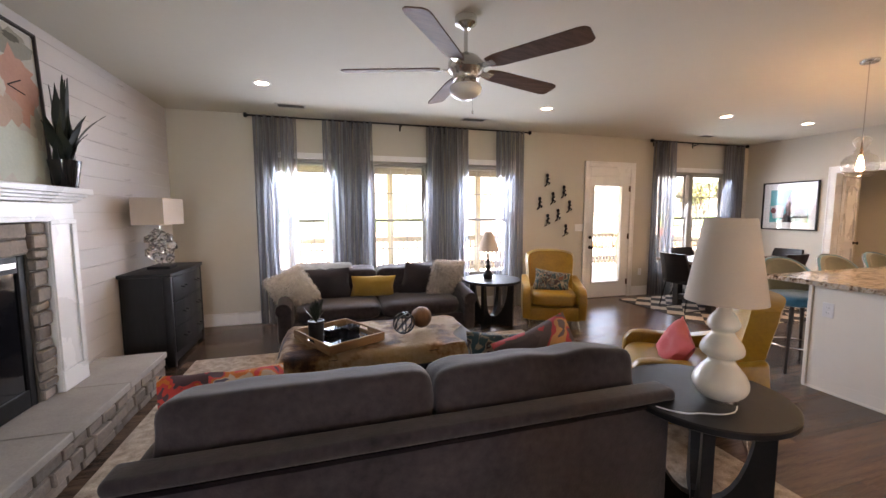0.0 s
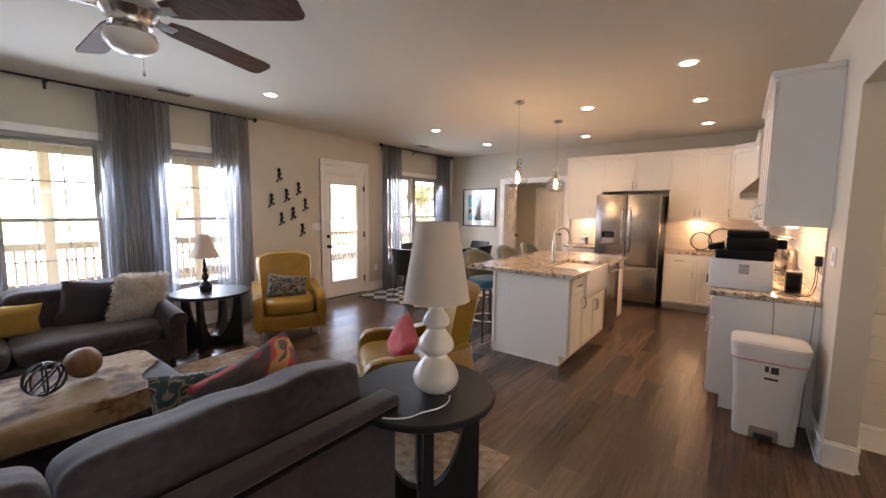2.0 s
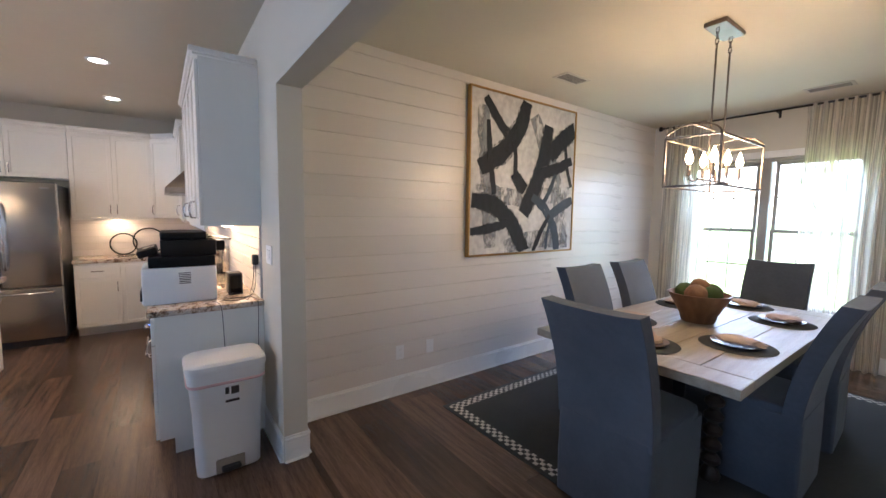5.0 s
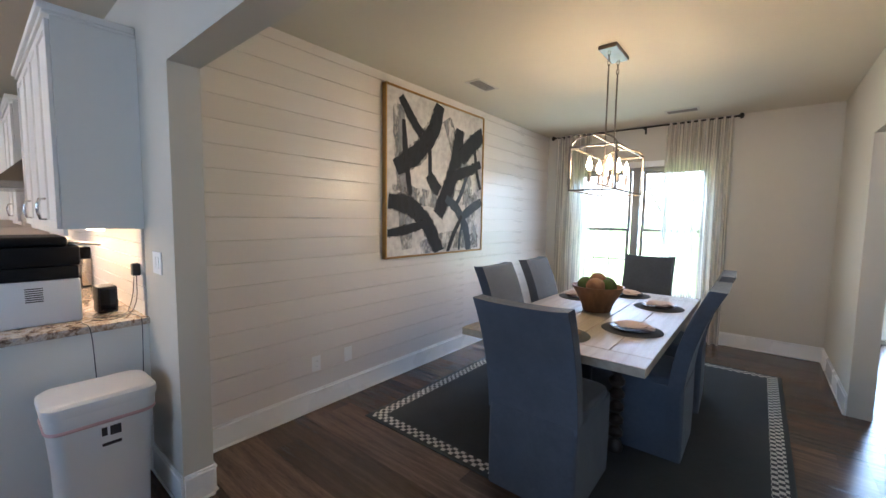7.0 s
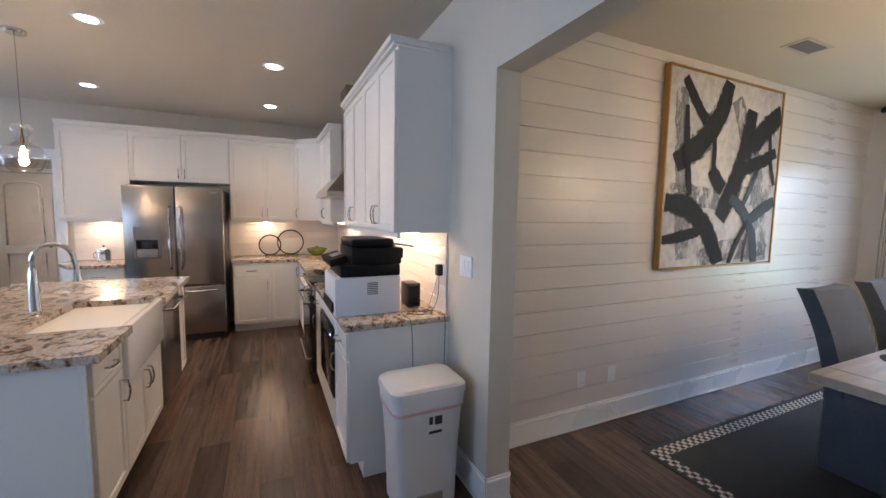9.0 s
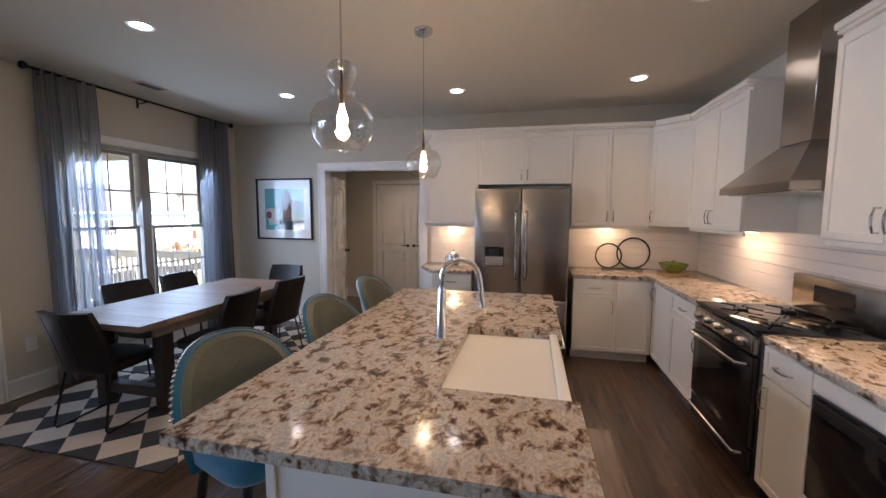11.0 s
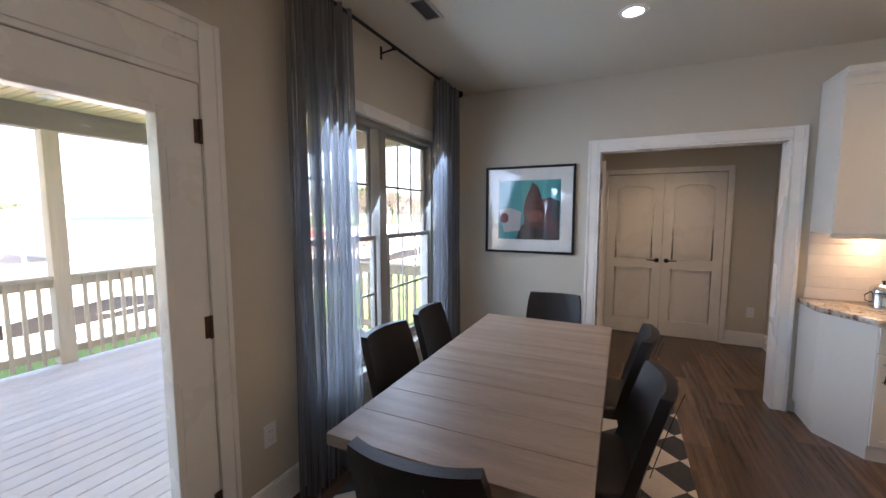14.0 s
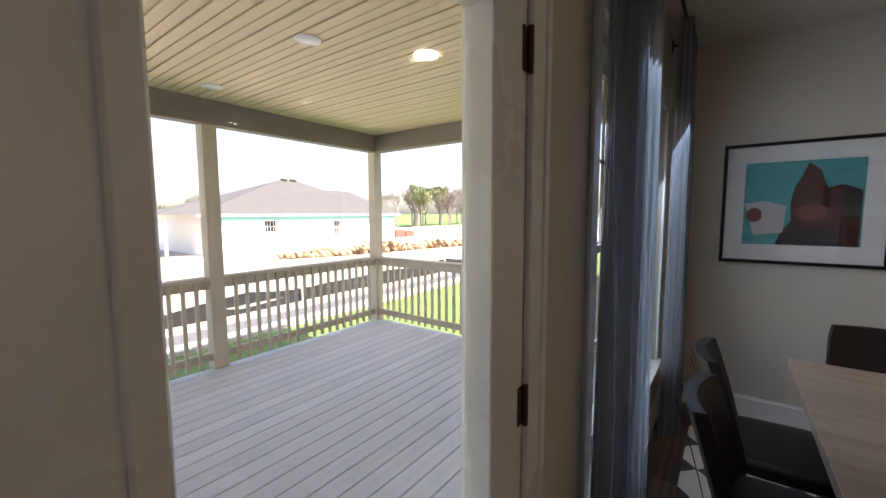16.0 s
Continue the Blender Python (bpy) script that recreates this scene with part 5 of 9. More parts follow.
plate(IX0 - 0.0005, 2.40, 0.68, (-1, 0, 0), label="white outlet on the island end")
plate(XS - 0.0125, -1.018, 0.36, (-1, 0, 0), label="white outlet on the shiplap wall")
plate(XS - 0.0125, -1.317, 0.36, (-1, 0, 0), kind="switch", label="white blank plate on the shiplap wall")
plate(4.262, 0.0005, 1.235, (0, 1, 0), w=0.14, kind="switch", label="white double switch beside the backsplash")
plate(5.92, YN - 0.0005, 0.42, (0, -1, 0), label="white outlet below the curtain")
plate(4.63, YN - 0.0005, 1.22, (0, -1, 0), w=0.165, kind="switch", label="white triple switch beside the porch door")
plate(10.0995, 2.95, 0.40, (-1, 0, 0), label="white outlet in the hall")

# ---- pendants ----
pe = thing("pendant_light", "blown clear glass pendant with a lit filament bulb", "pendant light", "pendants over the island", at=(4.985, 2.55, H))
part("canopy", lathe(B(), [(0.0, -0.028), (0.055, -0.026), (0.062, -0.016), (0.063, -0.0005)], cap=False), nickel, pe)
part("cord", cyl(B(), (0, 0, -0.66), (0, 0, -0.026), 0.0035, 8), nickel, pe)
part("socket", lathe(B(), [(0.0, -0.79), (0.010, -0.788), (0.011, -0.735), (0.006, -0.715), (0.004, -0.66), (0.0, -0.655)], cap=False), bronze, pe)
gp = [(0.012, -0.628), (0.040, -0.636), (0.058, -0.660), (0.058, -0.680), (0.044, -0.704), (0.028, -0.722), (0.036, -0.735), (0.052, -0.745), (0.046, -0.765), (0.062, -0.778), (0.098, -0.798), (0.118, -0.835), (0.121, -0.875), (0.108, -0.92), (0.085, -0.955), (0.068, -0.968)]
part("shade", lathe(B(), gp, n=32, cap=False), bulb_glass, pe, "two-bubble clear glass shade").visible_shadow = False
part("bulb", lathe(B(), [(0.008, -0.79), (0.010, -0.805), (0.017, -0.825), (0.021, -0.845), (0.019, -0.862), (0.012, -0.876), (0.0, -0.882)], n=16, cap=False), bulb_glow, pe, "lit filament bulb").visible_shadow = False
copy_thing(pe, pose(6.155, 2.55, H))
for x in (4.985, 6.155):
    lamp("pendant_lamp", "POINT", (x, 2.55, H - 0.83), 0.65, (1.0, 0.74, 0.46), soft=0.03)

# ---- stools ----
st = thing("bar_stool", "teal velvet bar stool with a nailhead-trimmed barrel back", "stool", "stools at the island", at=(4.86, 2.86, 0), rz=-20)
part("seat", cushion(B(), (0, -0.02, 0.66), (0.47, 0.44, 0.11), p=5, n=14), teal_velvet, st)
def back_shape(off, zoff=0.0):
    rows = []
    for i in range(25):
        a = radians(-72 + 144 * i / 24)
        top = 1.02 - 0.22 * (abs(i - 12) / 12) ** 2.4
        row = []
        for j in range(9):
            v = j / 8
            r = 0.262 + off + 0.03 * v
            z = 0.60 + (top + zoff - 0.60) * v
            row.append((r * math.sin(a) * (1.0), r * math.cos(a) * 0.92 - 0.03 + 0.05 * v, z))
        rows.append(row)
    return rows
def shell(outer, inner):
    bm = bmesh.new()
    A = [[bm.verts.new(p) for p in r] for r in outer]
    C = [[bm.verts.new(p) for p in r] for r in inner]
    n, k = len(A), len(A[0])
    for i in range(n - 1):
        for j in range(k - 1):
            bm.faces.new((A[i][j], A[i + 1][j], A[i + 1][j + 1], A[i][j + 1]))
            bm.faces.new((C[i][j], C[i][j + 1], C[i + 1][j + 1], C[i + 1][j]))
        bm.faces.new((A[i][k - 1], A[i + 1][k - 1], C[i + 1][k - 1], C[i][k - 1]))
        bm.faces.new((A[i][0], C[i][0], C[i + 1][0], A[i + 1][0]))
    for i in (0, n - 1):
        for j in range(k - 1):
            bm.faces.new((A[i][j], A[i][j + 1], C[i][j + 1], C[i][j]))
    return bm
part("backrest", shell(back_shape(0.0), back_shape(-0.03)), teal_velvet, st, "curved teal velvet back")
part("inner_back", shell(back_shape(-0.031, -0.006), back_shape(-0.062, -0.02)), sage_leather, st, "sage leather lining")
nl = B()
o = back_shape(-0.006, 0.0)
for i in range(24):
    for f in (0.0, 0.5):
        p = Vector(o[i][8]).lerp(Vector(o[i + 1][8]), f)
        up = (Vector((p.x, p.y, 0.0)).normalized() * 0.75 + Vector((0, 0, 0.65))).normalized()
        lathe(nl, [(0.0095, 0.0), (0.008, 0.0045), (0.004, 0.007), (0.0, 0.0075)], n=10, m=Matrix.Translation(p + Vector((p.x, p.y, 0)).normalized() * 0.004) @ up.to_track_quat("Z", "Y").to_matrix().to_4x4(), cap=False)
part("nailhead_trim", nl, chrome, st, "row of bright nailheads")
for sx in (-1, 1):
    for sy in (-1, 1):
        part("leg", cyl(B(), (sx * 0.16, sy * 0.14 - 0.02, 0.62), (sx * 0.225, sy * 0.20 - 0.02, 0.0), 0.019, 10, 0.012), dark_wood, st)
part("foot_ring", tube(B(), [(0.205 * math.cos(2 * math.pi * i / 28), 0.185 * math.sin(2 * math.pi * i / 28) - 0.02, 0.22) for i in range(28)], 0.009, 8, True), nickel, st)
copy_thing(st, pose(5.66, 2.84, 0, 0, 0, -9))
copy_thing(st, pose(6.45, 2.87, 0, 0, 0, -4))

# ---- things on the worktops ----
pr = thing("printer", "white and black laser printer on the worktop", "printer", at=(4.83, 0.455, 0.912), rz=0)
part("body", box(B(), (-0.20, -0.20, 0.0), (0.20, 0.20, 0.232), 0.012, 2), white_plastic, pr)
v = B()
for i in range(7):
    box(v, (-0.2016, -0.055, 0.125 + i * 0.011), (-0.2002, 0.01, 0.130 + i * 0.011))
part("vent_slots", v, black_plastic, pr)
part("paper_tray", box(B(), (-0.17, 0.2005, 0.025), (0.18, 0.212, 0.085), 0.004), printer_black, pr, "black recessed tray front")
part("upper_body", box(B(), (-0.198, -0.195, 0.2325), (0.195, 0.165, 0.30), 0.008, 2), printer_black, pr)
part("scanner", box(B(), (-0.195, -0.205, 0.3005), (0.19, 0.10, 0.405), 0.012, 2), printer_black, pr)
part("document_feeder", box(B(), (-0.19, -0.16, 0.4055), (0.17, 0.10, 0.455), 0.016, 3), printer_black, pr)
part("feeder_tray", box(B(), (-0.16, -0.20, 0.0), (0.10, 0.0, 0.008), 0.003, m=Matrix.Translation((0, -0.10, 0.43)) @ Matrix.Rotation(radians(9), 4, "X")), printer_black, pr)
part("output_bin", box(B(), (-0.02, -0.275, 0.315), (0.185, -0.2055, 0.385), 0.008, 2), printer_black, pr)
part("control_panel", box(B(), (-0.16, 0.0, 0.0), (0.18, 0.105, 0.045), 0.008, 2, m=Matrix.Translation((0, 0.11, 0.318)) @ Matrix.Rotation(radians(-16), 4, "X")), printer_black, pr)
part("screen", box(B(), (-0.08, 0.02, 0.0), (0.06, 0.085, 0.003), 0.001, m=Matrix.Translation((0, 0.11, 0.364)) @ Matrix.Rotation(radians(-16), 4, "X")), black_gloss, pr)
rt = thing("router", "small black router against the backsplash", "router", at=(4.80, 0.13, 0.912))
part("body", box(B(), (-0.07, -0.045, 0.0), (0.07, 0.045, 0.155), 0.008, 2), black_plastic, rt)
part("front_panel", box(B(), (-0.072, -0.035, 0.012), (-0.0705, 0.035, 0.14), 0.0005), black_gloss, rt)
for k, pts in enumerate((
    [(4.70, 0.10, 0.93), (4.62, 0.16, 0.918), (4.55, 0.12, 0.918), (4.60, 0.05, 0.918), (4.58, 0.025, 1.0), (4.56, 0.03, 1.20)],
    [(4.64, 0.2, 0.918), (4.56, 0.24, 0.918), (4.50, 0.18, 0.918), (4.53, 0.09, 0.918), (4.63, 0.08, 0.918)],
    [(4.73, 0.15, 0.93), (4.70, 0.20, 0.918), (4.62, 0.22, 0.918), (4.57, 0.15, 0.918), (4.62, 0.07, 0.918), (4.68, 0.05, 0.918), (4.66, 0.03, 1.0), (4.565, 0.04, 1.13)],
    [(4.62, 0.26, 0.925), (4.52, 0.28, 0.92), (4.447, 0.26, 0.918), (4.441, 0.25, 0.86), (4.435, 0.24, 0.5), (4.44, 0.22, 0.3), (4.44, 0.2, 0.02)],
    [(4.60, 0.06, 0.918), (4.50, 0.04, 0.917), (4.447, 0.04, 0.917), (4.438, 0.04, 0.85), (4.43, 0.05, 0.5), (4.42, 0.06, 0.01)])):
    fine = []
    for a, b in zip(pts, pts[1:]):
        for s2 in range(4):
            fine.append(Vector(a).lerp(Vector(b), s2 / 4))
    fine.append(Vector(pts[-1]))
    for _ in range(2):
        fine = [fine[0]] + [(fine[i - 1] + fine[i] * 2 + fine[i + 1]) / 4 for i in range(1, len(fine) - 1)] + [fine[-1]]
    solo("cable", tube(B(), fine, 0.0022, 6), black_plastic, "thin dark power cable beside the printer", "cable", "printer cables")
solo("power_adapter", box(B(), (4.54, 0.0125, 1.14), (4.585, 0.05, 1.21), 0.005), black_plastic, "black power adapter plugged into the backsplash", "adapter")
rs = thing("ring_ornament", "two interlocking dark metal ring ornament", "ornament", at=(8.30, 0.80, 0.912))
for r, y, x in ((0.138, 0.15, -0.01), (0.172, -0.12, 0.03)):
    part("ring", tube(B(), [(x, y + r * math.cos(2 * math.pi * i / 40), r + 0.009 + r * math.sin(2 * math.pi * i / 40)) for i in range(40)], 0.009, 8, True), black_metal, rs)
part("stand", box(B(), (-0.03, -0.22, 0.0), (0.05, 0.22, 0.008), 0.003), dark_wood, rs)
fb = thing("fruit_bowl", "green glazed bowl of limes on a board", "bowl", at=(8.02, 0.36, 0.912))
part("board", lathe(B(), [(0.15, 0.0), (0.15, 0.014), (0.0, 0.014)], cap=False), tray_wood, fb)
part("bowl", lathe(B(), [(0.05, 0.0145), (0.06, 0.022), (0.11, 0.06), (0.14, 0.11), (0.134, 0.11), (0.10, 0.062), (0.0, 0.03)], cap=False), material("green glaze", (0.20, 0.24, 0.05), 0.2), fb)
for i in range(7):
    a = i * 2.4
    part("lime", cushion(B(), (0.06 * math.cos(a) * (i > 0), 0.06 * math.sin(a) * (i > 0), 0.10 + 0.02 * (i == 0)), (0.065, 0.055, 0.055), p=2.2, n=8), material("lime peel", (0.16, 0.22, 0.02), 0.5, scale=30), fb)
cn = thing("canister", "polished steel canister with a domed lid and side clasp", "canister", at=(8.14, 2.73, 0.912))
part("jar", lathe(B(), [(0.060, 0.0), (0.066, 0.004), (0.067, 0.10), (0.064, 0.104), (0.0, 0.104)], n=32, cap=False), nickel, cn)
part("lid", lathe(B(), [(0.069, 0.1045), (0.070, 0.118), (0.064, 0.138), (0.046, 0.156), (0.022, 0.165), (0.0, 0.167)], n=32, cap=False), chrome, cn, "domed mirror-bright lid")
part("knob", lathe(B(), [(0.006, 0.166), (0.007, 0.172), (0.013, 0.178), (0.010, 0.186), (0.0, 0.188)], n=16, cap=False), black_plastic, cn)
part("label", box(B(), (-0.0685, -0.03, 0.025), (-0.0655, 0.03, 0.08), 0.001), white_plastic, cn, "plain white label")
part("clasp", tube(B(), [(-0.015, 0.066, 0.04), (-0.012, 0.092, 0.05), (-0.012, 0.096, 0.085), (-0.015, 0.069, 0.112)], 0.004, 8), black_metal, cn)
plate(XE - 0.0125, 2.52, 1.20, (-1, 0, 0), label="white outlet on the backsplash by the refrigerator")
# ---- waste bin ----
tb = thing("waste_bin", "white plastic step bin with a bag label", "waste bin", at=(4.235, 0.27, 0), rz=0)
t = bmesh.new()
def rrect(w, d, r, z, n=5):
    out = []
    for sx, sy, a0 in ((1, 1, 0), (-1, 1, 90), (-1, -1, 180), (1, -1, 270)):
        for i in range(n + 1):
            a = radians(a0 + 90 * i / n)
            out.append((sx * (w / 2 - r) + r * math.cos(a), sy * (d / 2 - r) + r * math.sin(a), z))
    return out
def loft(rings):
    bm = bmesh.new()
    R = [[bm.verts.new(p) for p in r] for r in rings]
    k = len(R[0])
    for p, q in zip(R, R[1:]):
        for i in range(k):
            bm.faces.new((p[i], p[(i + 1) % k], q[(i + 1) % k], q[i]))
    bm.faces.new(R[0][::-1]), bm.faces.new(R[-1])
    return bm
part("body", loft([rrect(0.25, 0.33, 0.05, 0.0), rrect(0.26, 0.345, 0.05, 0.30), rrect(0.285, 0.385, 0.055, 0.565)]), white_plastic, tb)
part("rim", loft([rrect(0.293, 0.393, 0.055, 0.545), rrect(0.30, 0.40, 0.06, 0.565), rrect(0.30, 0.40, 0.06, 0.60)]), white_plastic, tb)
part("lid", loft([rrect(0.305, 0.41, 0.06, 0.601), rrect(0.31, 0.415, 0.06, 0.62), rrect(0.305, 0.41, 0.06, 0.645), rrect(0.28, 0.38, 0.06, 0.658)]), white_plastic, tb)
part("pedal", box(B(), (-0.17, -0.05, 0.02), (-0.128, 0.05, 0.045), 0.006), black_plastic, tb)
# no hollow: a darker block paints the recess's shade
part("pedal_recess_shade", box(B(), (-0.1335, -0.075, 0.0), (-0.118, 0.075, 0.085), 0.006), recess_shade, tb)
lb = part("label", box(B(), (-0.1475, -0.055, 0.42), (-0.1445, 0.025, 0.53), m=Matrix.Rotation(radians(-1.5), 4, "Y")), white_plastic, tb, "white printed paper label")
part("print", box(box(box(B(), (-0.1485, -0.05, 0.475), (-0.1477, -0.01, 0.52), m=Matrix.Rotation(radians(-1.5), 4, "Y")), (-0.1485, -0.05, 0.43), (-0.1477, 0.02, 0.445), m=Matrix.Rotation(radians(-1.5), 4, "Y")), (-0.1485, 0.0, 0.48), (-0.1477, 0.02, 0.52), m=Matrix.Rotation(radians(-1.5), 4, "Y")), grey_cloth, lb)
part("bag_edge", loft([rrect(0.290, 0.392, 0.055, 0.528), rrect(0.300, 0.404, 0.058, 0.536), rrect(0.297, 0.398, 0.055, 0.5445)]), material("pink bag film", (0.75, 0.48, 0.50), 0.4), tb, "pink edge of the bag")

# ---- living room: fireplace ----
HZ, HX, HY0, HY1 = 0.28, -0.78, 1.56, 4.14
fp = thing("fireplace", "white mantel fireplace with ledge-stone surround and raised hearth", "fireplace")
part("hearth_core", box(B(), (XW + 0.0125, HY0 + 0.02, 0.0), (HX - 0.03, HY1 - 0.02, HZ - 0.05)), mortar, fp)
n = 4
for i in range(n):
    a, b = HY0 + (HY1 - HY0) * i / n, HY0 + (HY1 - HY0) * (i + 1) / n
    part("hearth_slab", box(B(), (XW + 0.0125, a + 0.002, HZ - 0.05), (HX + 0.012, b - 0.002, HZ), 0.006), slab_m, fp, "grey cast hearth slab")
FB0, FB1, FT = 2.40, 3.30, 1.22   # firebox
ST0, ST1, STT = 2.26, 3.44, 1.42  # stone band
PX = -1.12
part("surround_core", box(box(box(B(), (XW + 0.0125, ST0 - 0.2, HZ + 0.0005), (PX - 0.055, FB0, 1.52)), (XW + 0.0125, FB1, HZ + 0.0005), (PX - 0.055, ST1 + 0.2, 1.52)), (XW + 0.0125, FB0, FT), (PX - 0.055, FB1, 1.52)), mortar, fp)
for a, b in ((ST0 - 0.27, ST0), (ST1, ST1 + 0.27)):
    pil = part("pilaster", box(B(), (PX - 0.054, a, HZ + 0.0005), (PX, b, 1.54), 0.004), trim_white, fp)
    part("plinth_block", box(B(), (PX + 0.0002, a, HZ + 0.0005), (PX + 0.012, b, HZ + 0.14), 0.004), trim_white, pil)
    for q in ((a, a + 0.05), (b - 0.05, b)):
        part("stile", box(B(), (PX + 0.0002, q[0], HZ + 0.1405), (PX + 0.012, q[1], 1.3995), 0.003), trim_white, pil)
    part("cap_moulding", box(B(), (PX + 0.0002, a, 1.40), (PX + 0.014, b, 1.43), 0.003), trim_white, pil)
part("frieze", box(box(B(), (PX - 0.054, ST0 + 0.001, STT), (PX + 0.004, ST1 - 0.001, 1.54), 0.003), (PX + 0.0045, ST0 + 0.001, STT), (PX + 0.016, ST1 - 0.001, STT + 0.03), 0.004), trim_white, fp)
MY0, MY1 = ST0 - 0.36, ST1 + 0.36
mb = B()
for z0, z1, o in ((1.545, 1.565, 0.02), (1.565, 1.585, 0.04), (1.585, 1.605, 0.06), (1.605, 1.645, 0.085)):
    box(mb, (XW + 0.0125, MY0 + 0.085 - o, z0), (PX + o, MY1 - 0.085 + o, z1), 0.005, 2)
part("mantel_shelf", mb, trim_white, fp, "stepped white mantel shelf")
part("firebox", box(box(box(B(), (XW + 0.0126, FB0, HZ + 0.001), (XW + 0.03, FB1, FT)), (XW + 0.03, FB0, HZ + 0.001), (PX - 0.06, FB0 + 0.02, FT)), (XW + 0.03, FB1 - 0.02, HZ + 0.001), (PX - 0.06, FB1, FT)), black_metal, fp)
fi = B()
for q in ((FB0 + 0.021, FB0 + 0.07, HZ + 0.01, FT - 0.001), (FB1 - 0.07, FB1 - 0.021, HZ + 0.01, FT - 0.001), (FB0 + 0.07, FB1 - 0.07, FT - 0.10, FT - 0.001), (FB0 + 0.07, FB1 - 0.07, HZ + 0.01, HZ + 0.12)):
    box(fi, (PX - 0.075, q[0], q[2]), (PX - 0.05, q[1], q[3]), 0.004)
part("insert_frame", fi, black_metal, fp)
part("fire_glass", box(B(), (PX - 0.069, FB0 + 0.07, HZ + 0.12), (PX - 0.064, FB1 - 0.07, FT - 0.10)), black_gloss, fp, "dark glass front")
part("louvre", box(B(), (PX - 0.049, FB0 + 0.09, FT - 0.07), (PX - 0.044, FB1 - 0.09, FT - 0.035), 0.002), nickel, fp)


def stones(parent, rects, put, seed):
    """Rows of rough stones over rectangles (u0, u1, v0, v1); put maps (u, v, out) to the world."""
    rnd = random.Random(seed)
    for u0, u1, v0, v1 in rects:
        v = v0
        while v < v1 - 0.02:
            h = min(rnd.uniform(0.055, 0.105), v1 - v)
            if v1 - v - h < 0.04:
                h = v1 - v
            u = u0
            while u < u1 - 0.01:
                w = min(rnd.uniform(0.09, 0.24), u1 - u)
                if u1 - u - w < 0.05:
                    w = u1 - u
                bm = box(B(), (u + 0.004, v + 0.004, 0.001), (u + w - 0.004, v + h - 0.004, rnd.uniform(0.025, 0.05)), 0.008)
                for x in bm.verts:
                    k = noise.noise_vector(x.co * 14 + Vector((seed, 0, 0))) * 0.006
                    c = x.co + k
                    x.co = put(c.x, c.y, max(0.0005, c.z))
                part("stone", bm, stone_m, parent)
                u += w
            v += h


stones(fp, [(ST0 + 0.002, FB0 - 0.002, HZ + 0.002, STT - 0.002), (FB1 + 0.002, ST1 - 0.002, HZ + 0.002, STT - 0.002), (FB0 + 0.002, FB1 - 0.002, FT + 0.002, STT - 0.002)],
       lambda u, v, o: Vector((PX - 0.055 + o, u, v)), 5)
stones(fp, [(HY0 + 0.02, HY1 - 0.02, 0.001, HZ - 0.052)], lambda u, v, o: Vector((HX - 0.03 + o, u, v)), 8)
stones(fp, [(XW + 0.02, HX - 0.03, 0.001, HZ - 0.052)], lambda u, v, o: Vector((u, HY1 - 0.02 + o, v)), 11)

# painting and plant on the mantel
pa = thing("painting", "large abstract painting in blush, white and sage, leaning on the mantel", "painting", at=(XW + 0.055, 3.12, 1.646))
part("canvas", box(B(), (-0.018, -0.56, 0.0), (0.0, 0.56, 0.98), m=Matrix.Rotation(radians(-2), 4, "Y")), material("blush abstract paint", (0.66, 0.62, 0.54), 0.7, col2=(0.50, 0.47, 0.40), scale=1.8, bump=0.4, bscale=40), pa)
ptr = Matrix.Rotation(radians(-2), 4, "Y")
def swatch(name, poly, mat, parent, m, order, face_x):
    bm = bmesh.new()
    vs = [bm.verts.new(m @ Vector((face_x + 0.0006 * order, y, z))) for y, z in poly]
    bm.faces.new(vs)
    return part(name, bm, mat, parent, smooth=False)
def blob(cy, cz, ry, rz, seed, n=18, k=0.25):
    return [(cy + ry * math.cos(6.283 * i / n) * (1 + k * noise.noise(Vector((i * 0.8, seed, 0)))), cz + rz * math.sin(6.283 * i / n) * (1 + k * noise.noise(Vector((i * 0.8, seed, 5))))) for i in range(n)]
sw = [((0.34, 0.87), (0.20, 0.09), (0.36, 0.34, 0.27)), ((0.36, 0.60), (0.19, 0.21), (0.66, 0.36, 0.27)), ((0.24, 0.44), (0.14, 0.10), (0.62, 0.44, 0.34)), ((0.30, 0.19), (0.25, 0.17), (0.64, 0.67, 0.57)),
      ((0.14, 0.70), (0.09, 0.12), (0.72, 0.68, 0.60)), ((0.08, 0.42), (0.05, 0.13), (0.17, 0.20, 0.13)), ((-0.2, 0.70), (0.22, 0.2), (0.66, 0.60, 0.52)), ((-0.25, 0.3), (0.22, 0.25), (0.62, 0.38, 0.29)),
      ((0.36, 0.91), (0.07, 0.025), (0.14, 0.13, 0.10)), ((0.50, 0.40), (0.03, 0.12), (0.45, 0.44, 0.38)), ((0.21, 0.58), (0.05, 0.06), (0.70, 0.62, 0.54))]
for i, ((cy, cz), (ry, rz), c) in enumerate(sw):
    swatch("paint_patch", blob(cy, cz, ry, rz, i, 26, 0.55), material("dry paint", c, 0.75, scale=6, bump=0.4, bscale=40), pa, ptr, i + 1, 0.0)
swatch("line", [(0.28, 0.60), (0.40, 0.66), (0.398, 0.668), (0.278, 0.608)], black_metal, pa, ptr, 8, 0.0)
swatch("line", [(0.28, 0.60), (0.42, 0.575), (0.422, 0.583), (0.282, 0.609)], black_metal, pa, ptr, 8, 0.0)
f = B()
for q in ((-0.575, -0.561, -0.012, 0.995), (0.561, 0.575, -0.012, 0.995), (-0.561, 0.561, 0.9805, 0.995), (-0.561, 0.561, -0.012, -0.0005)):
    box(f, (-0.022, q[0], q[2]), (0.016, q[1], q[3]), 0.002, m=Matrix.Translation((0, 0, 0.012)) @ ptr)
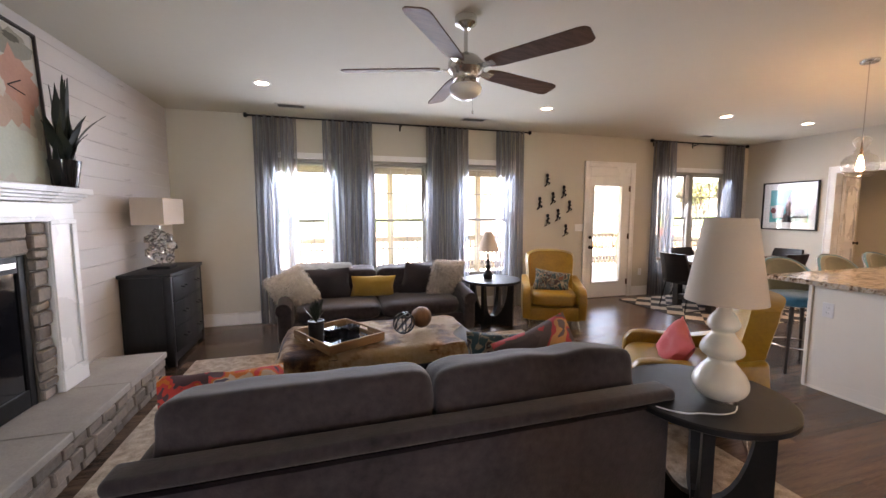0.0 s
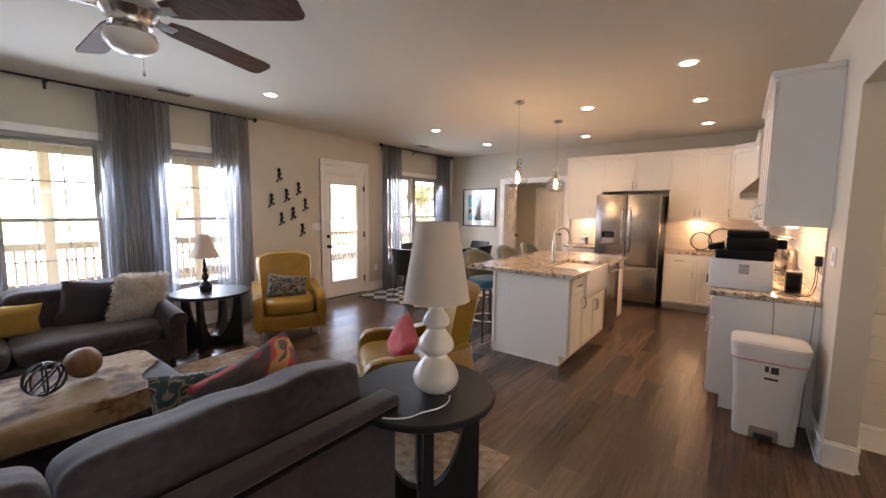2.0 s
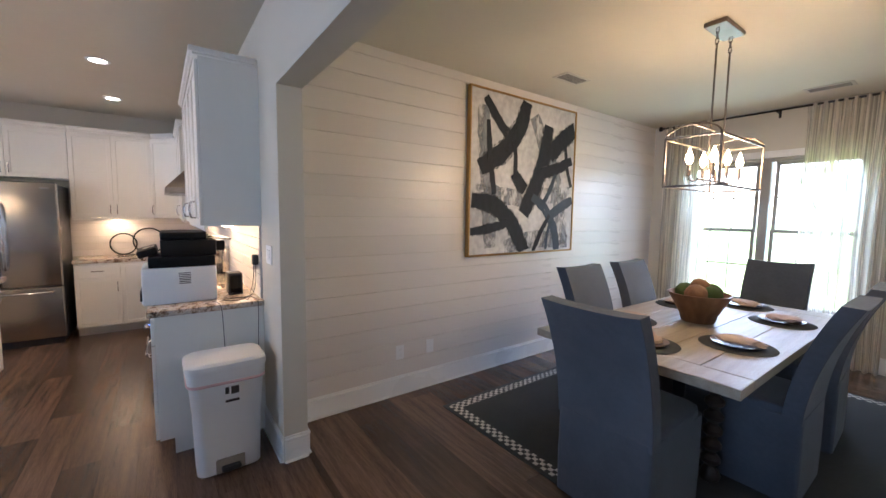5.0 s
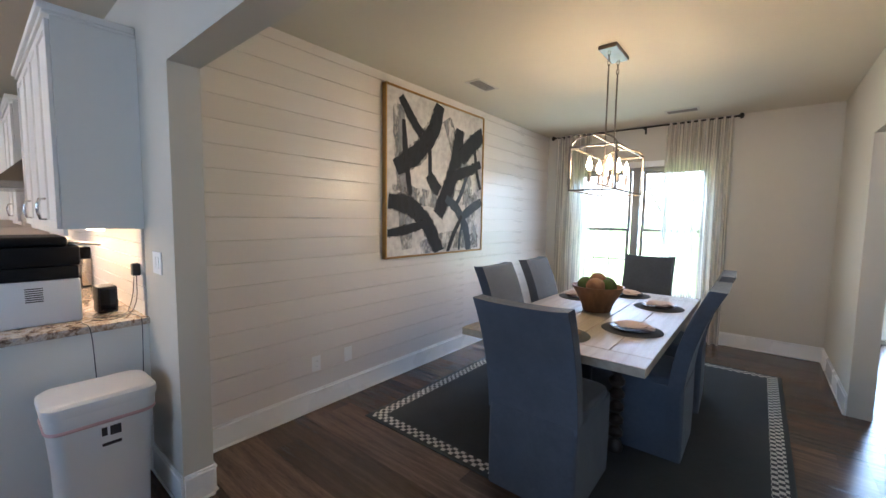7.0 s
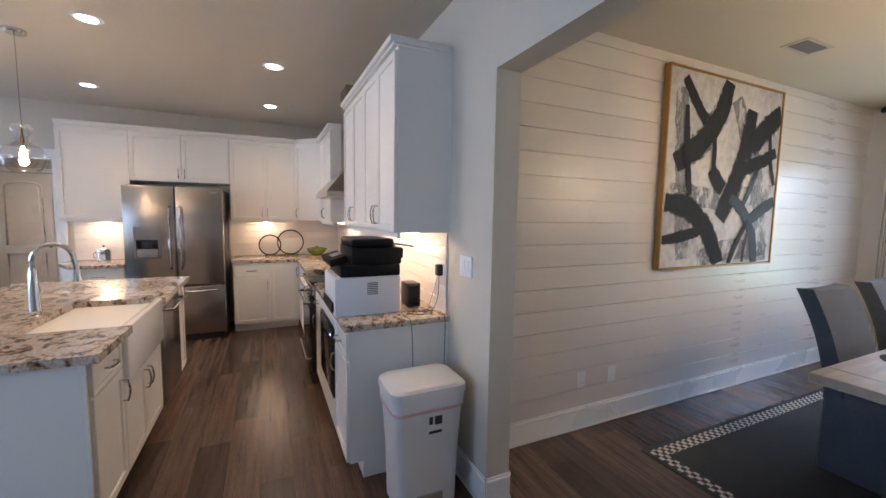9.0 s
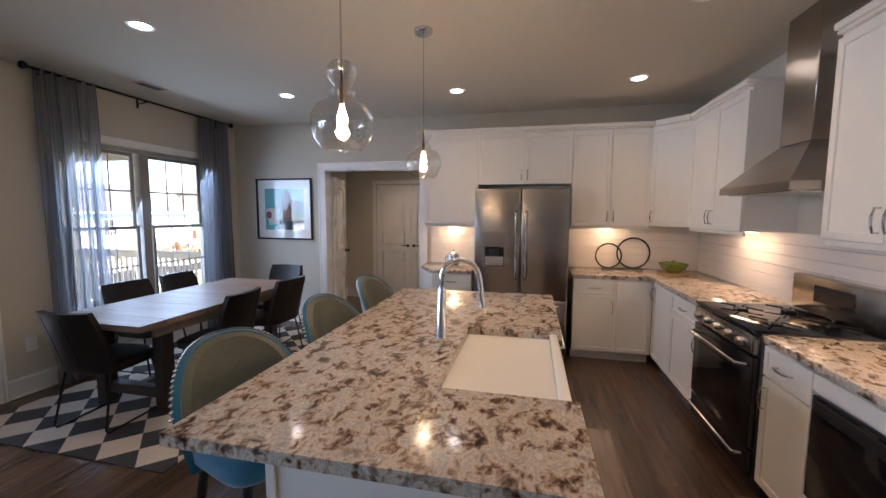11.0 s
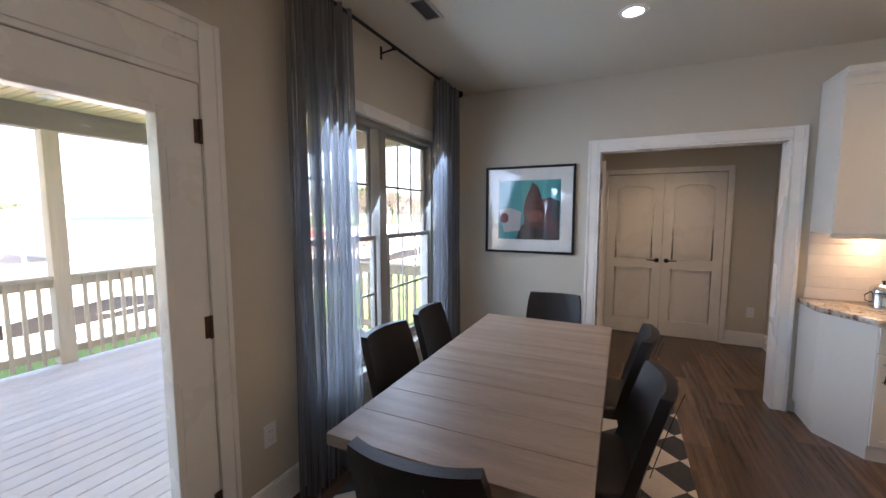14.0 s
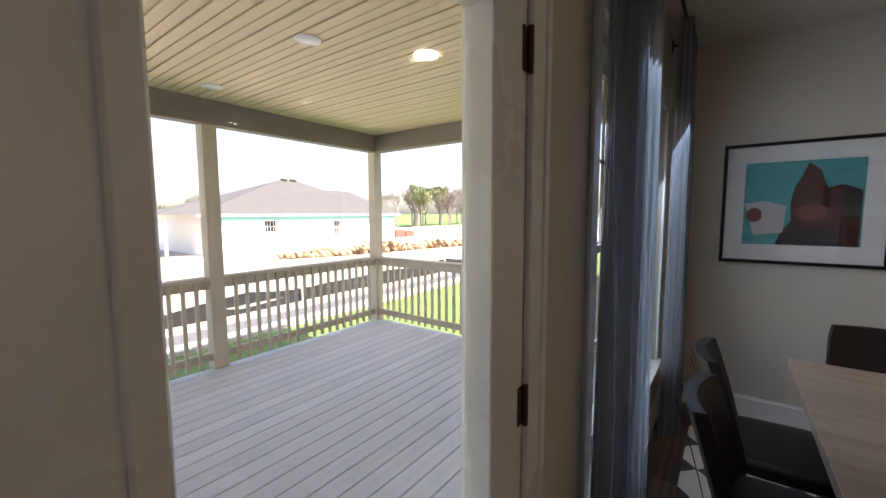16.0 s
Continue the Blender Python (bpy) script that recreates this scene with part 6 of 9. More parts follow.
part("frame", f, dark_wood, pa)
sp = thing("potted_plant", "tall dark spiky plant in a black pot on the mantel", "plant", at=(-1.14, 3.70, 1.646))
part("pot", lathe(B(), [(0.055, 0), (0.062, 0.005), (0.088, 0.17), (0.09, 0.19), (0.08, 0.19), (0.075, 0.17), (0.0, 0.165)], cap=False), black_gloss, sp)
for i in range(17):
    a, ln, ti = i * 2.399, (0.46 + 0.16 * random.random()) if i < 6 else 0.20 + 0.26 * random.random(), random.uniform(0.02, 0.12) if i < 6 else random.uniform(0.25, 0.85)
    bm = bmesh.new()
    segs = []
    for j in range(9):
        v = j / 8
        w = 0.042 * (1 - v ** 2.2) + 0.001
        r = ti * ln * v * (0.35 + 0.8 * v)
        z = 0.165 + ln * v * (1 - 0.22 * ti * v)
        c = Vector((math.cos(a) * (0.02 + r * 0.5), math.sin(a) * (0.02 + r * 0.5), z))
        s2 = Vector((-math.sin(a), math.cos(a), 0)) * w * (1 + 0.3 * math.sin(v * 9 + i))
        o = Vector((math.cos(a), math.sin(a), 0.2)) * 0.004
        segs.append([bm.verts.new(c - s2 + o), bm.verts.new(c), bm.verts.new(c + s2 + o), bm.verts.new(c + o * 1.6)])
    for p, q in zip(segs, segs[1:]):
        for k2 in range(4):
            bm.faces.new((p[k2], p[(k2 + 1) % 4], q[(k2 + 1) % 4], q[k2]))
    part("leaf", bm, plant_dark, sp)

# ---- dresser and its lamp ----
ds = thing("dresser", "black bow-front dresser with three drawers", "dresser", at=(-1.25, 4.5, 0))
DW, DD, DH = 0.92, 0.42, 0.91
b = B()
box(b, (0.0, 0.02, 0.09), (DD - 0.02, DW - 0.02, DH - 0.035), 0.006)
for y in (0.0, DW - 0.05):
    box(b, (DD - 0.07, y, 0.0), (DD - 0.0, y + 0.05, DH - 0.035), 0.01, 2)
    box(b, (0.0, y, 0.0), (0.05, y + 0.05, 0.10), 0.008)
part("body", b, black_wood, ds)
part("top", prism(B(), [(-0.0, -0.02), (DD + 0.01, -0.02), (DD + 0.03, 0.12), (DD + 0.045, DW / 2), (DD + 0.03, DW - 0.12), (DD + 0.01, DW + 0.02), (0.0, DW + 0.02)], DH - 0.034, DH, bev=0.006), black_wood, ds)
for i in range(3):
    z0 = 0.13 + i * 0.247
    d = part("drawer", prism(B(), [(DD - 0.019, 0.055), (DD - 0.0, 0.055), (DD + 0.018, DW * 0.3), (DD + 0.022, DW / 2), (DD + 0.018, DW * 0.7), (DD, DW - 0.055), (DD - 0.019, DW - 0.055)], z0, z0 + 0.237, bev=0.004), black_wood, ds)
    for y in (0.26, DW - 0.26):
        part("handle", tube(B(), [(DD + 0.016, y - 0.05, z0 + 0.13), (DD + 0.045, y - 0.045, z0 + 0.12), (DD + 0.05, y, z0 + 0.112), (DD + 0.045, y + 0.045, z0 + 0.12), (DD + 0.016, y + 0.05, z0 + 0.13)], 0.005, 8), black_metal, d)
a = B()
prism(a, [(0.05, 0.0), (DW - 0.05, 0.0), (DW - 0.05, 0.09), (0.05, 0.09)], DD - 0.03, DD - 0.012, m=Matrix(((0, 0, 1, 0), (1, 0, 0, 0), (0, 1, 0, 0.035), (0, 0, 0, 1))))
part("apron", a, black_wood, ds)
dl = thing("table_lamp", "table lamp with a crystal cluster base and cream box shade", "lamp", at=(-1.04, 4.93, DH))
part("foot", box(B(), (-0.10, -0.10, 0.0005), (0.10, 0.10, 0.03), 0.004), black_wood, dl)
part("stem", cyl(B(), (0, 0, 0.03), (0, 0, 0.46), 0.008), chrome, dl)
rnd = random.Random(3)
for i in range(16):
    t = bmesh.new()
    bmesh.ops.create_icosphere(t, subdivisions=1, radius=rnd.uniform(0.045, 0.07))
    for v in t.verts:
        v.co *= rnd.uniform(0.75, 1.15)
    ang = i * 2.4
    bm = B()
    merge(bm, t, Matrix.Translation((0.075 * math.cos(ang), 0.095 * math.sin(ang), 0.09 + 0.27 * (i + 0.5) / 16)))
    part("crystal", bm, crystal, dl, "rough clear crystal", smooth=False)
sh = B()
_p = [(-0.135, -0.27), (0.135, -0.27), (0.135, 0.27), (-0.135, 0.27)]
_i = [(x * 0.965, y * 0.983) for x, y in _p]
_lo, _hi, _li, _ui = ([sh.verts.new((x, y, z)) for x, y in pts] for pts, z in ((_p, 0.45), (_p, 0.71), (_i, 0.45), (_i, 0.71)))
for k in range(4):
    n = (k + 1) % 4
    sh.faces.new((_lo[k], _lo[n], _hi[n], _hi[k])), sh.faces.new((_li[n], _li[k], _ui[k], _ui[n]))
    sh.faces.new((_hi[k], _hi[n], _ui[n], _ui[k])), sh.faces.new((_lo[n], _lo[k], _li[k], _li[n]))
part("shade", sh, shade_cloth, dl, "cream rectangular linen shade")

# ---- sofas ----


def sofa(at, rz, label, seed, w=2.2):
    """Taupe velvet two-seat sofa: the back's outside at local y=0, the seat towards +y."""
    s = thing("sofa", label, "sofa", "pair of taupe sofas", at=at, rz=rz)
    hw = w / 2
    part("base", box(B(), (-hw + 0.06, 0.04, 0.10), (hw - 0.06, 0.90, 0.30), 0.03, 3), velvet, s)
    part("back_panel", box(B(), (-hw + 0.03, 0.004, 0.08), (hw - 0.03, 0.13, 0.612), 0.012, 2), velvet, s)
    rail = B()
    box(rail, (-hw + 0.005, -0.008, 0.612), (hw - 0.005, 0.115, 0.668), 0.024, 4)
    part("back_rail", rail, velvet, s, "padded top rail of the back")
    # cord whose near-black colour stands in for shade below the rail
    part("welt", tube(B(), [(-hw + 0.03 + (2 * hw - 0.06) * i / 24, -0.004 + 0.002 * math.sin(i * 1.7), 0.609) for i in range(25)], 0.009, 6), velvet_shaded, s, "corded seam under the rail, darkened as if in shade")
    for sx in (-1, 1):
        a = B()
        x0 = sx * (hw - 0.085)
        cushion(a, (x0, 0.50, 0.315), (0.165, 0.86, 0.49), p=7, n=16)
        for v in a.verts:
            v.co.z -= 0.07 * max(0.0, (v.co.y - 0.25) / 0.68) ** 1.6 * max(0.0, (v.co.z - 0.2) / 0.36)
        pts = [(x0 + sx * 0.008, 0.10 + 0.83 * k / 14, 0.535 - 0.07 * max(0.0, (k / 14 - 0.2) / 0.8) ** 1.6) for k in range(15)]
        tube(a, pts, 0.078, 20)
        part("arm", a, velvet, s)
        part("arm_scroll", lathe(B(), [(0.0, 0.0), (0.060, 0.0), (0.070, 0.006), (0.070, 0.012), (0.0, 0.012)], n=24, m=Matrix.Translation((x0 + sx * 0.008, 0.9305, 0.465)) @ Matrix.Rotation(radians(-90), 4, "X"), cap=False), velvet, s)
        c = B()
        cushion(c, (sx * (hw - 0.17) / 2, 0.555, 0.38), ((hw - 0.17) - 0.004, 0.74, 0.19), p=5, n=20, lump=0.04, seed=seed + sx)
        part("seat_cushion", c, velvet, s)
        c = B()
        m = Matrix.Translation((sx * (hw - 0.085) / 2, 0.255, 0.612)) @ Matrix.Rotation(radians(-9), 4, "X")
        cushion(c, (0, 0, 0), ((hw - 0.085) - 0.002, 0.24, 0.40), p=8.0, n=30, lump=0.018, seed=seed + 5 + sx)
        for v in c.verts:
            q = noise.noise(Vector((v.co.x * 5.5, v.co.y * 3, v.co.z * 5 + seed * 7 + sx))) * 0.007
            edge = max(0.0, v.co.z - 0.12) / 0.08
            v.co.z += q + 0.0025 * edge * math.sin(v.co.x * 21 + seed + sx * 2)
            v.co.y += q * 1.2
        bmesh.ops.transform(c, matrix=m, verts=c.verts[:])
        part("back_cushion", c, velvet, s)
    for sx in (-1, 1):
        for y in (0.08, 0.84):
            part("leg", cyl(B(), (sx * (hw - 0.12), y, 0.13), (sx * (hw - 0.11), y, 0.013 if True else 0), 0.028, 10, 0.02), dark_wood, s)
    return s


RUGZ = 0.014
sofa((1.01, 1.66, 0.0), 0, "taupe velvet two-seat sofa with loose back cushions", 1)
sofa((1.16, 5.46, 0.0), 180, "taupe velvet two-seat sofa below the windows", 2)


def fur_tufts(bm, count, seed):
    """Long drooping locks of fur all over a stuffed pillow."""
    rnd = random.Random(seed)
    bm.normal_update()
    faces = bm.faces[:]
    spots = []
    for _ in range(count):
        f = rnd.choice(faces)
        spots.append((f.calc_center_median(), f.normal.copy()))
    for c, n in spots:
        c = c + Vector((rnd.uniform(-1, 1), rnd.uniform(-1, 1), rnd.uniform(-1, 1))) * 0.012
        side = n.cross(Vector((rnd.uniform(-1, 1), rnd.uniform(-1, 1), rnd.uniform(-1, 1))))
        if side.length < 1e-3:
            continue
        side = side.normalized() * rnd.uniform(0.004, 0.008)
        ln = rnd.uniform(0.022, 0.048)
        lean = Vector((rnd.uniform(-1, 1), rnd.uniform(-1, 1), rnd.uniform(-1, 0.4))) * 0.8
        mid = c + (n + lean * 0.5).normalized() * ln * 0.55
        tip = mid + (n * 0.4 + lean + Vector((0, 0, -0.5))).normalized() * ln * 0.55
        a, b = bm.verts.new(c - side), bm.verts.new(c + side)
        e, g, t = bm.verts.new(mid - side * 0.8), bm.verts.new(mid + side * 0.8), bm.verts.new(tip)
        bm.faces.new((a, b, g, e))
        bm.faces.new((e, g, t))


def throw_pillow(at, rot, w, h, d, mat, label, seed=0):
    p = B()
    pillow(p, w, h, d, m=pose(*at, *rot), seed=seed)
    if mat is fur_white:
        fur_tufts(p, 3600, seed)
    return solo("throw_pillow", p, mat, label, "pillow", "throw pillows")


def patchy(name, cols, scale=6):
    m = material(name, cols[0], 0.85, bump=0.4, bscale=260)
    nt = m.node_tree
    tc, vo, rp = nt.nodes.new("ShaderNodeTexCoord"), nt.nodes.new("ShaderNodeTexNoise"), nt.nodes.new("ShaderNodeValToRGB")
    vo.inputs["Scale"].default_value, vo.inputs["Detail"].default_value, vo.inputs["Distortion"].default_value = scale, 2, 1.5
    nt.links.new(tc.outputs["Object"], vo.inputs["Vector"])
    nt.links.new(vo.outputs["Fac"], rp.inputs["Fac"])
    rp.color_ramp.interpolation = "CONSTANT"
    e = rp.color_ramp.elements
    e[0].position, e[0].color = 0.0, (*cols[0], 1)
    e[1].position, e[1].color = 0.36 + 0.3, (*cols[-1], 1)
    for i, c in enumerate(cols[1:-1]):
        q = e.new(0.36 + 0.3 * (i + 1) / (len(cols) - 1))
        q.color = (*c, 1)
    nt.links.new(rp.outputs["Color"], nt.nodes["Principled BSDF"].inputs["Base Color"])
    return m
ikat = patchy("ikat cloth red", [(0.10, 0.05, 0.06), (0.60, 0.05, 0.04), (0.62, 0.16, 0.02), (0.55, 0.40, 0.28), (0.09, 0.07, 0.09)])
floral = patchy("floral cloth", [(0.03, 0.07, 0.08), (0.28, 0.24, 0.18), (0.05, 0.03, 0.03), (0.16, 0.20, 0.19), (0.20, 0.08, 0.05)], 9)
multi = patchy("bright striped cloth", [(0.10, 0.075, 0.08), (0.13, 0.10, 0.10), (0.50, 0.07, 0.08), (0.55, 0.28, 0.12), (0.12, 0.09, 0.10)], 3.5)
# on the far sofa
throw_pillow((0.20, 4.86, 0.635), (-24, 22, 150), 0.48, 0.42, 0.23, fur_white, "shaggy white fur pillow slumped over the sofa arm", 1)
throw_pillow((0.60, 5.02, 0.64), (-18, 3, 172), 0.48, 0.40, 0.17, grey_cloth, "dark grey velvet pillow on the sofa", 2)
throw_pillow((1.10, 4.97, 0.60), (-20, -2, 180), 0.52, 0.28, 0.14, mustard_cloth, "mustard lumbar pillow on the sofa", 3)
throw_pillow((1.68, 5.02, 0.65), (-17, -8, 188), 0.46, 0.42, 0.17, grey_cloth, "dark grey velvet pillow on the sofa", 4)
throw_pillow((2.00, 4.93, 0.67), (-16, -5, 200), 0.44, 0.44, 0.19, fur_white, "ivory fur pillow on the sofa", 5)
tw = bmesh.new()
grid = []
for i in range(27):
    row = []
    for j in range(19):
        u, v = i / 26, j / 18
        y = 5.40 - 0.36 * v
        z = 0.845 + 0.022 * math.sin(v * 3.1) - 0.10 * max(0.0, v - 0.75) - 0.13 * max(0.0, 0.2 - v)
        k = noise.noise(Vector((u * 4, v * 3, 2)))
        row.append(tw.verts.new((0.20 + 0.62 * u + 0.05 * v, y + 0.02 * k, z + 0.018 * noise.noise(Vector((u * 9, v * 5, 7))) + 0.012 * k)))
    grid.append(row)
for i in range(26):
    for j in range(18):
        tw.faces.new((grid[i][j], grid[i + 1][j], grid[i + 1][j + 1], grid[i][j + 1]))
bmesh.ops.solidify(tw, geom=tw.faces[:], thickness=0.022)
solo("throw_blanket", tw, material("pale knit", (0.50, 0.48, 0.44), 0.95, scale=12, bump=0.8, bscale=140), "pale grey knit throw draped over the sofa back", "blanket")
# on the near sofa
throw_pillow((0.16, 2.13, 0.60), (-52, 6, 18), 0.52, 0.46, 0.17, ikat, "red and orange ikat pillow", 6)
throw_pillow((1.74, 2.20, 0.64), (-26, -24, -14), 0.46, 0.40, 0.17, multi, "taupe and coral patterned pillow", 7)
throw_pillow((1.58, 2.34, 0.58), (-34, 0, -18), 0.46, 0.40, 0.15, floral, "sage floral pillow on the sofa", 8)

# ---- ottoman ----
ot = thing("ottoman", "dark velvet storage ottoman", "ottoman", at=(1.0, 3.53, 0))
part("body", box(B(), (-0.76, -0.42, 0.06), (0.76, 0.42, 0.34), 0.03, 3), velvet, ot)
part("cushion_top", cushion(B(), (0, 0, 0.385), (1.56, 0.88, 0.14), p=7, n=24), velvet, ot)
for sx in (-1, 1):
    for sy in (-1, 1):
        part("leg", cyl(B(), (sx * 0.68, sy * 0.35, 0.07), (sx * 0.68, sy * 0.35, RUGZ), 0.025, 10), dark_wood, ot)
hb = bmesh.new()
rows = []
for i in range(41):
    row = []
    for j in range(29):
        u, v = i / 40 * 2 - 1, j / 28 * 2 - 1
        ang = math.atan2(v, u)
        k = 1 + 0.09 * math.sin(3 * ang + 0.7) + 0.06 * math.sin(5 * ang)
        x, y = u * 0.80 * k - 0.14, v * 0.50 * k
        z = 0.462
        ox, oy = max(0, abs(x) - 0.74), max(0, abs(y) - 0.41)
        if ox or oy:
            z -= min(0.24, (ox + oy) * 1.3)
            x = math.copysign(min(abs(x), 0.80), x)
            y = math.copysign(min(abs(y), 0.465), y)
        row.append(hb.verts.new((x, y, z + 0.006 * noise.noise(Vector((u * 5, v * 5, 0))))))
    rows.append(row)
for i in range(40):
    for j in range(28):
        hb.faces.new((rows[i][j], rows[i + 1][j], rows[i + 1][j + 1], rows[i][j + 1]))
bmesh.ops.solidify(hb, geom=hb.faces[:], thickness=0.006)
bmesh.ops.transform(hb, matrix=Matrix.Translation((1.0, 3.53, 0.004)), verts=hb.verts[:])
solo("cowhide", hb, hide, "brown and tan cowhide draped over the ottoman", "hide")
TRAY = pose(0.66, 3.43, 0.478, 0, 0, 29)
tr = thing("tray", "wooden serving tray with handle slots on the ottoman", "tray", at=(0.66, 3.43, 0.478), rz=29)
part("floor", box(B(), (-0.225, -0.265, 0.0), (0.225, 0.265, 0.012), 0.003), tray_wood, tr)
for y0, y1 in ((-0.28, -0.2655), (0.2655, 0.28)):
    part("side", box(B(), (-0.24, y0, 0.0), (0.24, y1, 0.07), 0.004), tray_wood, tr)
for x0, x1 in ((-0.24, -0.2255), (0.2255, 0.24)):
    e = B()
    box(e, (x0, -0.265, 0.0), (x1, 0.265, 0.032), 0.003)
    box(e, (x0, -0.265, 0.032), (x1, -0.06, 0.07), 0.003)
    box(e, (x0, 0.06, 0.032), (x1, 0.265, 0.07), 0.003)
    box(e, (x0, -0.06, 0.056), (x1, 0.06, 0.07), 0.003)
    part("handle_end", e, tray_wood, tr, "end board cut with a handle slot")
part("mirror_base", box(B(), (-0.22, -0.26, 0.0125), (0.22, 0.26, 0.016)), chrome, tr, "mirrored tray floor")
for x, y, w, h in ((0.09, -0.02, 0.06, 0.075), (0.0, 0.10, 0.055, 0.05)):
    bx_ = thing("box", "small black glossy lidded box on the tray", "box", "tray boxes")
    mb_ = TRAY @ pose(x, y, 0.017, 0, 0, 15)
    part("box_body", box(B(), (-w, -w * 0.8, 0.0), (w, w * 0.8, h - 0.018), 0.004, m=mb_), black_gloss, bx_)
    part("lid", box(B(), (-w - 0.003, -w * 0.8 - 0.003, h - 0.0175), (w + 0.003, w * 0.8 + 0.003, h), 0.004, m=mb_), black_gloss, bx_)
tp = thing("potted_plant", "small green plant in a black pot on the tray", "plant", at=(0.49, 3.46, 0.4945))
part("pot", lathe(B(), [(0.055, 0), (0.062, 0.14), (0.056, 0.14), (0.052, 0.13), (0, 0.128)], cap=False), black_wood, tp)
lf = B()
rnd = random.Random(9)
for i in range(44):
    a, ti, ln = rnd.uniform(0, 6.28), rnd.uniform(0.1, 0.8), rnd.uniform(0.11, 0.19)
    d = Vector((math.cos(a) * ti, math.sin(a) * ti, 1)).normalized()
    m = Matrix.Translation(Vector((0, 0, 0.128))) @ d.to_track_quat("X", "Z").to_matrix().to_4x4()
    prism(lf, [(0, -0.006), (ln * 0.5, -0.016), (ln, 0), (ln * 0.5, 0.016), (0, 0.006)], -0.001, 0.001, m=m)
part("leaves", lf, plant_dark, tp, smooth=False)
ws = thing("orb_ornament", "black wire orb ornament on the cowhide", "ornament", "orbs on the ottoman", at=(1.18, 3.42, 0.478 + 0.09))
for k in range(6):
    m = Matrix.Rotation(radians(30 * k), 4, "Z") @ Matrix.Rotation(radians(20 * (k % 3)), 4, "X")
    part("hoop", tube(B(), [m @ Vector((0.088 * math.cos(6.283 * i / 28), 0, 0.088 * math.sin(6.283 * i / 28))) for i in range(28)], 0.005, 6, True), black_metal, ws)
solo("orb_ornament", cushion(B(), (1.36, 3.56, 0.478 + 0.09), (0.18, 0.18, 0.18), p=2, n=16, lump=0.04), bowl_wood, "woven reddish brown orb on the cowhide", "ornament", "orbs on the ottoman")

# ---- mustard armchairs ----


def armchair(at, rz, label):
    """A leather club chair that faces local -y."""
    c = thing("armchair", label, "armchair", "mustard armchairs", at=at, rz=rz)
    part("base", box(B(), (-0.33, -0.36, 0.12), (0.33, 0.32, 0.30), 0.03, 3), mustard, c)
    part("seat_cushion", cushion(B(), (0, -0.06, 0.385), (0.56, 0.66, 0.19), p=5, n=18, lump=0.02), mustard, c)
    rows_o, rows_i = [], []
    for i in range(21):
        u = i / 20 * 2 - 1
        ro, ri = [], []
        for j in range(11):
            v = j / 10
            hgt = 0.95 - 0.05 * abs(u) ** 4
            z = 0.26 + (hgt - 0.26) * v
            hw = 0.315 + 0.045 * max(0.0, v - 0.45) ** 1.2 - 0.03 * max(0, v - 0.9) * 5
            lean = 0.17 * v
            wrap = -0.10 * abs(u) ** 2.2 * (0.5 + 0.5 * v)
            bulge = 0.018 * (1 - u * u)
            ro.append((u * hw, 0.29 + lean + wrap + 0.02, z))
            ri.append((u * (hw - 0.03), 0.29 + lean + wrap - 0.11 - bulge, z - 0.012 * v))
        rows_o.append(ro), rows_i.append(ri)
    bm = shell(rows_o, rows_i)
    bmesh.ops.bevel(bm, geom=[e for e in bm.edges if len(e.link_faces) == 2 and e.calc_face_angle(0) > 0.9], offset=0.022, segments=3, affect="EDGES", profile=0.5)
    part("backrest", bm, mustard, c)
    for sx in (-1, 1):
        a = B()
        prof = [(-0.37, 0.14), (-0.392, 0.36), (-0.385, 0.47), (-0.34, 0.525), (-0.25, 0.54), (-0.08, 0.535), (0.10, 0.545), (0.24, 0.575), (0.33, 0.61), (0.36, 0.30), (0.30, 0.14)]
        m = Matrix(((0, 0, 1, 0), (1, 0, 0, 0), (0, 1, 0, 0), (0, 0, 0, 1)))
        x0, x1 = sorted((sx * 0.285, sx * 0.385))
        prism(a, prof, x0, x1, m=m, bev=0.022)
        part("arm", a, mustard, c)
        for y in (-0.30, 0.26):
            part("leg", cyl(B(), (sx * 0.29, y, 0.13), (sx * 0.31, y * 1.08, 0.0), 0.022, 10, 0.013), nickel, c)
    return c


armchair((3.43, 4.80, 0.0), -26, "mustard leather armchair by the windows")
throw_pillow((3.38, 4.72, 0.58), (-14, 8, -26), 0.46, 0.28, 0.13, floral, "floral lumbar pillow on the armchair", 9)
armchair((2.98, 2.36, 0.0), -128, "mustard leather armchair by the end table")
throw_pillow((2.90, 2.40, 0.53), (-26, 16, -128), 0.40, 0.32, 0.15, red_cloth, "coral red pillow on the armchair", 10)

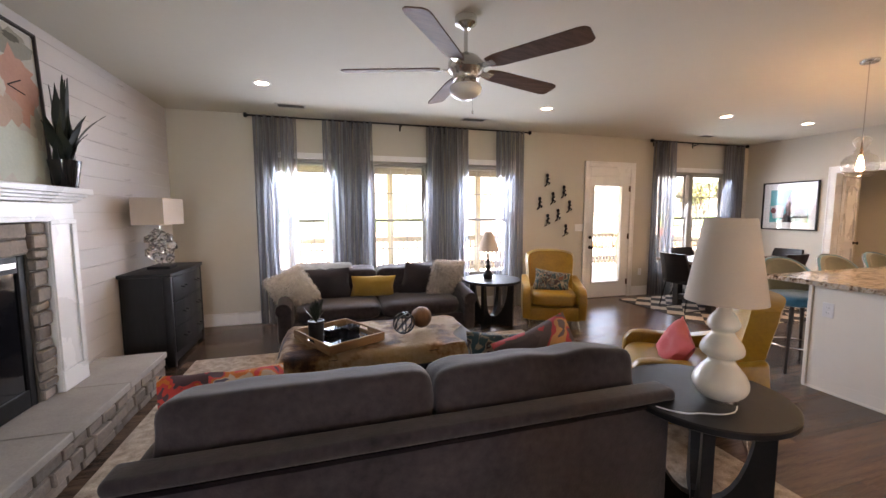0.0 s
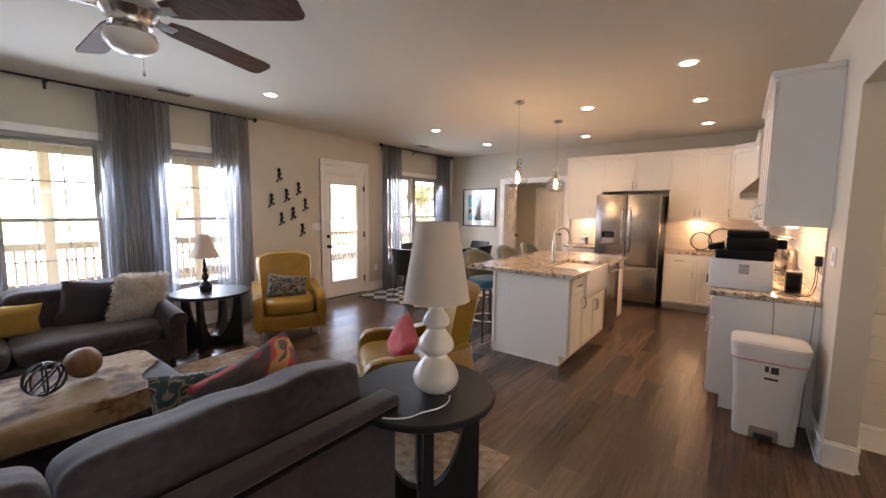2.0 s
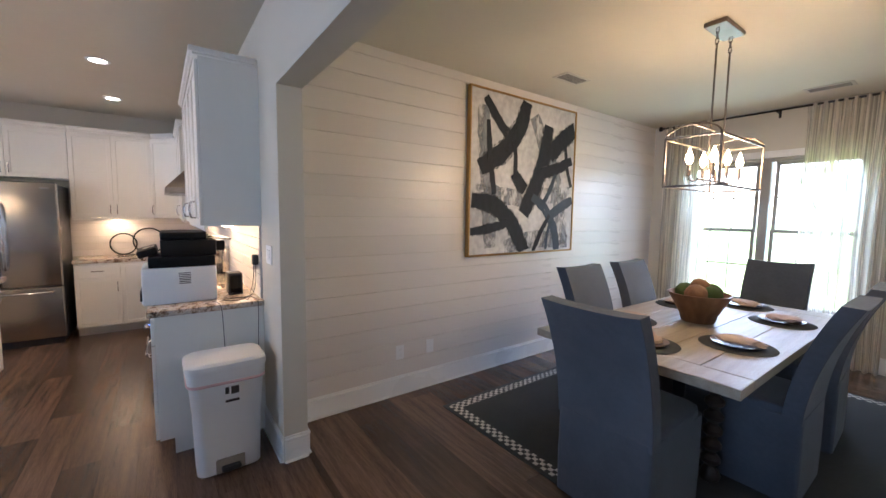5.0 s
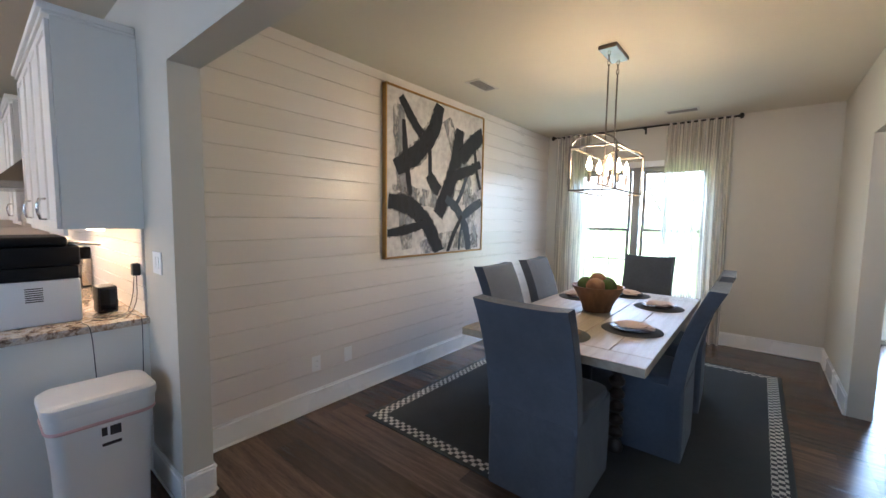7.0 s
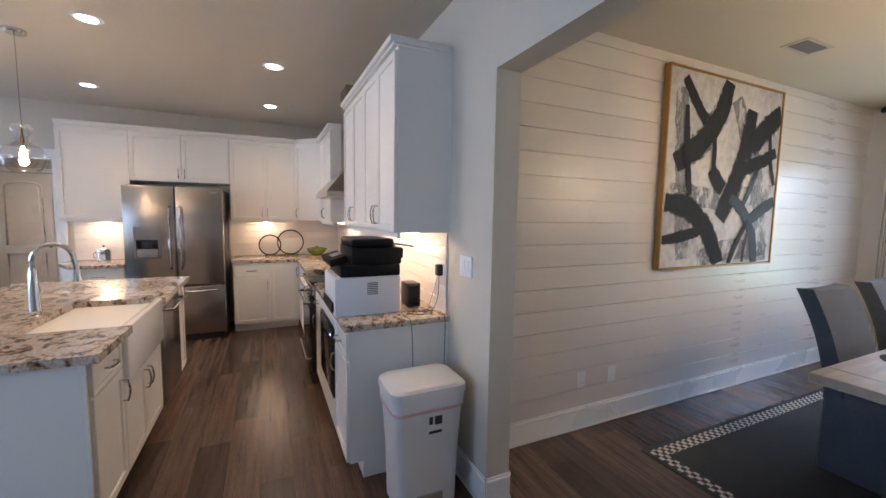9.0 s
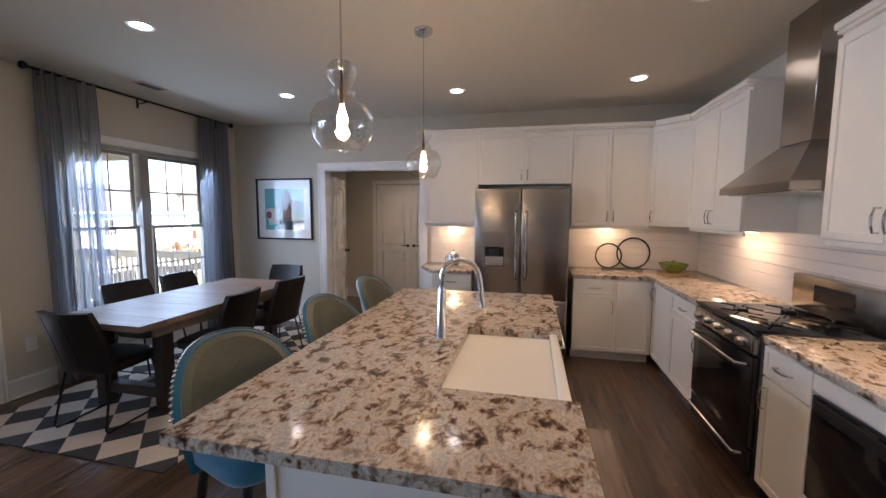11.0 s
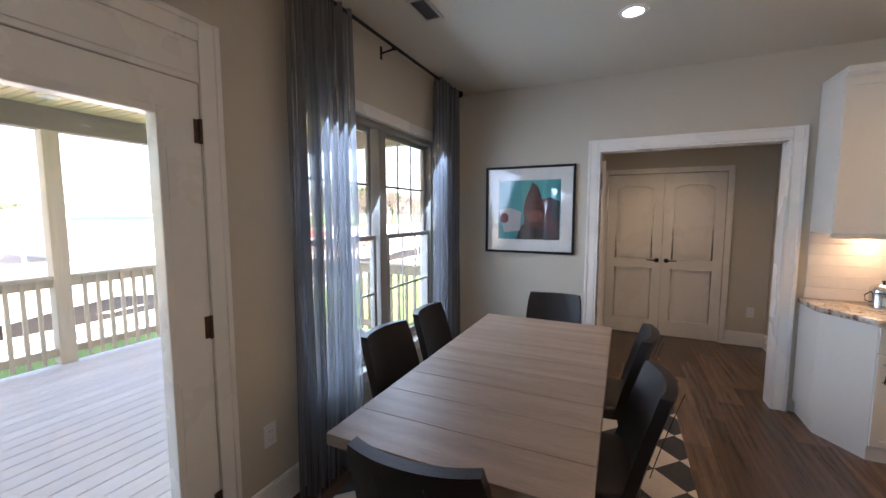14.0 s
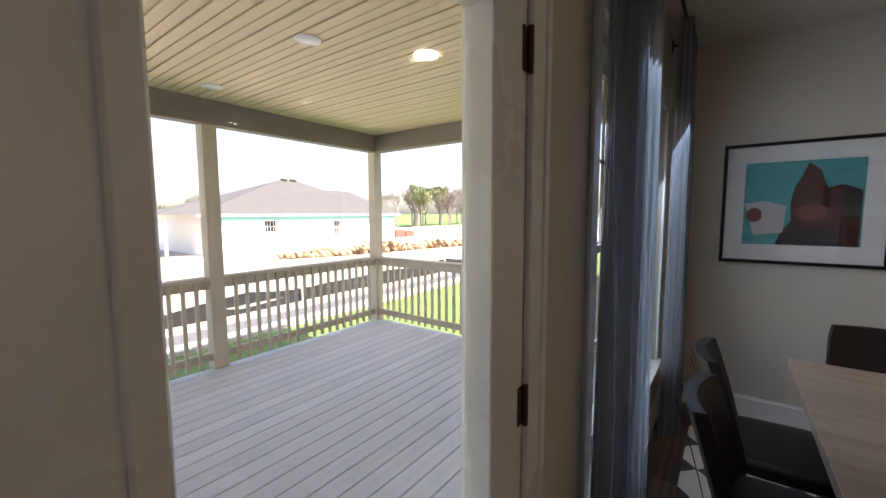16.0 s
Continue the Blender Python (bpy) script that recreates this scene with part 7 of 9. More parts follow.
# ---- round end tables and lamps ----


def end_table(at, label, h, r, rz=0):
    t = thing("end_table", label, "side table", "round end tables", at=at, rz=rz)
    part("top", lathe(B(), [(0.0, h - 0.035), (r - 0.01, h - 0.035), (r, h - 0.028), (r, h - 0.006), (r - 0.006, h), (0.0, h)], n=56, cap=False), black_wood, t)
    for k in range(2):
        m = Matrix.Rotation(radians(45 + 90 * k), 4, "Z") @ Matrix(((1, 0, 0, 0), (0, 0, 1, 0), (0, 1, 0, 0), (0, 0, 0, 1)))
        rr, hh = r * 0.80, h - 0.036
        for s2 in (-1, 1):
            pts = [(s2 * rr, hh), (s2 * rr, 0.0), (s2 * 0.03, 0.0), (s2 * 0.03, 0.10)]
            for i in range(9):
                a = radians(90 * i / 8)
                pts.append((s2 * (0.03 + (rr - 0.10) * math.sin(a)), 0.10 + (hh - 0.10) * (1 - math.cos(a))))
            part("leg", prism(B(), pts, -0.022 + 0.0004 * k, 0.022 - 0.0004 * k, m=m), black_wood, t, smooth=False)
    return t


ETZ = 0.62
end_table((2.29, 1.68, 0), "round black-stained end table behind the sofa", ETZ, 0.355)
end_table((2.66, 5.02, 0), "round black-stained end table between sofa and armchair", 0.60, 0.38)
lp = thing("table_lamp", "white stacked ceramic gourd lamp with a cream cone shade", "lamp", at=(2.30, 1.61, ETZ))
part("foot", lathe(B(), [(0.075, 0.0), (0.075, 0.018), (0.0, 0.018)], cap=False), nickel, lp, "brushed metal foot")
prof = [(0.075, 0.0185), (0.100, 0.040), (0.112, 0.070), (0.108, 0.100), (0.090, 0.135), (0.062, 0.168), (0.050, 0.185), (0.056, 0.198), (0.080, 0.212), (0.088, 0.232), (0.080, 0.262), (0.058, 0.292), (0.043, 0.312), (0.046, 0.322), (0.060, 0.334), (0.066, 0.350), (0.058, 0.376), (0.034, 0.408), (0.02, 0.43), (0.0, 0.43)]
for _ in range(2):
    prof = [prof[0]] + [q for a, b in zip(prof, prof[1:]) for q in ((a[0] * 0.75 + b[0] * 0.25, a[1] * 0.75 + b[1] * 0.25), (a[0] * 0.25 + b[0] * 0.75, a[1] * 0.25 + b[1] * 0.75))] + [prof[-1]]
part("body", lathe(B(), prof, n=36, cap=False), ceramic, lp)
part("shade", lathe(B(), [(0.158, 0.455), (0.098, 0.825), (0.095, 0.825), (0.155, 0.455)], n=48, cap=False), shade_cloth, lp, "cream linen cone shade")
part("harp", tube(B(), [(0, 0, 0.42), (0.05, 0, 0.5), (0.06, 0, 0.65), (0, 0, 0.81)], 0.003, 6), nickel, lp)
cd = []
way = [(2.30, 1.525, 0.6235), (2.24, 1.485, 0.6235), (2.16, 1.49, 0.6235), (2.10, 1.53, 0.6235), (2.04, 1.535, 0.6235), (1.99, 1.575, 0.6235), (1.955, 1.64, 0.6235)]
for p, q in zip(way, way[1:]):
    for i in range(6):
        cd.append(Vector(p).lerp(Vector(q), i / 6))
for _ in range(10):
    cd = [cd[0]] + [(cd[i - 1] + cd[i] * 2 + cd[i + 1]) / 4 for i in range(1, len(cd) - 1)] + [cd[-1]]
solo("lamp_cord", tube(B(), cd, 0.003, 6), white_plastic, "white lamp cord lying on the end table", "cord")
lp = thing("table_lamp", "dark turned lamp with a small cream shade", "lamp", at=(2.62, 5.05, 0.60))
part("body", lathe(B(), [(0.055, 0), (0.06, 0.02), (0.065, 0.06), (0.04, 0.10), (0.02, 0.12), (0.035, 0.15), (0.03, 0.18), (0.015, 0.20), (0.026, 0.225), (0.02, 0.25), (0.012, 0.28), (0.02, 0.30), (0.01, 0.34), (0.0, 0.40)], n=24, cap=False), black_wood, lp)
part("shade", lathe(B(), [(0.145, 0.37), (0.05, 0.62), (0.047, 0.62), (0.141, 0.37)], n=32, cap=False), shade_cloth, lp)
part("finial", lathe(B(), [(0.0, 0.62), (0.008, 0.63), (0.0, 0.65)], n=8, cap=False), nickel, lp)

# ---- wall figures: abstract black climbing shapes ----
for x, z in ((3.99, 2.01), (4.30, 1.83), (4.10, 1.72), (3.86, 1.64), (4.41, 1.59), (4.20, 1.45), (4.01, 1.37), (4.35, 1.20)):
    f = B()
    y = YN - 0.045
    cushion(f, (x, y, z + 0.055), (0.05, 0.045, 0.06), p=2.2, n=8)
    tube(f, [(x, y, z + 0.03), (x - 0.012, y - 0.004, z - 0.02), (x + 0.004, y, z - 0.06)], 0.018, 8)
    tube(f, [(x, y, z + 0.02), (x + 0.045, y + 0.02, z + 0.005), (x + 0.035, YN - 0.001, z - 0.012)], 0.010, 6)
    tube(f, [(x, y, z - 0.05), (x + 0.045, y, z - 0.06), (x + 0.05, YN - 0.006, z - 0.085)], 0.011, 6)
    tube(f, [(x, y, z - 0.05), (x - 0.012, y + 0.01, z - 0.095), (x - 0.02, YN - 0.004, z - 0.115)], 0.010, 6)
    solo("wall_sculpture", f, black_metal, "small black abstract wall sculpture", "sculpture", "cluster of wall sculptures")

# living rug
rg_ = B()
box(rg_, (-0.70, 1.50, 0.0005), (2.90, 4.62, RUGZ - 0.002), 0.004)
solo("rug", rg_, rug_shag, "cream and brown textured area rug", "rug")

# ---- dinette ----
TX0, TX1, TY0, TY1, TZ = 5.60, 7.44, 4.37, 5.26, 0.765
KR = 0.010
dt = thing("dining_table", "weathered grey-brown wooden dinette table", "table")
n = 9
w = (TX1 - TX0) / n
for i in range(n):
    part("plank", box(B(), (TX0 + i * w + 0.0006, TY0, TZ - 0.045), (TX0 + (i + 1) * w - 0.0006, TY1, TZ), 0.0018), table_grey, dt)
part("apron", box(box(B(), (TX0 + 0.16, TY0 + 0.07, TZ - 0.13), (TX1 - 0.16, TY0 + 0.095, TZ - 0.046)), (TX0 + 0.16, TY1 - 0.095, TZ - 0.13), (TX1 - 0.16, TY1 - 0.07, TZ - 0.046)), table_grey, dt)
for x in (TX0 + 0.30, TX1 - 0.30):
    t = B()
    for y in (TY0 + 0.16, TY1 - 0.16):
        part("leg", box(B(), (x - 0.05, y - 0.05, KR), (x + 0.05, y + 0.05, TZ - 0.046), 0.008), dark_wood, dt)
    part("stretcher", box(B(), (x - 0.04, TY0 + 0.21, 0.12), (x + 0.04, TY1 - 0.21, 0.20), 0.006), dark_wood, dt)
part("long_stretcher", box(B(), (TX0 + 0.34, (TY0 + TY1) / 2 - 0.035, 0.13), (TX1 - 0.34, (TY0 + TY1) / 2 + 0.035, 0.19), 0.006), dark_wood, dt)

lc = thing("dining_chair", "espresso leather chair on black sled legs", "chair", "chairs round the dinette table", at=(5.755, 4.85, KR), rz=-87)
# the chair faces local +y; its back stands at -y
ro, ri = [], []
for i in range(17):
    u = i / 16 * 2 - 1
    a_, b_ = [], []
    for j in range(13):
        v = j / 12
        z = 0.42 + 0.44 * v
        hw = 0.235 - 0.02 * v - 0.012 * max(0, v - 0.85) * 6
        y = -0.20 - 0.10 * v - 0.025 * v * v + 0.045 * abs(u) ** 2.2
        a_.append((u * hw, y - 0.02, z))
        b_.append((u * (hw - 0.006), y + 0.022, z + 0.002))
    ro.append(a_), ri.append(b_)
bm = shell(ro, ri)
bmesh.ops.bevel(bm, geom=[e for e in bm.edges if len(e.link_faces) == 2 and e.calc_face_angle(0) > 0.9], offset=0.012, segments=2, affect="EDGES", profile=0.5)
part("backrest", bm, dark_leather, lc)
part("seat", cushion(B(), (0, 0.01, 0.44), (0.47, 0.46, 0.085), p=5, n=16), dark_leather, lc)
stitch = B()
for k in (-0.07, 0.07):
    tube(stitch, [(k, -0.246 - 0.10 * v - 0.025 * v * v, 0.42 + 0.44 * v) for v in (0.1, 0.3, 0.5, 0.7, 0.95)], 0.002, 5)
part("seam", stitch, dark_leather, lc)
for sx in (-1, 1):
    part("sled_leg", tube(B(), [(sx * 0.19, -0.16, 0.41), (sx * 0.215, -0.24, 0.03), (sx * 0.215, -0.23, 0.009), (sx * 0.215, 0.22, 0.009), (sx * 0.215, 0.23, 0.03), (sx * 0.19, 0.15, 0.41)], 0.008, 8), black_metal, lc)
part("cross_bar", cyl(B(), (-0.20, 0.19, 0.25), (0.20, 0.19, 0.25), 0.006, 8), black_metal, lc)
copy_thing(lc, pose(6.46, 5.30, KR, 0, 0, 178))
copy_thing(lc, pose(7.03, 5.30, KR, 0, 0, 183))
copy_thing(lc, pose(6.33, 4.45, KR, 0, 0, 4))
copy_thing(lc, pose(7.04, 4.46, KR, 0, 0, -3))
copy_thing(lc, pose(7.62, 4.83, KR, 0, 0, 90))
solo("rug", box(B(), (5.30, 3.90, 0.0005), (8.07, 5.70, KR), 0.003), rug_harlequin, "black and cream diamond-check rug", "rug")

# framed picture beside the hall: a plain dark shape on turquoise
fpn = thing("framed_picture", "black-framed picture of a brown shape on turquoise", "picture", at=(XE, 5.165, 1.58))
f = B()
W2, H2 = 0.43, 0.42
for q in ((-W2, -W2 + 0.022, -H2, H2), (W2 - 0.022, W2, -H2, H2), (-W2 + 0.022, W2 - 0.022, -H2, -H2 + 0.022), (-W2 + 0.022, W2 - 0.022, H2 - 0.022, H2)):
    box(f, (-0.03, q[0], q[2]), (-0.001, q[1], q[3]), 0.002)
part("frame", f, black_metal, fpn)
part("mat_board", box(B(), (-0.012, -W2 + 0.022, -H2 + 0.022), (-0.002, W2 - 0.022, H2 - 0.022)), material("white mat board", (0.82, 0.81, 0.78), 0.85), fpn)
IY, IZ = 0.30, 0.285
part("print", box(B(), (-0.0135, -IY, -IZ), (-0.0125, IY, IZ)), material("turquoise print", (0.06, 0.36, 0.36), 0.6, scale=2, amount=0.4), fpn)
brown = material("brown print", (0.11, 0.028, 0.018), 0.5, col2=(0.05, 0.012, 0.01), scale=6)
dk = material("dark print", (0.02, 0.015, 0.016), 0.5)
idm = Matrix.Identity(4)
pl = [(0.10, -0.284), (-0.29, -0.284), (-0.29, 0.08), (-0.20, 0.12), (-0.13, 0.10), (-0.09, 0.22), (-0.03, 0.27), (0.0, 0.18), (0.03, 0.12), (0.05, 0.0), (0.04, -0.12), (0.10, -0.2)]
def swatch_x(name, poly, mat, order):
    bm = bmesh.new()
    bm.faces.new([bm.verts.new((-0.0138 - 0.0003 * order, -y if False else y, z)) for y, z in poly])
    part(name, bm, mat, fpn, smooth=False)
swatch_x("print_shape", pl, brown, 1)
swatch_x("print_shape", [(0.12, -0.284), (-0.22, -0.284), (-0.16, -0.18), (0.03, -0.17), (0.09, -0.21)], dk, 2)
swatch_x("print_shape", [(-0.29, 0.08), (-0.20, 0.12), (-0.19, 0.03), (-0.24, -0.12), (-0.29, -0.1)], dk, 2)
swatch_x("print_shape", blob(-0.06, -0.06, 0.08, 0.06, 3, 14, 0.15), material("lighter brown print", (0.22, 0.07, 0.045), 0.5, scale=8), 3)
swatch_x("print_shape", [(0.08, -0.2), (0.24, -0.22), (0.295, 0.0), (0.18, 0.02), (0.07, -0.02)], material("pale print", (0.55, 0.52, 0.50), 0.6), 2)
swatch_x("print_shape", blob(0.24, -0.08, 0.045, 0.05, 7, 14, 0.2), material("red brown print", (0.20, 0.03, 0.03), 0.6), 3)
pg = part("glazing", box(B(), (-0.0195, -W2 + 0.0225, -H2 + 0.0225), (-0.018, W2 - 0.0225, H2 - 0.0225)), pic_glass, fpn, smooth=False)
pg.visible_shadow = False

# ---- dining room ----
AX = XS - 0.0125
ap = thing("painting", "large black and white abstract painting in a gold float frame", "painting", at=(AX, -2.452, 1.12))
AW, AH = 0.762, 1.527
part("canvas", box(B(), (-0.042, -AW + 0.018, 0.018), (-0.006, AW - 0.018, AH - 0.018)), material("grey-white abstract paint", (0.70, 0.66, 0.63), 0.6, col2=(0.33, 0.31, 0.31), scale=2.0, bump=0.6, bscale=25), ap)
f = B()
for q in ((-AW, -AW + 0.014, 0, AH), (AW - 0.014, AW, 0, AH), (-AW + 0.014, AW - 0.014, 0, 0.014), (-AW + 0.014, AW - 0.014, AH - 0.014, AH)):
    box(f, (-0.052, q[0], q[2]), (-0.0005, q[1], q[3]), 0.002)
part("frame", f, material("gilt frame", (0.42, 0.24, 0.075), 0.4, 0.6, scale=15), ap, "thin gold wooden frame")
stroke_m = material("black brush paint", (0.006, 0.006, 0.007), 0.85, col2=(0.022, 0.024, 0.028), scale=9, bump=0.6, bscale=60, stretch=(1, 3, 1))
grey_m = material("smoke brush paint", (0.16, 0.17, 0.185), 0.6, col2=(0.30, 0.30, 0.31), scale=7, bump=0.5, bscale=60)


def dry_brush(m, cover, scale):
    """Leaves ragged bare patches where the brush ran dry."""
    nt = m.node_tree
    N, L = nt.nodes.new, nt.links.new
    tc, mp, nz, mr, tp, mx = (N("ShaderNode" + k) for k in ("TexCoord", "Mapping", "TexNoise", "MapRange", "BsdfTransparent", "MixShader"))
    mp.inputs["Scale"].default_value = (1, 1.6, 0.8)
    nz.inputs["Scale"].default_value, nz.inputs["Detail"].default_value, nz.inputs["Roughness"].default_value = scale, 8, 0.7
    L(tc.outputs["Object"], mp.inputs["Vector"])
    L(mp.outputs["Vector"], nz.inputs["Vector"])
    mr.inputs["From Min"].default_value, mr.inputs["From Max"].default_value = 1 - cover - 0.09, 1 - cover + 0.09
    L(nz.outputs["Fac"], mr.inputs["Value"])
    L(mr.outputs["Result"], mx.inputs[0])
    L(tp.outputs[0], mx.inputs[1])
    L(nt.nodes["Principled BSDF"].outputs[0], mx.inputs[2])
    L(mx.outputs[0], nt.nodes["Material Output"].inputs["Surface"])


dry_m = material("dry brush paint", (0.03, 0.03, 0.034), 0.8, col2=(0.12, 0.12, 0.13), scale=7)
dry_brush(dry_m, 0.48, 9)
dry_brush(stroke_m, 0.72, 6)
dry_brush(grey_m, 0.5, 5)


def stroke(path, width, mat, order, seed=0):
    """A painted band with ragged edges; path in fractions of the canvas, from its far upper corner in the room's view."""
    P = [Vector((0, AW - 2 * AW * u, AH * (1 - v))) for u, v in path]
    fine = []
    for i in range(len(P) - 1):
        for s2 in range(10):
            fine.append(P[i].lerp(P[i + 1], s2 / 10))
    fine.append(P[-1])
    for _ in range(6):
        fine = [fine[0]] + [(fine[i - 1] + fine[i] * 2 + fine[i + 1]) / 4 for i in range(1, len(fine) - 1)] + [fine[-1]]
    bm = bmesh.new()
    L, R = [], []
    x = -0.0425 - 0.0005 * order
    for i, p in enumerate(fine):
        d = (fine[min(i + 1, len(fine) - 1)] - fine[max(i - 1, 0)]).normalized()
        nrm = Vector((0, -d.z, d.y))
        for lst, s2 in ((L, 1), (R, -1)):
            w = width / 2 * (1 + 0.22 * noise.noise(Vector((i * 0.9, seed, s2 * 3)))) * (0.75 + 0.25 * min(1, 4 * i / len(fine), 4 * (len(fine) - 1 - i) / len(fine) + 0.3))
            q = p + nrm * w * s2
            lst.append(bm.verts.new((x, max(-AW + 0.02, min(AW - 0.02, q.y)), max(0.02, min(AH - 0.02, q.z)))))
    for i in range(len(fine) - 1):
        bm.faces.new((L[i], L[i + 1], R[i + 1], R[i]))
    part("brush_stroke", bm, mat, ap, smooth=False)


ink_m = material("blue black brush paint", (0.016, 0.022, 0.032), 0.7, col2=(0.05, 0.062, 0.08), scale=7, bump=0.5, bscale=60)
dry_brush(ink_m, 0.70, 6)
for k, (path, w, m_) in enumerate((
    ([(0.10, 0.10), (0.14, 0.5), (0.18, 0.95)], 0.16, grey_m), ([(0.55, 0.10), (0.80, 0.5), (0.90, 0.95)], 0.18, grey_m),
    ([(0.05, 0.60), (0.45, 0.64), (0.95, 0.58)], 0.15, grey_m), ([(0.30, 0.95), (0.60, 0.90), (0.95, 0.93)], 0.16, grey_m),
    ([(0.12, 0.05), (0.24, 0.19), (0.34, 0.27)], 0.085, stroke_m),
    ([(0.48, 0.02), (0.43, 0.18), (0.30, 0.34), (0.08, 0.47)], 0.155, stroke_m),
    ([(0.70, 0.14), (0.67, 0.34), (0.59, 0.54), (0.47, 0.74)], 0.165, stroke_m),
    ([(0.99, 0.12), (0.86, 0.21), (0.71, 0.34)], 0.16, stroke_m),
    ([(0.96, 0.35), (0.80, 0.42), (0.62, 0.47)], 0.10, stroke_m),
    ([(0.37, 0.48), (0.42, 0.54), (0.48, 0.58)], 0.12, stroke_m),
    ([(0.02, 0.66), (0.20, 0.68), (0.36, 0.79), (0.49, 0.99)], 0.15, stroke_m),
    ([(0.01, 0.85), (0.18, 0.83), (0.34, 0.79)], 0.075, stroke_m),
    ([(0.55, 0.62), (0.69, 0.70), (0.79, 0.84), (0.82, 0.99)], 0.10, ink_m),
    ([(0.98, 0.63), (0.86, 0.68), (0.73, 0.75)], 0.10, ink_m),
    ([(0.73, 0.74), (0.63, 0.88), (0.57, 0.99)], 0.05, stroke_m),
    ([(0.14, 0.18), (0.16, 0.40), (0.20, 0.62)], 0.055, stroke_m), ([(0.36, 0.27), (0.38, 0.38), (0.38, 0.50)], 0.045, stroke_m),
    ([(0.88, 0.25), (0.90, 0.40), (0.96, 0.54)], 0.045, stroke_m), ([(0.78, 0.46), (0.71, 0.60), (0.66, 0.66)], 0.05, ink_m),
    ([(0.74, 0.78), (0.71, 0.88), (0.70, 0.98)], 0.035, ink_m))):
    if m_ is stroke_m:
        stroke(path, w * 1.3, dry_m, k + 0.5, k * 2.3)
    stroke(path, w * 1.1, m_, k + 1, k * 3.7)

EX0, EX1, EY0, EY1, EZ = 2.20, 3.32, -3.68, -1.44, 0.765
RZ2 = 0.008
et = thing("dining_table", "pale limed wooden dining table on twisted dark legs", "table")
for i in range(5):
    w = (EX1 - EX0) / 5
    part("plank", box(B(), (EX0 + i * w + 0.001, EY0 + 0.18, EZ - 0.05), (EX0 + (i + 1) * w - 0.001, EY1 - 0.18, EZ), 0.003), table_pale, et)
for a, b in ((EY0, EY0 + 0.178), (EY1 - 0.178, EY1)):
    part("breadboard_end", box(B(), (EX0, a, EZ - 0.05), (EX1, b, EZ), 0.004), table_pale, et)
part("apron", box(box(B(), (EX0 + 0.10, EY0 + 0.25, EZ - 0.13), (EX0 + 0.125, EY1 - 0.25, EZ - 0.051)), (EX1 - 0.125, EY0 + 0.25, EZ - 0.13), (EX1 - 0.10, EY1 - 0.25, EZ - 0.051)), dark_wood, et)
for x in (EX0 + 0.26, EX1 - 0.26):
    for y in (EY0 + 0.52, EY1 - 0.52):
        prof = [(0.05, RZ2), (0.055, 0.03), (0.045, 0.06), (0.03, 0.08)]
        for k in range(6):
            z = 0.09 + k * 0.085
            prof += [(0.028, z), (0.05, z + 0.025), (0.05, z + 0.045), (0.028, z + 0.07)]
        prof += [(0.03, 0.61), (0.05, 0.63), (0.05, EZ - 0.052)]
        part("turned_leg", lathe(B(), prof, c=(x, y, 0), n=16), dark_wood, et)
for y in (EY0 + 0.52, EY1 - 0.52):
    part("foot_rail", box(B(), (EX0 + 0.31, y - 0.03, 0.10), (EX1 - 0.31, y + 0.03, 0.16), 0.006), dark_wood, et)

pc = thing("parsons_chair", "slate blue linen slipcovered dining chair", "chair", "chairs round the dining table", at=(2.68, -1.45, RZ2))
# the chair faces local -y, its back at +y
part("skirt", loft([rrect(0.49, 0.56, 0.02, 0.0), rrect(0.50, 0.565, 0.025, 0.2), rrect(0.50, 0.56, 0.03, 0.47)]), linen_blue, pc)
part("seat", cushion(B(), (0, -0.03, 0.485), (0.50, 0.52, 0.07), p=6, n=14), linen_blue, pc)
b = B()
t = bmesh.new()
rowsO, rowsI = [], []
for i in range(15):
    u = i / 14 * 2 - 1
    a_, b_ = [], []
    for j in range(13):
        v = j / 12
        z = 0.44 + (0.63 - 0.03 * (1 - u * u) * 0 + 0.012 * abs(u) ** 3) * v
        y = 0.235 + 0.03 * v + 0.15 * v * v
        a_.append((u * 0.25, y + 0.04, z))
        b_.append((u * 0.248, y - 0.045 - 0.012 * (1 - u * u), z + 0.003))
    rowsO.append(a_), rowsI.append(b_)
bm = shell(rowsO, rowsI)
bmesh.ops.bevel(bm, geom=[e for e in bm.edges if len(e.link_faces) == 2 and e.calc_face_angle(0) > 0.9], offset=0.012, segments=2, affect="EDGES", profile=0.5)
part("backrest", bm, linen_blue, pc)
for sx in (-1, 1):
    pi = tube(B(), [(sx * 0.248, 0.27 + 0.03 * v + 0.15 * v * v, 0.44 + 0.64 * v) for v in [k / 10 for k in range(11)]], 0.005, 6)
    part("piping", pi, linen_blue, pc)
for x, y, r in ((2.78, -3.98, 180), (2.38, -2.30, 90), (2.38, -3.10, 92), (3.20, -2.30, -90), (3.20, -3.08, -88)):
    copy_thing(pc, pose(x, y, RZ2, 0, 0, r))

# place settings
stoneware = material("brown stoneware", (0.20, 0.15, 0.135), 0.22, col2=(0.13, 0.095, 0.085), scale=9, bump=0.1, bscale=60)
napkin_cloth = material("blush napkin", (0.50, 0.37, 0.29), 0.85, scale=12, bump=0.4, bscale=200)
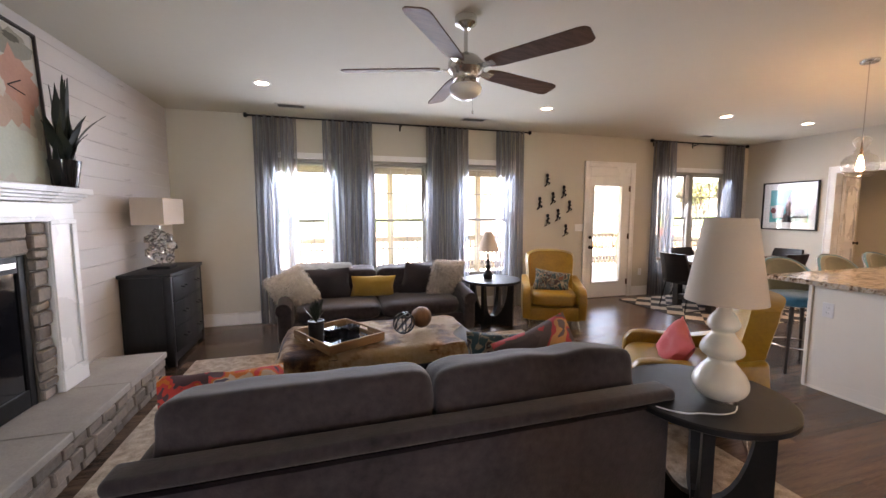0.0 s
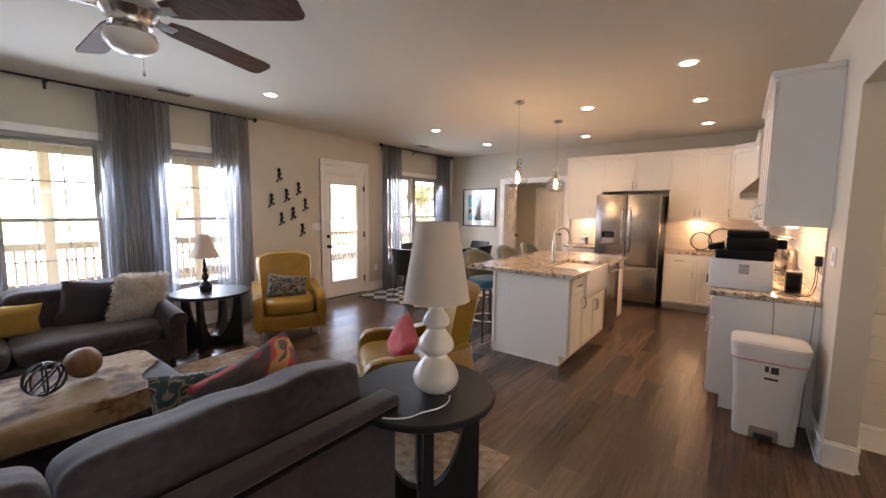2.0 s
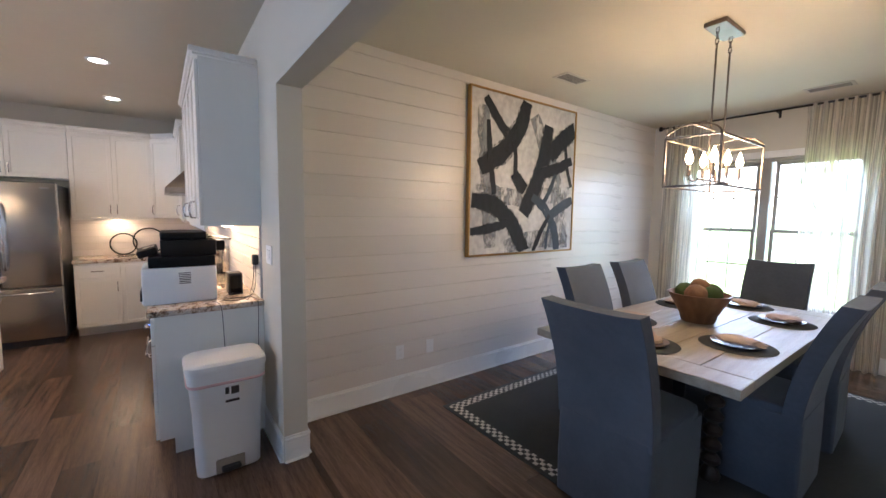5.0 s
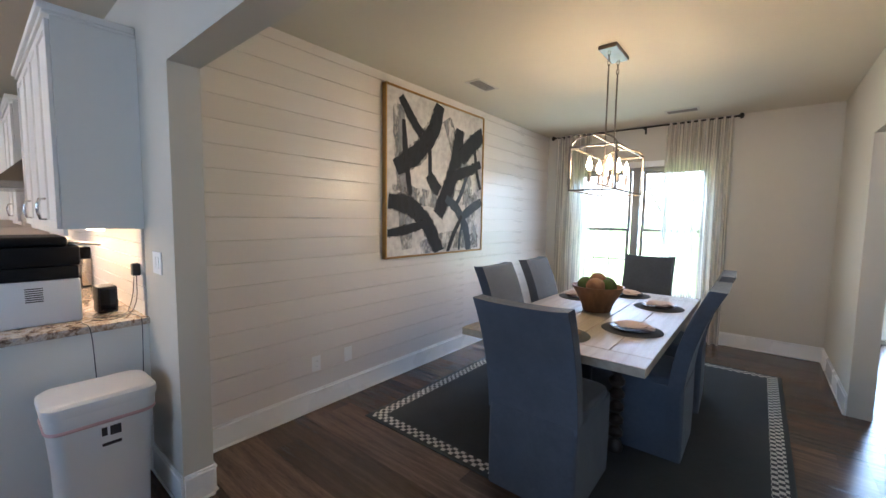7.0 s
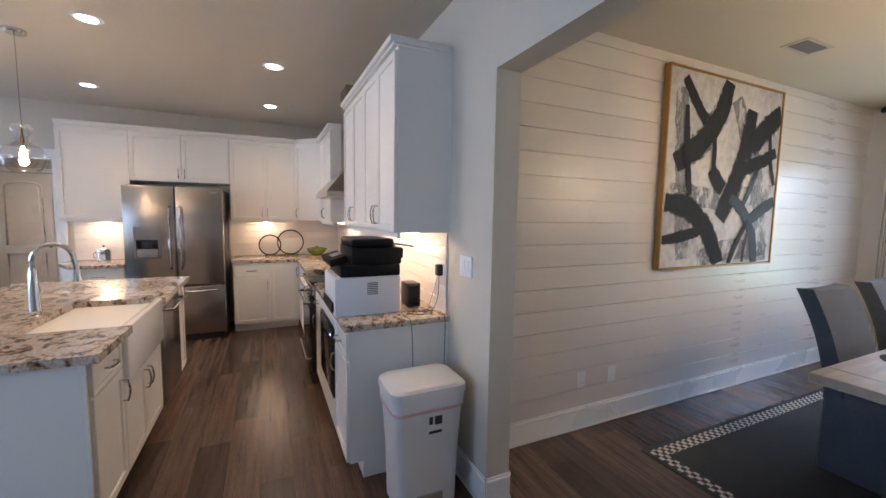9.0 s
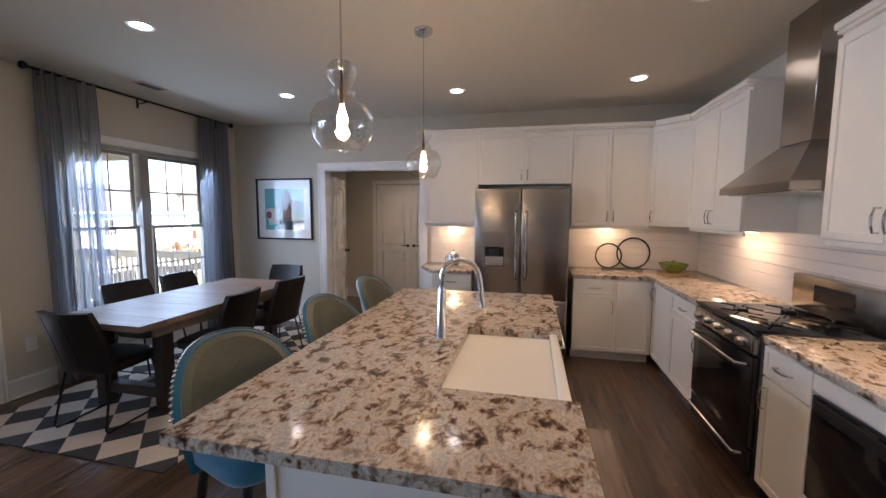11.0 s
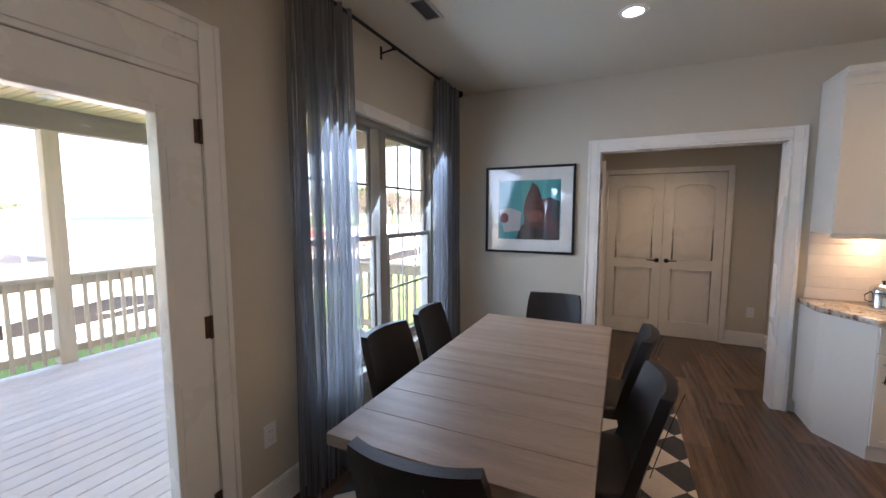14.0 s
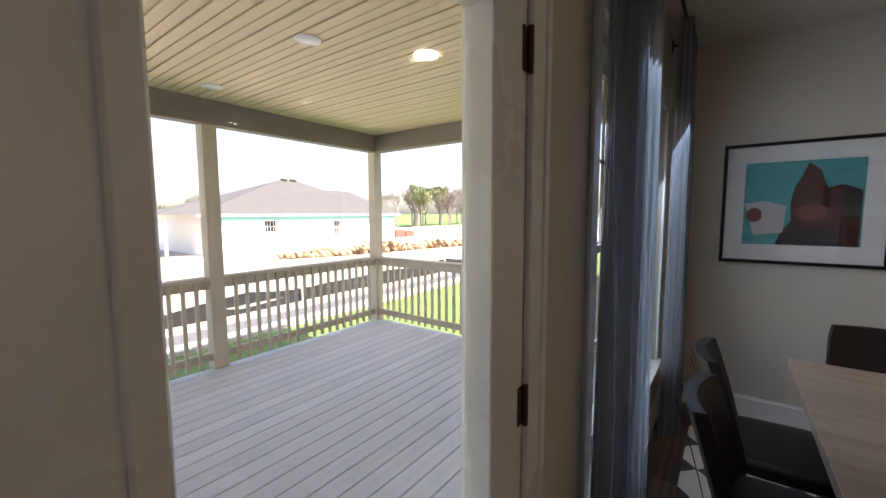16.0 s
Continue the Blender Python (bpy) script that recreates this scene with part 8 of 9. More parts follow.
for k, (x, y) in enumerate(((2.43, -2.14), (2.43, -3.02), (3.09, -2.14), (3.09, -3.0), (2.76, -1.72), (2.76, -3.42))):
    solo("placemat", lathe(B(), [(0.185, EZ + 0.0005), (0.19, EZ + 0.003), (0.185, EZ + 0.006), (0.0, EZ + 0.006)], c=(x, y, 0), n=36, cap=False), rug_dark, "round dark woven placemat", "placemat", "place settings")
    solo("plate", lathe(B(), [(0.07, EZ + 0.0065), (0.085, EZ + 0.009), (0.13, EZ + 0.021), (0.132, EZ + 0.024), (0.08, EZ + 0.014), (0.0, EZ + 0.012)], c=(x, y, 0), n=36, cap=False), stoneware, "glazed brown round dinner plate", "plate", "place settings")
    nb = B()
    for q in range(3):
        cushion(nb, (0.02 * q - 0.02, 0.01 * (q - 1), EZ + 0.030 + 0.006 * q), (0.21 - 0.02 * q, 0.13 + 0.02 * q, 0.022), p=3, n=10, lump=0.35, seed=k * 3 + q, m=Matrix.Translation((x, y, 0)) @ Matrix.Rotation(0.6 * q + k, 4, "Z"))
    solo("napkin", nb, napkin_cloth, "crumpled blush cloth napkin on a plate", "napkin", "place settings")
wb = thing("wooden_bowl", "reclaimed wooden bowl filled with moss balls", "bowl", at=(2.79, -2.55, EZ))
part("bowl", lathe(B(), [(0.10, 0.0005), (0.11, 0.02), (0.115, 0.05), (0.19, 0.19), (0.20, 0.205), (0.185, 0.205), (0.17, 0.18), (0.10, 0.05), (0.0, 0.045)], n=40, cap=False), bowl_wood, wb)
for i, (a, r, m_) in enumerate(((0.3, 0.07, moss), (1.7, 0.075, bowl_wood), (2.9, 0.068, moss), (4.1, 0.072, moss), (5.3, 0.07, bowl_wood))):
    part("ball", cushion(B(), (0.085 * math.cos(a), 0.085 * math.sin(a), 0.20), (2 * r, 2 * r, 2 * r), p=2, n=12, lump=0.06, seed=i), m_, wb, "green moss ball" if m_ is moss else "woven twig ball")
part("ball", cushion(B(), (0, 0, 0.245), (0.13, 0.13, 0.13), p=2, n=12, lump=0.06, seed=9), bowl_wood, wb)

# chandelier
cz = thing("chandelier", "open lantern chandelier in aged nickel with lit candle bulbs", "chandelier", at=(2.725, -2.47, H))
part("canopy", box(B(), (-0.065, -0.16, -0.03), (0.065, 0.16, -0.0005), 0.004), aged_nickel, cz)
for y in (-0.11, 0.11):
    for i in range(4):
        m = Matrix.Translation((0, y, -0.048 - i * 0.034)) @ Matrix.Rotation(radians(90 * (i % 2)), 4, "Z")
        part("chain_link", tube(B(), [m @ Vector((0.010 * math.cos(6.283 * q / 14), 0, 0.022 * math.sin(6.283 * q / 14))) for q in range(14)], 0.0028, 6, True), aged_nickel, cz)
    part("rod", cyl(B(), (0, y, -0.67), (0, y, -0.16), 0.006, 8), aged_nickel, cz)
zt, zb_, lx, ly = -0.74, -1.04, 0.155, 0.37
def bar(p, q):
    d = Vector(q) - Vector(p)
    m = Matrix.Translation(p) @ d.to_track_quat("Z", "Y").to_matrix().to_4x4()
    part("bar", box(B(), (-0.006, -0.006, -0.006), (0.006, 0.006, d.length + 0.006), 0.001, m=m), aged_nickel, cz)
for z in (zt, zb_):
    bar((-lx, -ly, z), (lx, -ly, z)), bar((-lx, ly, z), (lx, ly, z)), bar((-lx, -ly, z), (-lx, ly, z)), bar((lx, -ly, z), (lx, ly, z))
for sx in (-1, 1):
    for sy in (-1, 1):
        bar((sx * lx, sy * ly, zb_), (sx * lx, sy * ly, zt))
for sy in (-1, 1):
    part("arch", tube(B(), [(lx * math.cos(radians(a)), sy * ly, zt + 0.075 * math.sin(radians(a))) for a in range(0, 181, 15)], 0.006, 6), aged_nickel, cz)
bar((0, -ly, zt + 0.075), (0, ly, zt + 0.075))
part("arm_bar", cyl(B(), (0, -0.26, -0.99), (0, 0.26, -0.99), 0.008, 8), aged_nickel, cz)
for y in (-0.11, 0.11):
    part("rod", cyl(B(), (0, y, -0.99), (0, y, -0.66), 0.005, 8), aged_nickel, cz)
for y in (-0.22, 0.0, 0.22):
    for x in (-0.07, 0.07):
        part("arm", tube(B(), [(0, y, -0.99), (x * 0.6, y, -1.0), (x, y, -0.985), (x, y, -0.965)], 0.005, 6), aged_nickel, cz)
        part("candle_sleeve", cyl(B(), (x, y, -0.965), (x, y, -0.89), 0.011, 10), aged_nickel, cz)
        part("candle_bulb", lathe(B(), [(0.008, -0.89), (0.020, -0.868), (0.022, -0.85), (0.015, -0.825), (0.0, -0.785)], c=(x, y, 0), n=12, cap=False), bulb_glow, cz, "lit flame bulb").visible_shadow = False
for x, y in ((-0.07, -0.22), (0.07, 0.22), (0.07, -0.22), (-0.07, 0.22)):
    lamp("chandelier_lamp", "POINT", (2.725 + x, -2.47 + y, H - 0.85), 0.34, (1.0, 0.70, 0.38), soft=0.025)
# rug with checked border
rr = thing("rug", "charcoal flat rug with a black and white checked border", "rug")
X0, X1, Y0, Y1 = 1.56, 4.02, -4.24, -1.19
part("field", box(B(), (X0 + 0.11, Y0 + 0.11, 0.0005), (X1 - 0.11, Y1 - 0.11, RZ2 - 0.0005)), rug_dark, rr)
bd = B()
for q in ((X0 + 0.03, Y0 + 0.03, X1 - 0.03, Y0 + 0.11), (X0 + 0.03, Y1 - 0.11, X1 - 0.03, Y1 - 0.03), (X0 + 0.03, Y0 + 0.11, X0 + 0.11, Y1 - 0.11), (X1 - 0.11, Y0 + 0.11, X1 - 0.03, Y1 - 0.11)):
    box(bd, (q[0], q[1], 0.0005), (q[2], q[3], RZ2))
part("border", bd, rug_border, rr, "black and white checked band", smooth=False)
bd = B()
for q in ((X0, Y0, X1, Y0 + 0.03), (X0, Y1 - 0.03, X1, Y1), (X0, Y0 + 0.03, X0 + 0.03, Y1 - 0.03), (X1 - 0.03, Y0 + 0.03, X1, Y1 - 0.03)):
    box(bd, (q[0], q[1], 0.0005), (q[2], q[3], RZ2 - 0.0008))
part("binding", bd, rug_dark, rr, smooth=False)

# teal chest in the foyer, beyond the dining opening
tc_ = thing("chest", "teal painted chest in the foyer", "chest", at=(0.55, -3.95, 0))
part("body", box(B(), (-0.22, -0.5, 0.08), (0.22, 0.5, 0.70), 0.01), material("teal paint", (0.02, 0.22, 0.26), 0.4), tc_)
part("top", box(B(), (-0.24, -0.52, 0.7005), (0.24, 0.52, 0.73), 0.006), dark_wood, tc_)
for sy in (-1, 1):
    for sx in (-1, 1):
        part("leg", cyl(B(), (sx * 0.18, sy * 0.45, 0.0), (sx * 0.18, sy * 0.45, 0.08), 0.02, 8), dark_wood, tc_)
fd = thing("door_4", "glazed front entry door", "door", kind="structure")
f = B()
for q in ((-0.599, -0.50, 0.051, 2.199), (0.50, 0.599, 0.051, 2.199), (-0.06, 0.06, 0.15, 2.10), (-0.50, 0.50, 0.051, 0.15), (-0.50, 0.50, 2.10, 2.199)):
    box(f, (q[0], -6.61, q[2]), (q[1], -6.55, q[3]), 0.004)
part("door_frame", f, trim_white, fd)
for a, b in ((-0.50, -0.06), (0.06, 0.50)):
    g = part("pane", box(B(), (a, -6.585, 0.15), (b, -6.578, 2.10)), pane_glass, fd, smooth=False)
    g.visible_shadow = False

# ---- porch ----
DKZ = -0.05
PY = 9.72
PX1 = 8.80
porch_x0 = -2.2
dk = thing("deck", "pale grey wooden porch deck", "", kind="structure")
bw = 0.14
me = mesh_of("deck_board", box(B(), (porch_x0, 0.004, -0.03), (PX1 + 0.06, bw - 0.004, 0.0), 0.003), deck_wood, False)
i = 0
while YN + 0.17 + i * bw + bw < PY + 0.10:
    ob = new("deck_board", me)
    ob.parent = dk
    ob.location = (0, YN + 0.171 + i * bw, DKZ)
    i += 1
part("joists", box(B(), (porch_x0, YN + 0.18, DKZ - 0.25), (PX1, PY + 0.04, DKZ - 0.035)), post_wood, dk)
pr_ = thing("porch_roof", "covered porch ceiling with grooved cream boards", "", kind="structure")
CZ = 2.62
st_ = B()
x = porch_x0
while x < PX1 + 0.15:
    box(st_, (x + 0.004, YN + 0.171, CZ), (x + 0.076, PY - 0.08, CZ + 0.012), 0.003)
    box(st_, (x + 0.084, YN + 0.171, CZ + 0.002), (x + 0.152, PY - 0.08, CZ + 0.014), 0.003)
    x += 0.16
part("soffit_boards", st_, soffit, pr_, smooth=False)
part("roof_deck", box(B(), (porch_x0 - 0.3, YN + 0.171, CZ + 0.016), (PX1 + 0.5, PY + 0.5, CZ + 0.2)), soffit, pr_)
part("beam", box(B(), (porch_x0, PY - 0.075, 2.39), (PX1 + 0.09, PY + 0.075, CZ + 0.012), 0.005), beam_wood, pr_)
part("side_beam", box(B(), (PX1 - 0.06, YN + 0.171, 2.39), (PX1 + 0.085, PY - 0.076, CZ - 0.001), 0.005), beam_wood, pr_)
for x, y in ((6.36, 7.75), (7.0, 7.3), (5.2, 7.6), (6.4, 9.2)):
    pl_ = thing("recessed_light", "round porch ceiling light", "ceiling light", "porch lights", at=(x, y, CZ))
    part("trim_ring", lathe(B(), [(0.0, -0.012), (0.07, -0.012), (0.085, -0.004), (0.085, -0.0005)], n=24, cap=False), can_glow if y < 7.5 else trim_white, pl_)
POSTS = [(6.555, PY), (PX1, PY), (4.30, PY), (2.05, PY), (-0.2, PY)]
for x, y in POSTS:
    solo("porch_post", box(B(), (x - 0.07, y - 0.07, DKZ + 0.001), (x + 0.07, y + 0.07, 2.3895), 0.006), post_wood, "square treated pine porch post", "post", "porch posts")
solo("porch_post", box(B(), (PX1 - 0.07, YN + 0.18, DKZ + 0.001), (PX1 + 0.07, YN + 0.30, 2.3895), 0.006), post_wood, "square treated pine post against the house", "post", "porch posts")


def railing(p, q, label):
    r = thing("porch_railing", label, "railing", "porch railings")
    p, q = Vector((*p, 0)), Vector((*q, 0))
    d = (q - p)
    L = d.length
    m = Matrix.Translation(p) @ Matrix.Rotation(math.atan2(d.y, d.x), 4, "Z")
    part("top_rail", box(B(), (0, -0.07, 0.86), (L, 0.07, 0.895), 0.006, m=m), post_wood, r)
    part("upper_rail", box(B(), (0, -0.02, 0.77), (L, 0.02, 0.859), 0.004, m=m), post_wood, r)
    part("lower_rail", box(B(), (0, -0.02, 0.04), (L, 0.02, 0.12), 0.004, m=m), post_wood, r)
    n = int(L / 0.115)
    me2 = mesh_of("baluster", box(B(), (-0.017, -0.017, DKZ + 0.03), (0.017, 0.017, 0.86), 0.003, m=Matrix.Rotation(math.atan2(d.y, d.x), 4, "Z")), post_wood, False)
    for k in range(1, n):
        ob = new("baluster", me2)
        ob.parent = r
        ob.location = p + d * (k / n) + Vector((-math.sin(math.atan2(d.y, d.x)), math.cos(math.atan2(d.y, d.x)), 0)) * -0.038
    return r


xs = sorted([x for x, y in POSTS])
for a, b in zip(xs, xs[1:]):
    railing((a + 0.071, PY), (b - 0.071, PY), "treated pine porch railing with square balusters")
railing((PX1, YN + 0.301), (PX1, PY - 0.071), "treated pine porch side railing")

# ---- grounds ----


def smooth(a, b, x):
    t = max(0.0, min(1.0, (x - a) / (b - a)))
    return t * t * (3 - 2 * t)


def ground_z(x, y):
    z = -0.62 - 1.25 * smooth(14, 34, y) + 0.9 * smooth(60, 150, y) - 0.2 * smooth(-20, -8, -y * -1) * 0
    if y > 16:
        z += 0.10 * noise.noise(Vector((x * 0.12, y * 0.12, 0)))
    return z


gb = bmesh.new()
xs_ = [-1500, -400, -150] + [-80 + 4 * i for i in range(46)] + [160, 300, 600, 1500]
ys_ = [-1500, -300, -100, -40, -20, -12, -7] + [0, 5, 9, 11, 12.3] + [13 + 1.5 * i for i in range(29)] + [60, 70, 85, 110, 150, 250, 600, 1500]
gv = [[gb.verts.new((x, y, ground_z(x, y))) for y in ys_] for x in xs_]
for i in range(len(xs_) - 1):
    for j in range(len(ys_) - 1):
        f = gb.faces.new((gv[i][j], gv[i + 1][j], gv[i + 1][j + 1], gv[i][j + 1]))
        y = (ys_[j] + ys_[j + 1]) / 2
        x = (xs_[i] + xs_[i + 1]) / 2
        edge = 12.3
        f.material_index = 1 if (edge < y < 75) else 0
structure("ground", gb, [grass_m, dirt_m], "lawn giving way to bare dirt on a building site", True)
# curb, street and silt fence beyond the lawn
def strip(off0, off1, lift, mat, name, label):
    bm = bmesh.new()
    a, b = [], []
    for k in range(61):
        x = -40 + 1.5 * k
        e = 12.12 + 0.01 * (x - 6)
        for lst, o in ((a, off0), (b, off1)):
            lst.append((x, e + o, ground_z(x, e + o) + lift))
    lo = [[bm.verts.new((p[0], p[1], p[2] - 0.3)) for p in l] for l in (a, b)]
    hi = [[bm.verts.new(p) for p in l] for l in (a, b)]
    for k in range(60):
        bm.faces.new((hi[0][k], hi[0][k + 1], hi[1][k + 1], hi[1][k]))
        bm.faces.new((lo[0][k], lo[0][k + 1], hi[0][k + 1], hi[0][k]))
        bm.faces.new((lo[1][k], hi[1][k], hi[1][k + 1], lo[1][k + 1]))
    return structure(name, bm, mat, label)
concrete = material("concrete", (0.50, 0.48, 0.45), 0.9, scale=2, bump=0.4, bscale=40)
strip(0.0, 0.35, 0.07, concrete, "kerb", "pale concrete kerb")
strip(0.352, 1.1, 0.03, asphalt, "road", "grey asphalt street")
sf = thing("silt_fence", "sagging black plastic silt fence", "fence")
for seg in range(2):
    bm = bmesh.new()
    top, bot = [], []
    for k in range(60):
        x = -2 + 0.6 * k
        y = 13.9 + 0.01 * (x - 6) + 0.15 * noise.noise(Vector((x * 0.3, 0, seg)))
        z = ground_z(x, y)
        h = 0.20 + 0.20 * noise.noise(Vector((x * 0.6, 3, seg)))
        top.append(bm.verts.new((x, y + seg * 0.8 - 0.25 * noise.noise(Vector((x, 0, 1))), z + h)))
        bot.append(bm.verts.new((x, y + seg * 0.8, z - 0.02)))
    for k in range(59):
        bm.faces.new((top[k], top[k + 1], bot[k + 1], bot[k]))
    part("fabric", bm, black_plastic, sf)
for k in range(12):
    x = -1.7 + 3 * k
    y = 13.86 + 0.01 * (x - 6)
    part("stake", box(B(), (x - 0.02, y - 0.02, ground_z(x, y) - 0.1), (x + 0.02, y + 0.02, ground_z(x, y) + 0.6)), post_wood, sf)
# rock and soil piles
rock_m = material("orange field stone", (0.40, 0.27, 0.16), 0.9, col2=(0.26, 0.17, 0.10), scale=3, bump=0.8, bscale=12, rand=0.35)
bm = B()
rnd = random.Random(21)
for k in range(620):
    cx = rnd.uniform(0, 1)
    x, y = 21.5 + 11.5 * cx + rnd.gauss(0, 0.5), 32.5 - 9.5 * cx + rnd.gauss(0, 0.6)
    z = ground_z(x, y) + (0.25 + 0.5 * math.sin(cx * 3.1) * abs(math.sin(cx * 9 + 0.6))) * rnd.random()
    t = bmesh.new()
    bmesh.ops.create_icosphere(t, subdivisions=1, radius=rnd.uniform(0.12, 0.38))
    for v in t.verts:
        v.co *= rnd.uniform(0.65, 1.2)
    merge(bm, t, Matrix.Translation((x, y, z)))
solo("rock_pile", bm, rock_m, "heap of orange and grey field stones", "rocks", "", "stuff", False)

# ---- the house across the site ----
hs_ = thing("house", "unfinished white-wrapped one-storey house with a grey hip roof", "house")
hx0, hx1, hy0, hy1 = 18.5, 41.0, 40.0, 52.0
gz = ground_z(28, 40) - 0.05
ev = 1.50
wm = B()
wins = [(23.8, 25.0, -0.20, 0.95), (31.5, 32.5, -0.75, 0.85)]
xs2 = sorted({hx0, hx1, *[w[0] for w in wins], *[w[1] for w in wins]})
for a, b in zip(xs2, xs2[1:]):
    hole = [w for w in wins if abs(w[0] - a) < 1e-6]
    if hole:
        box(wm, (a, hy0, gz), (b, hy0 + 0.2, hole[0][2])), box(wm, (a, hy0, hole[0][3]), (b, hy0 + 0.2, ev))
    else:
        box(wm, (a, hy0, gz), (b, hy0 + 0.2, ev))
box(wm, (hx0, hy0 + 0.2, gz), (hx0 + 0.2, hy1, ev)), box(wm, (hx1 - 0.2, hy0 + 0.2, gz), (hx1, hy1, ev)), box(wm, (hx0 + 0.2, hy1 - 0.2, gz), (hx1 - 0.2, hy1, ev))
part("wall", wm, siding, hs_, "white wrapped sheathing", False)
part("wrap_band", box(B(), (hx0 - 0.01, hy0 - 0.012, ev - 0.55), (hx1 + 0.01, hy0 - 0.001, ev - 0.02)), material("aqua sheathing", (0.20, 0.50, 0.48), 0.6), hs_, "aqua sheathing band under the eave")
rf = bmesh.new()
o = 0.55
e4 = [rf.verts.new(p) for p in ((hx0 - o, hy0 - o, ev), (hx1 + o, hy0 - o, ev), (hx1 + o, hy1 + o, ev), (hx0 - o, hy1 + o, ev))]
r2_ = [rf.verts.new(p) for p in ((29.0, 46, 5.3), (31.2, 46, 5.3))]
r3_ = [rf.verts.new(p) for p in ((33.6, 46, 4.45), (38.6, 46, 4.45))]
rf.faces.new((e4[0], e4[1], r3_[1], r3_[0], r2_[1], r2_[0]))
rf.faces.new((e4[2], e4[3], r2_[0], r2_[1], r3_[0], r3_[1]))
rf.faces.new((e4[1], e4[2], r3_[1])), rf.faces.new((e4[3], e4[0], r2_[0]))
rf.faces.new((e4[0], e4[3], e4[2], e4[1]))
bmesh.ops.triangulate(rf, faces=rf.faces[:])
roof = part("roof", rf, roof_m, hs_, "grey shingle hip roof", False)
part("vent_cap", box(box(B(), (29.3, 45.7, 5.25), (29.9, 46.3, 5.5), 0.03), (30.4, 45.7, 5.25), (31.0, 46.3, 5.48), 0.03), roof_m, roof)
part("fascia", box(B(), (hx0 - o, hy0 - o - 0.03, ev - 0.16), (hx1 + o, hy0 - o, ev + 0.02)), siding, hs_)
for a, b, z0, z1 in wins:
    f = B()
    for q in ((a, a + 0.08, z0, z1), (b - 0.08, b, z0, z1), (a + 0.08, b - 0.08, z0, z0 + 0.08), (a + 0.08, b - 0.08, z1 - 0.08, z1)):
        box(f, (q[0], hy0 + 0.04, q[2]), (q[1], hy0 + 0.12, q[3]))
    for k in range(1, 4):
        xx = a + (b - a) * k / 4
        box(f, (xx - 0.02, hy0 + 0.05, z0), (xx + 0.02, hy0 + 0.09, z1))
    zz = (z0 + z1) / 2
    box(f, (a, hy0 + 0.05, zz - 0.03), (b, hy0 + 0.09, zz + 0.03))
    w = part("window", f, siding, hs_, smooth=False)
    part("pane", box(B(), (a + 0.05, hy0 + 0.10, z0 + 0.05), (b - 0.05, hy0 + 0.11, z1 - 0.05)), black_gloss, w)
# open carport bay at its end
for x, y in ((16.0, 40.2), (16.0, 45.0)):
    part("carport_post", box(B(), (x - 0.09, y - 0.09, gz), (x + 0.09, y + 0.09, ev + 0.2)), post_wood, hs_)
cp = bmesh.new()
c4 = [cp.verts.new(p) for p in ((15.2, 39.4, ev), (19.0, 39.4, ev), (19.0, 46, ev), (15.2, 46, ev), (19.5, 43, 2.6), (21, 43, 3.1))]
cp.faces.new((c4[0], c4[1], c4[4])), cp.faces.new((c4[1], c4[2], c4[4])), cp.faces.new((c4[2], c4[3], c4[4])), cp.faces.new((c4[3], c4[0], c4[4])), cp.faces.new((c4[3], c4[2], c4[1], c4[0]))
cp.verts.remove(c4[5])
part("carport_roof", cp, roof_m, hs_, smooth=False)
# brick stack on the site
solo("brick_stack", box(box(B(), (45.5, 44, ground_z(45, 44) - 0.05), (47.5, 45, ground_z(45, 44) + 1.1), 0.03), (47.7, 44, ground_z(45, 44) - 0.05), (49.5, 45, ground_z(45, 44) + 0.9), 0.03), material("red brick stack", (0.35, 0.09, 0.06), 0.9, scale=6, bump=0.6, bscale=20), "pallets of red bricks on the bare site", "bricks")

# ---- trees ----
bark = material("grey bark", (0.11, 0.09, 0.075), 0.95, scale=6, bump=0.8, bscale=20)
# twig and spring leaf colours are paled to paint in distance haze
twig = material("bare twigs in haze", (0.27, 0.235, 0.21), 0.95)
spring = material("spring leaves in haze", (0.15, 0.17, 0.075), 0.8, scale=10, rand=0.4)
pine = material("dark evergreen", (0.035, 0.06, 0.025), 0.85, scale=10, rand=0.4)


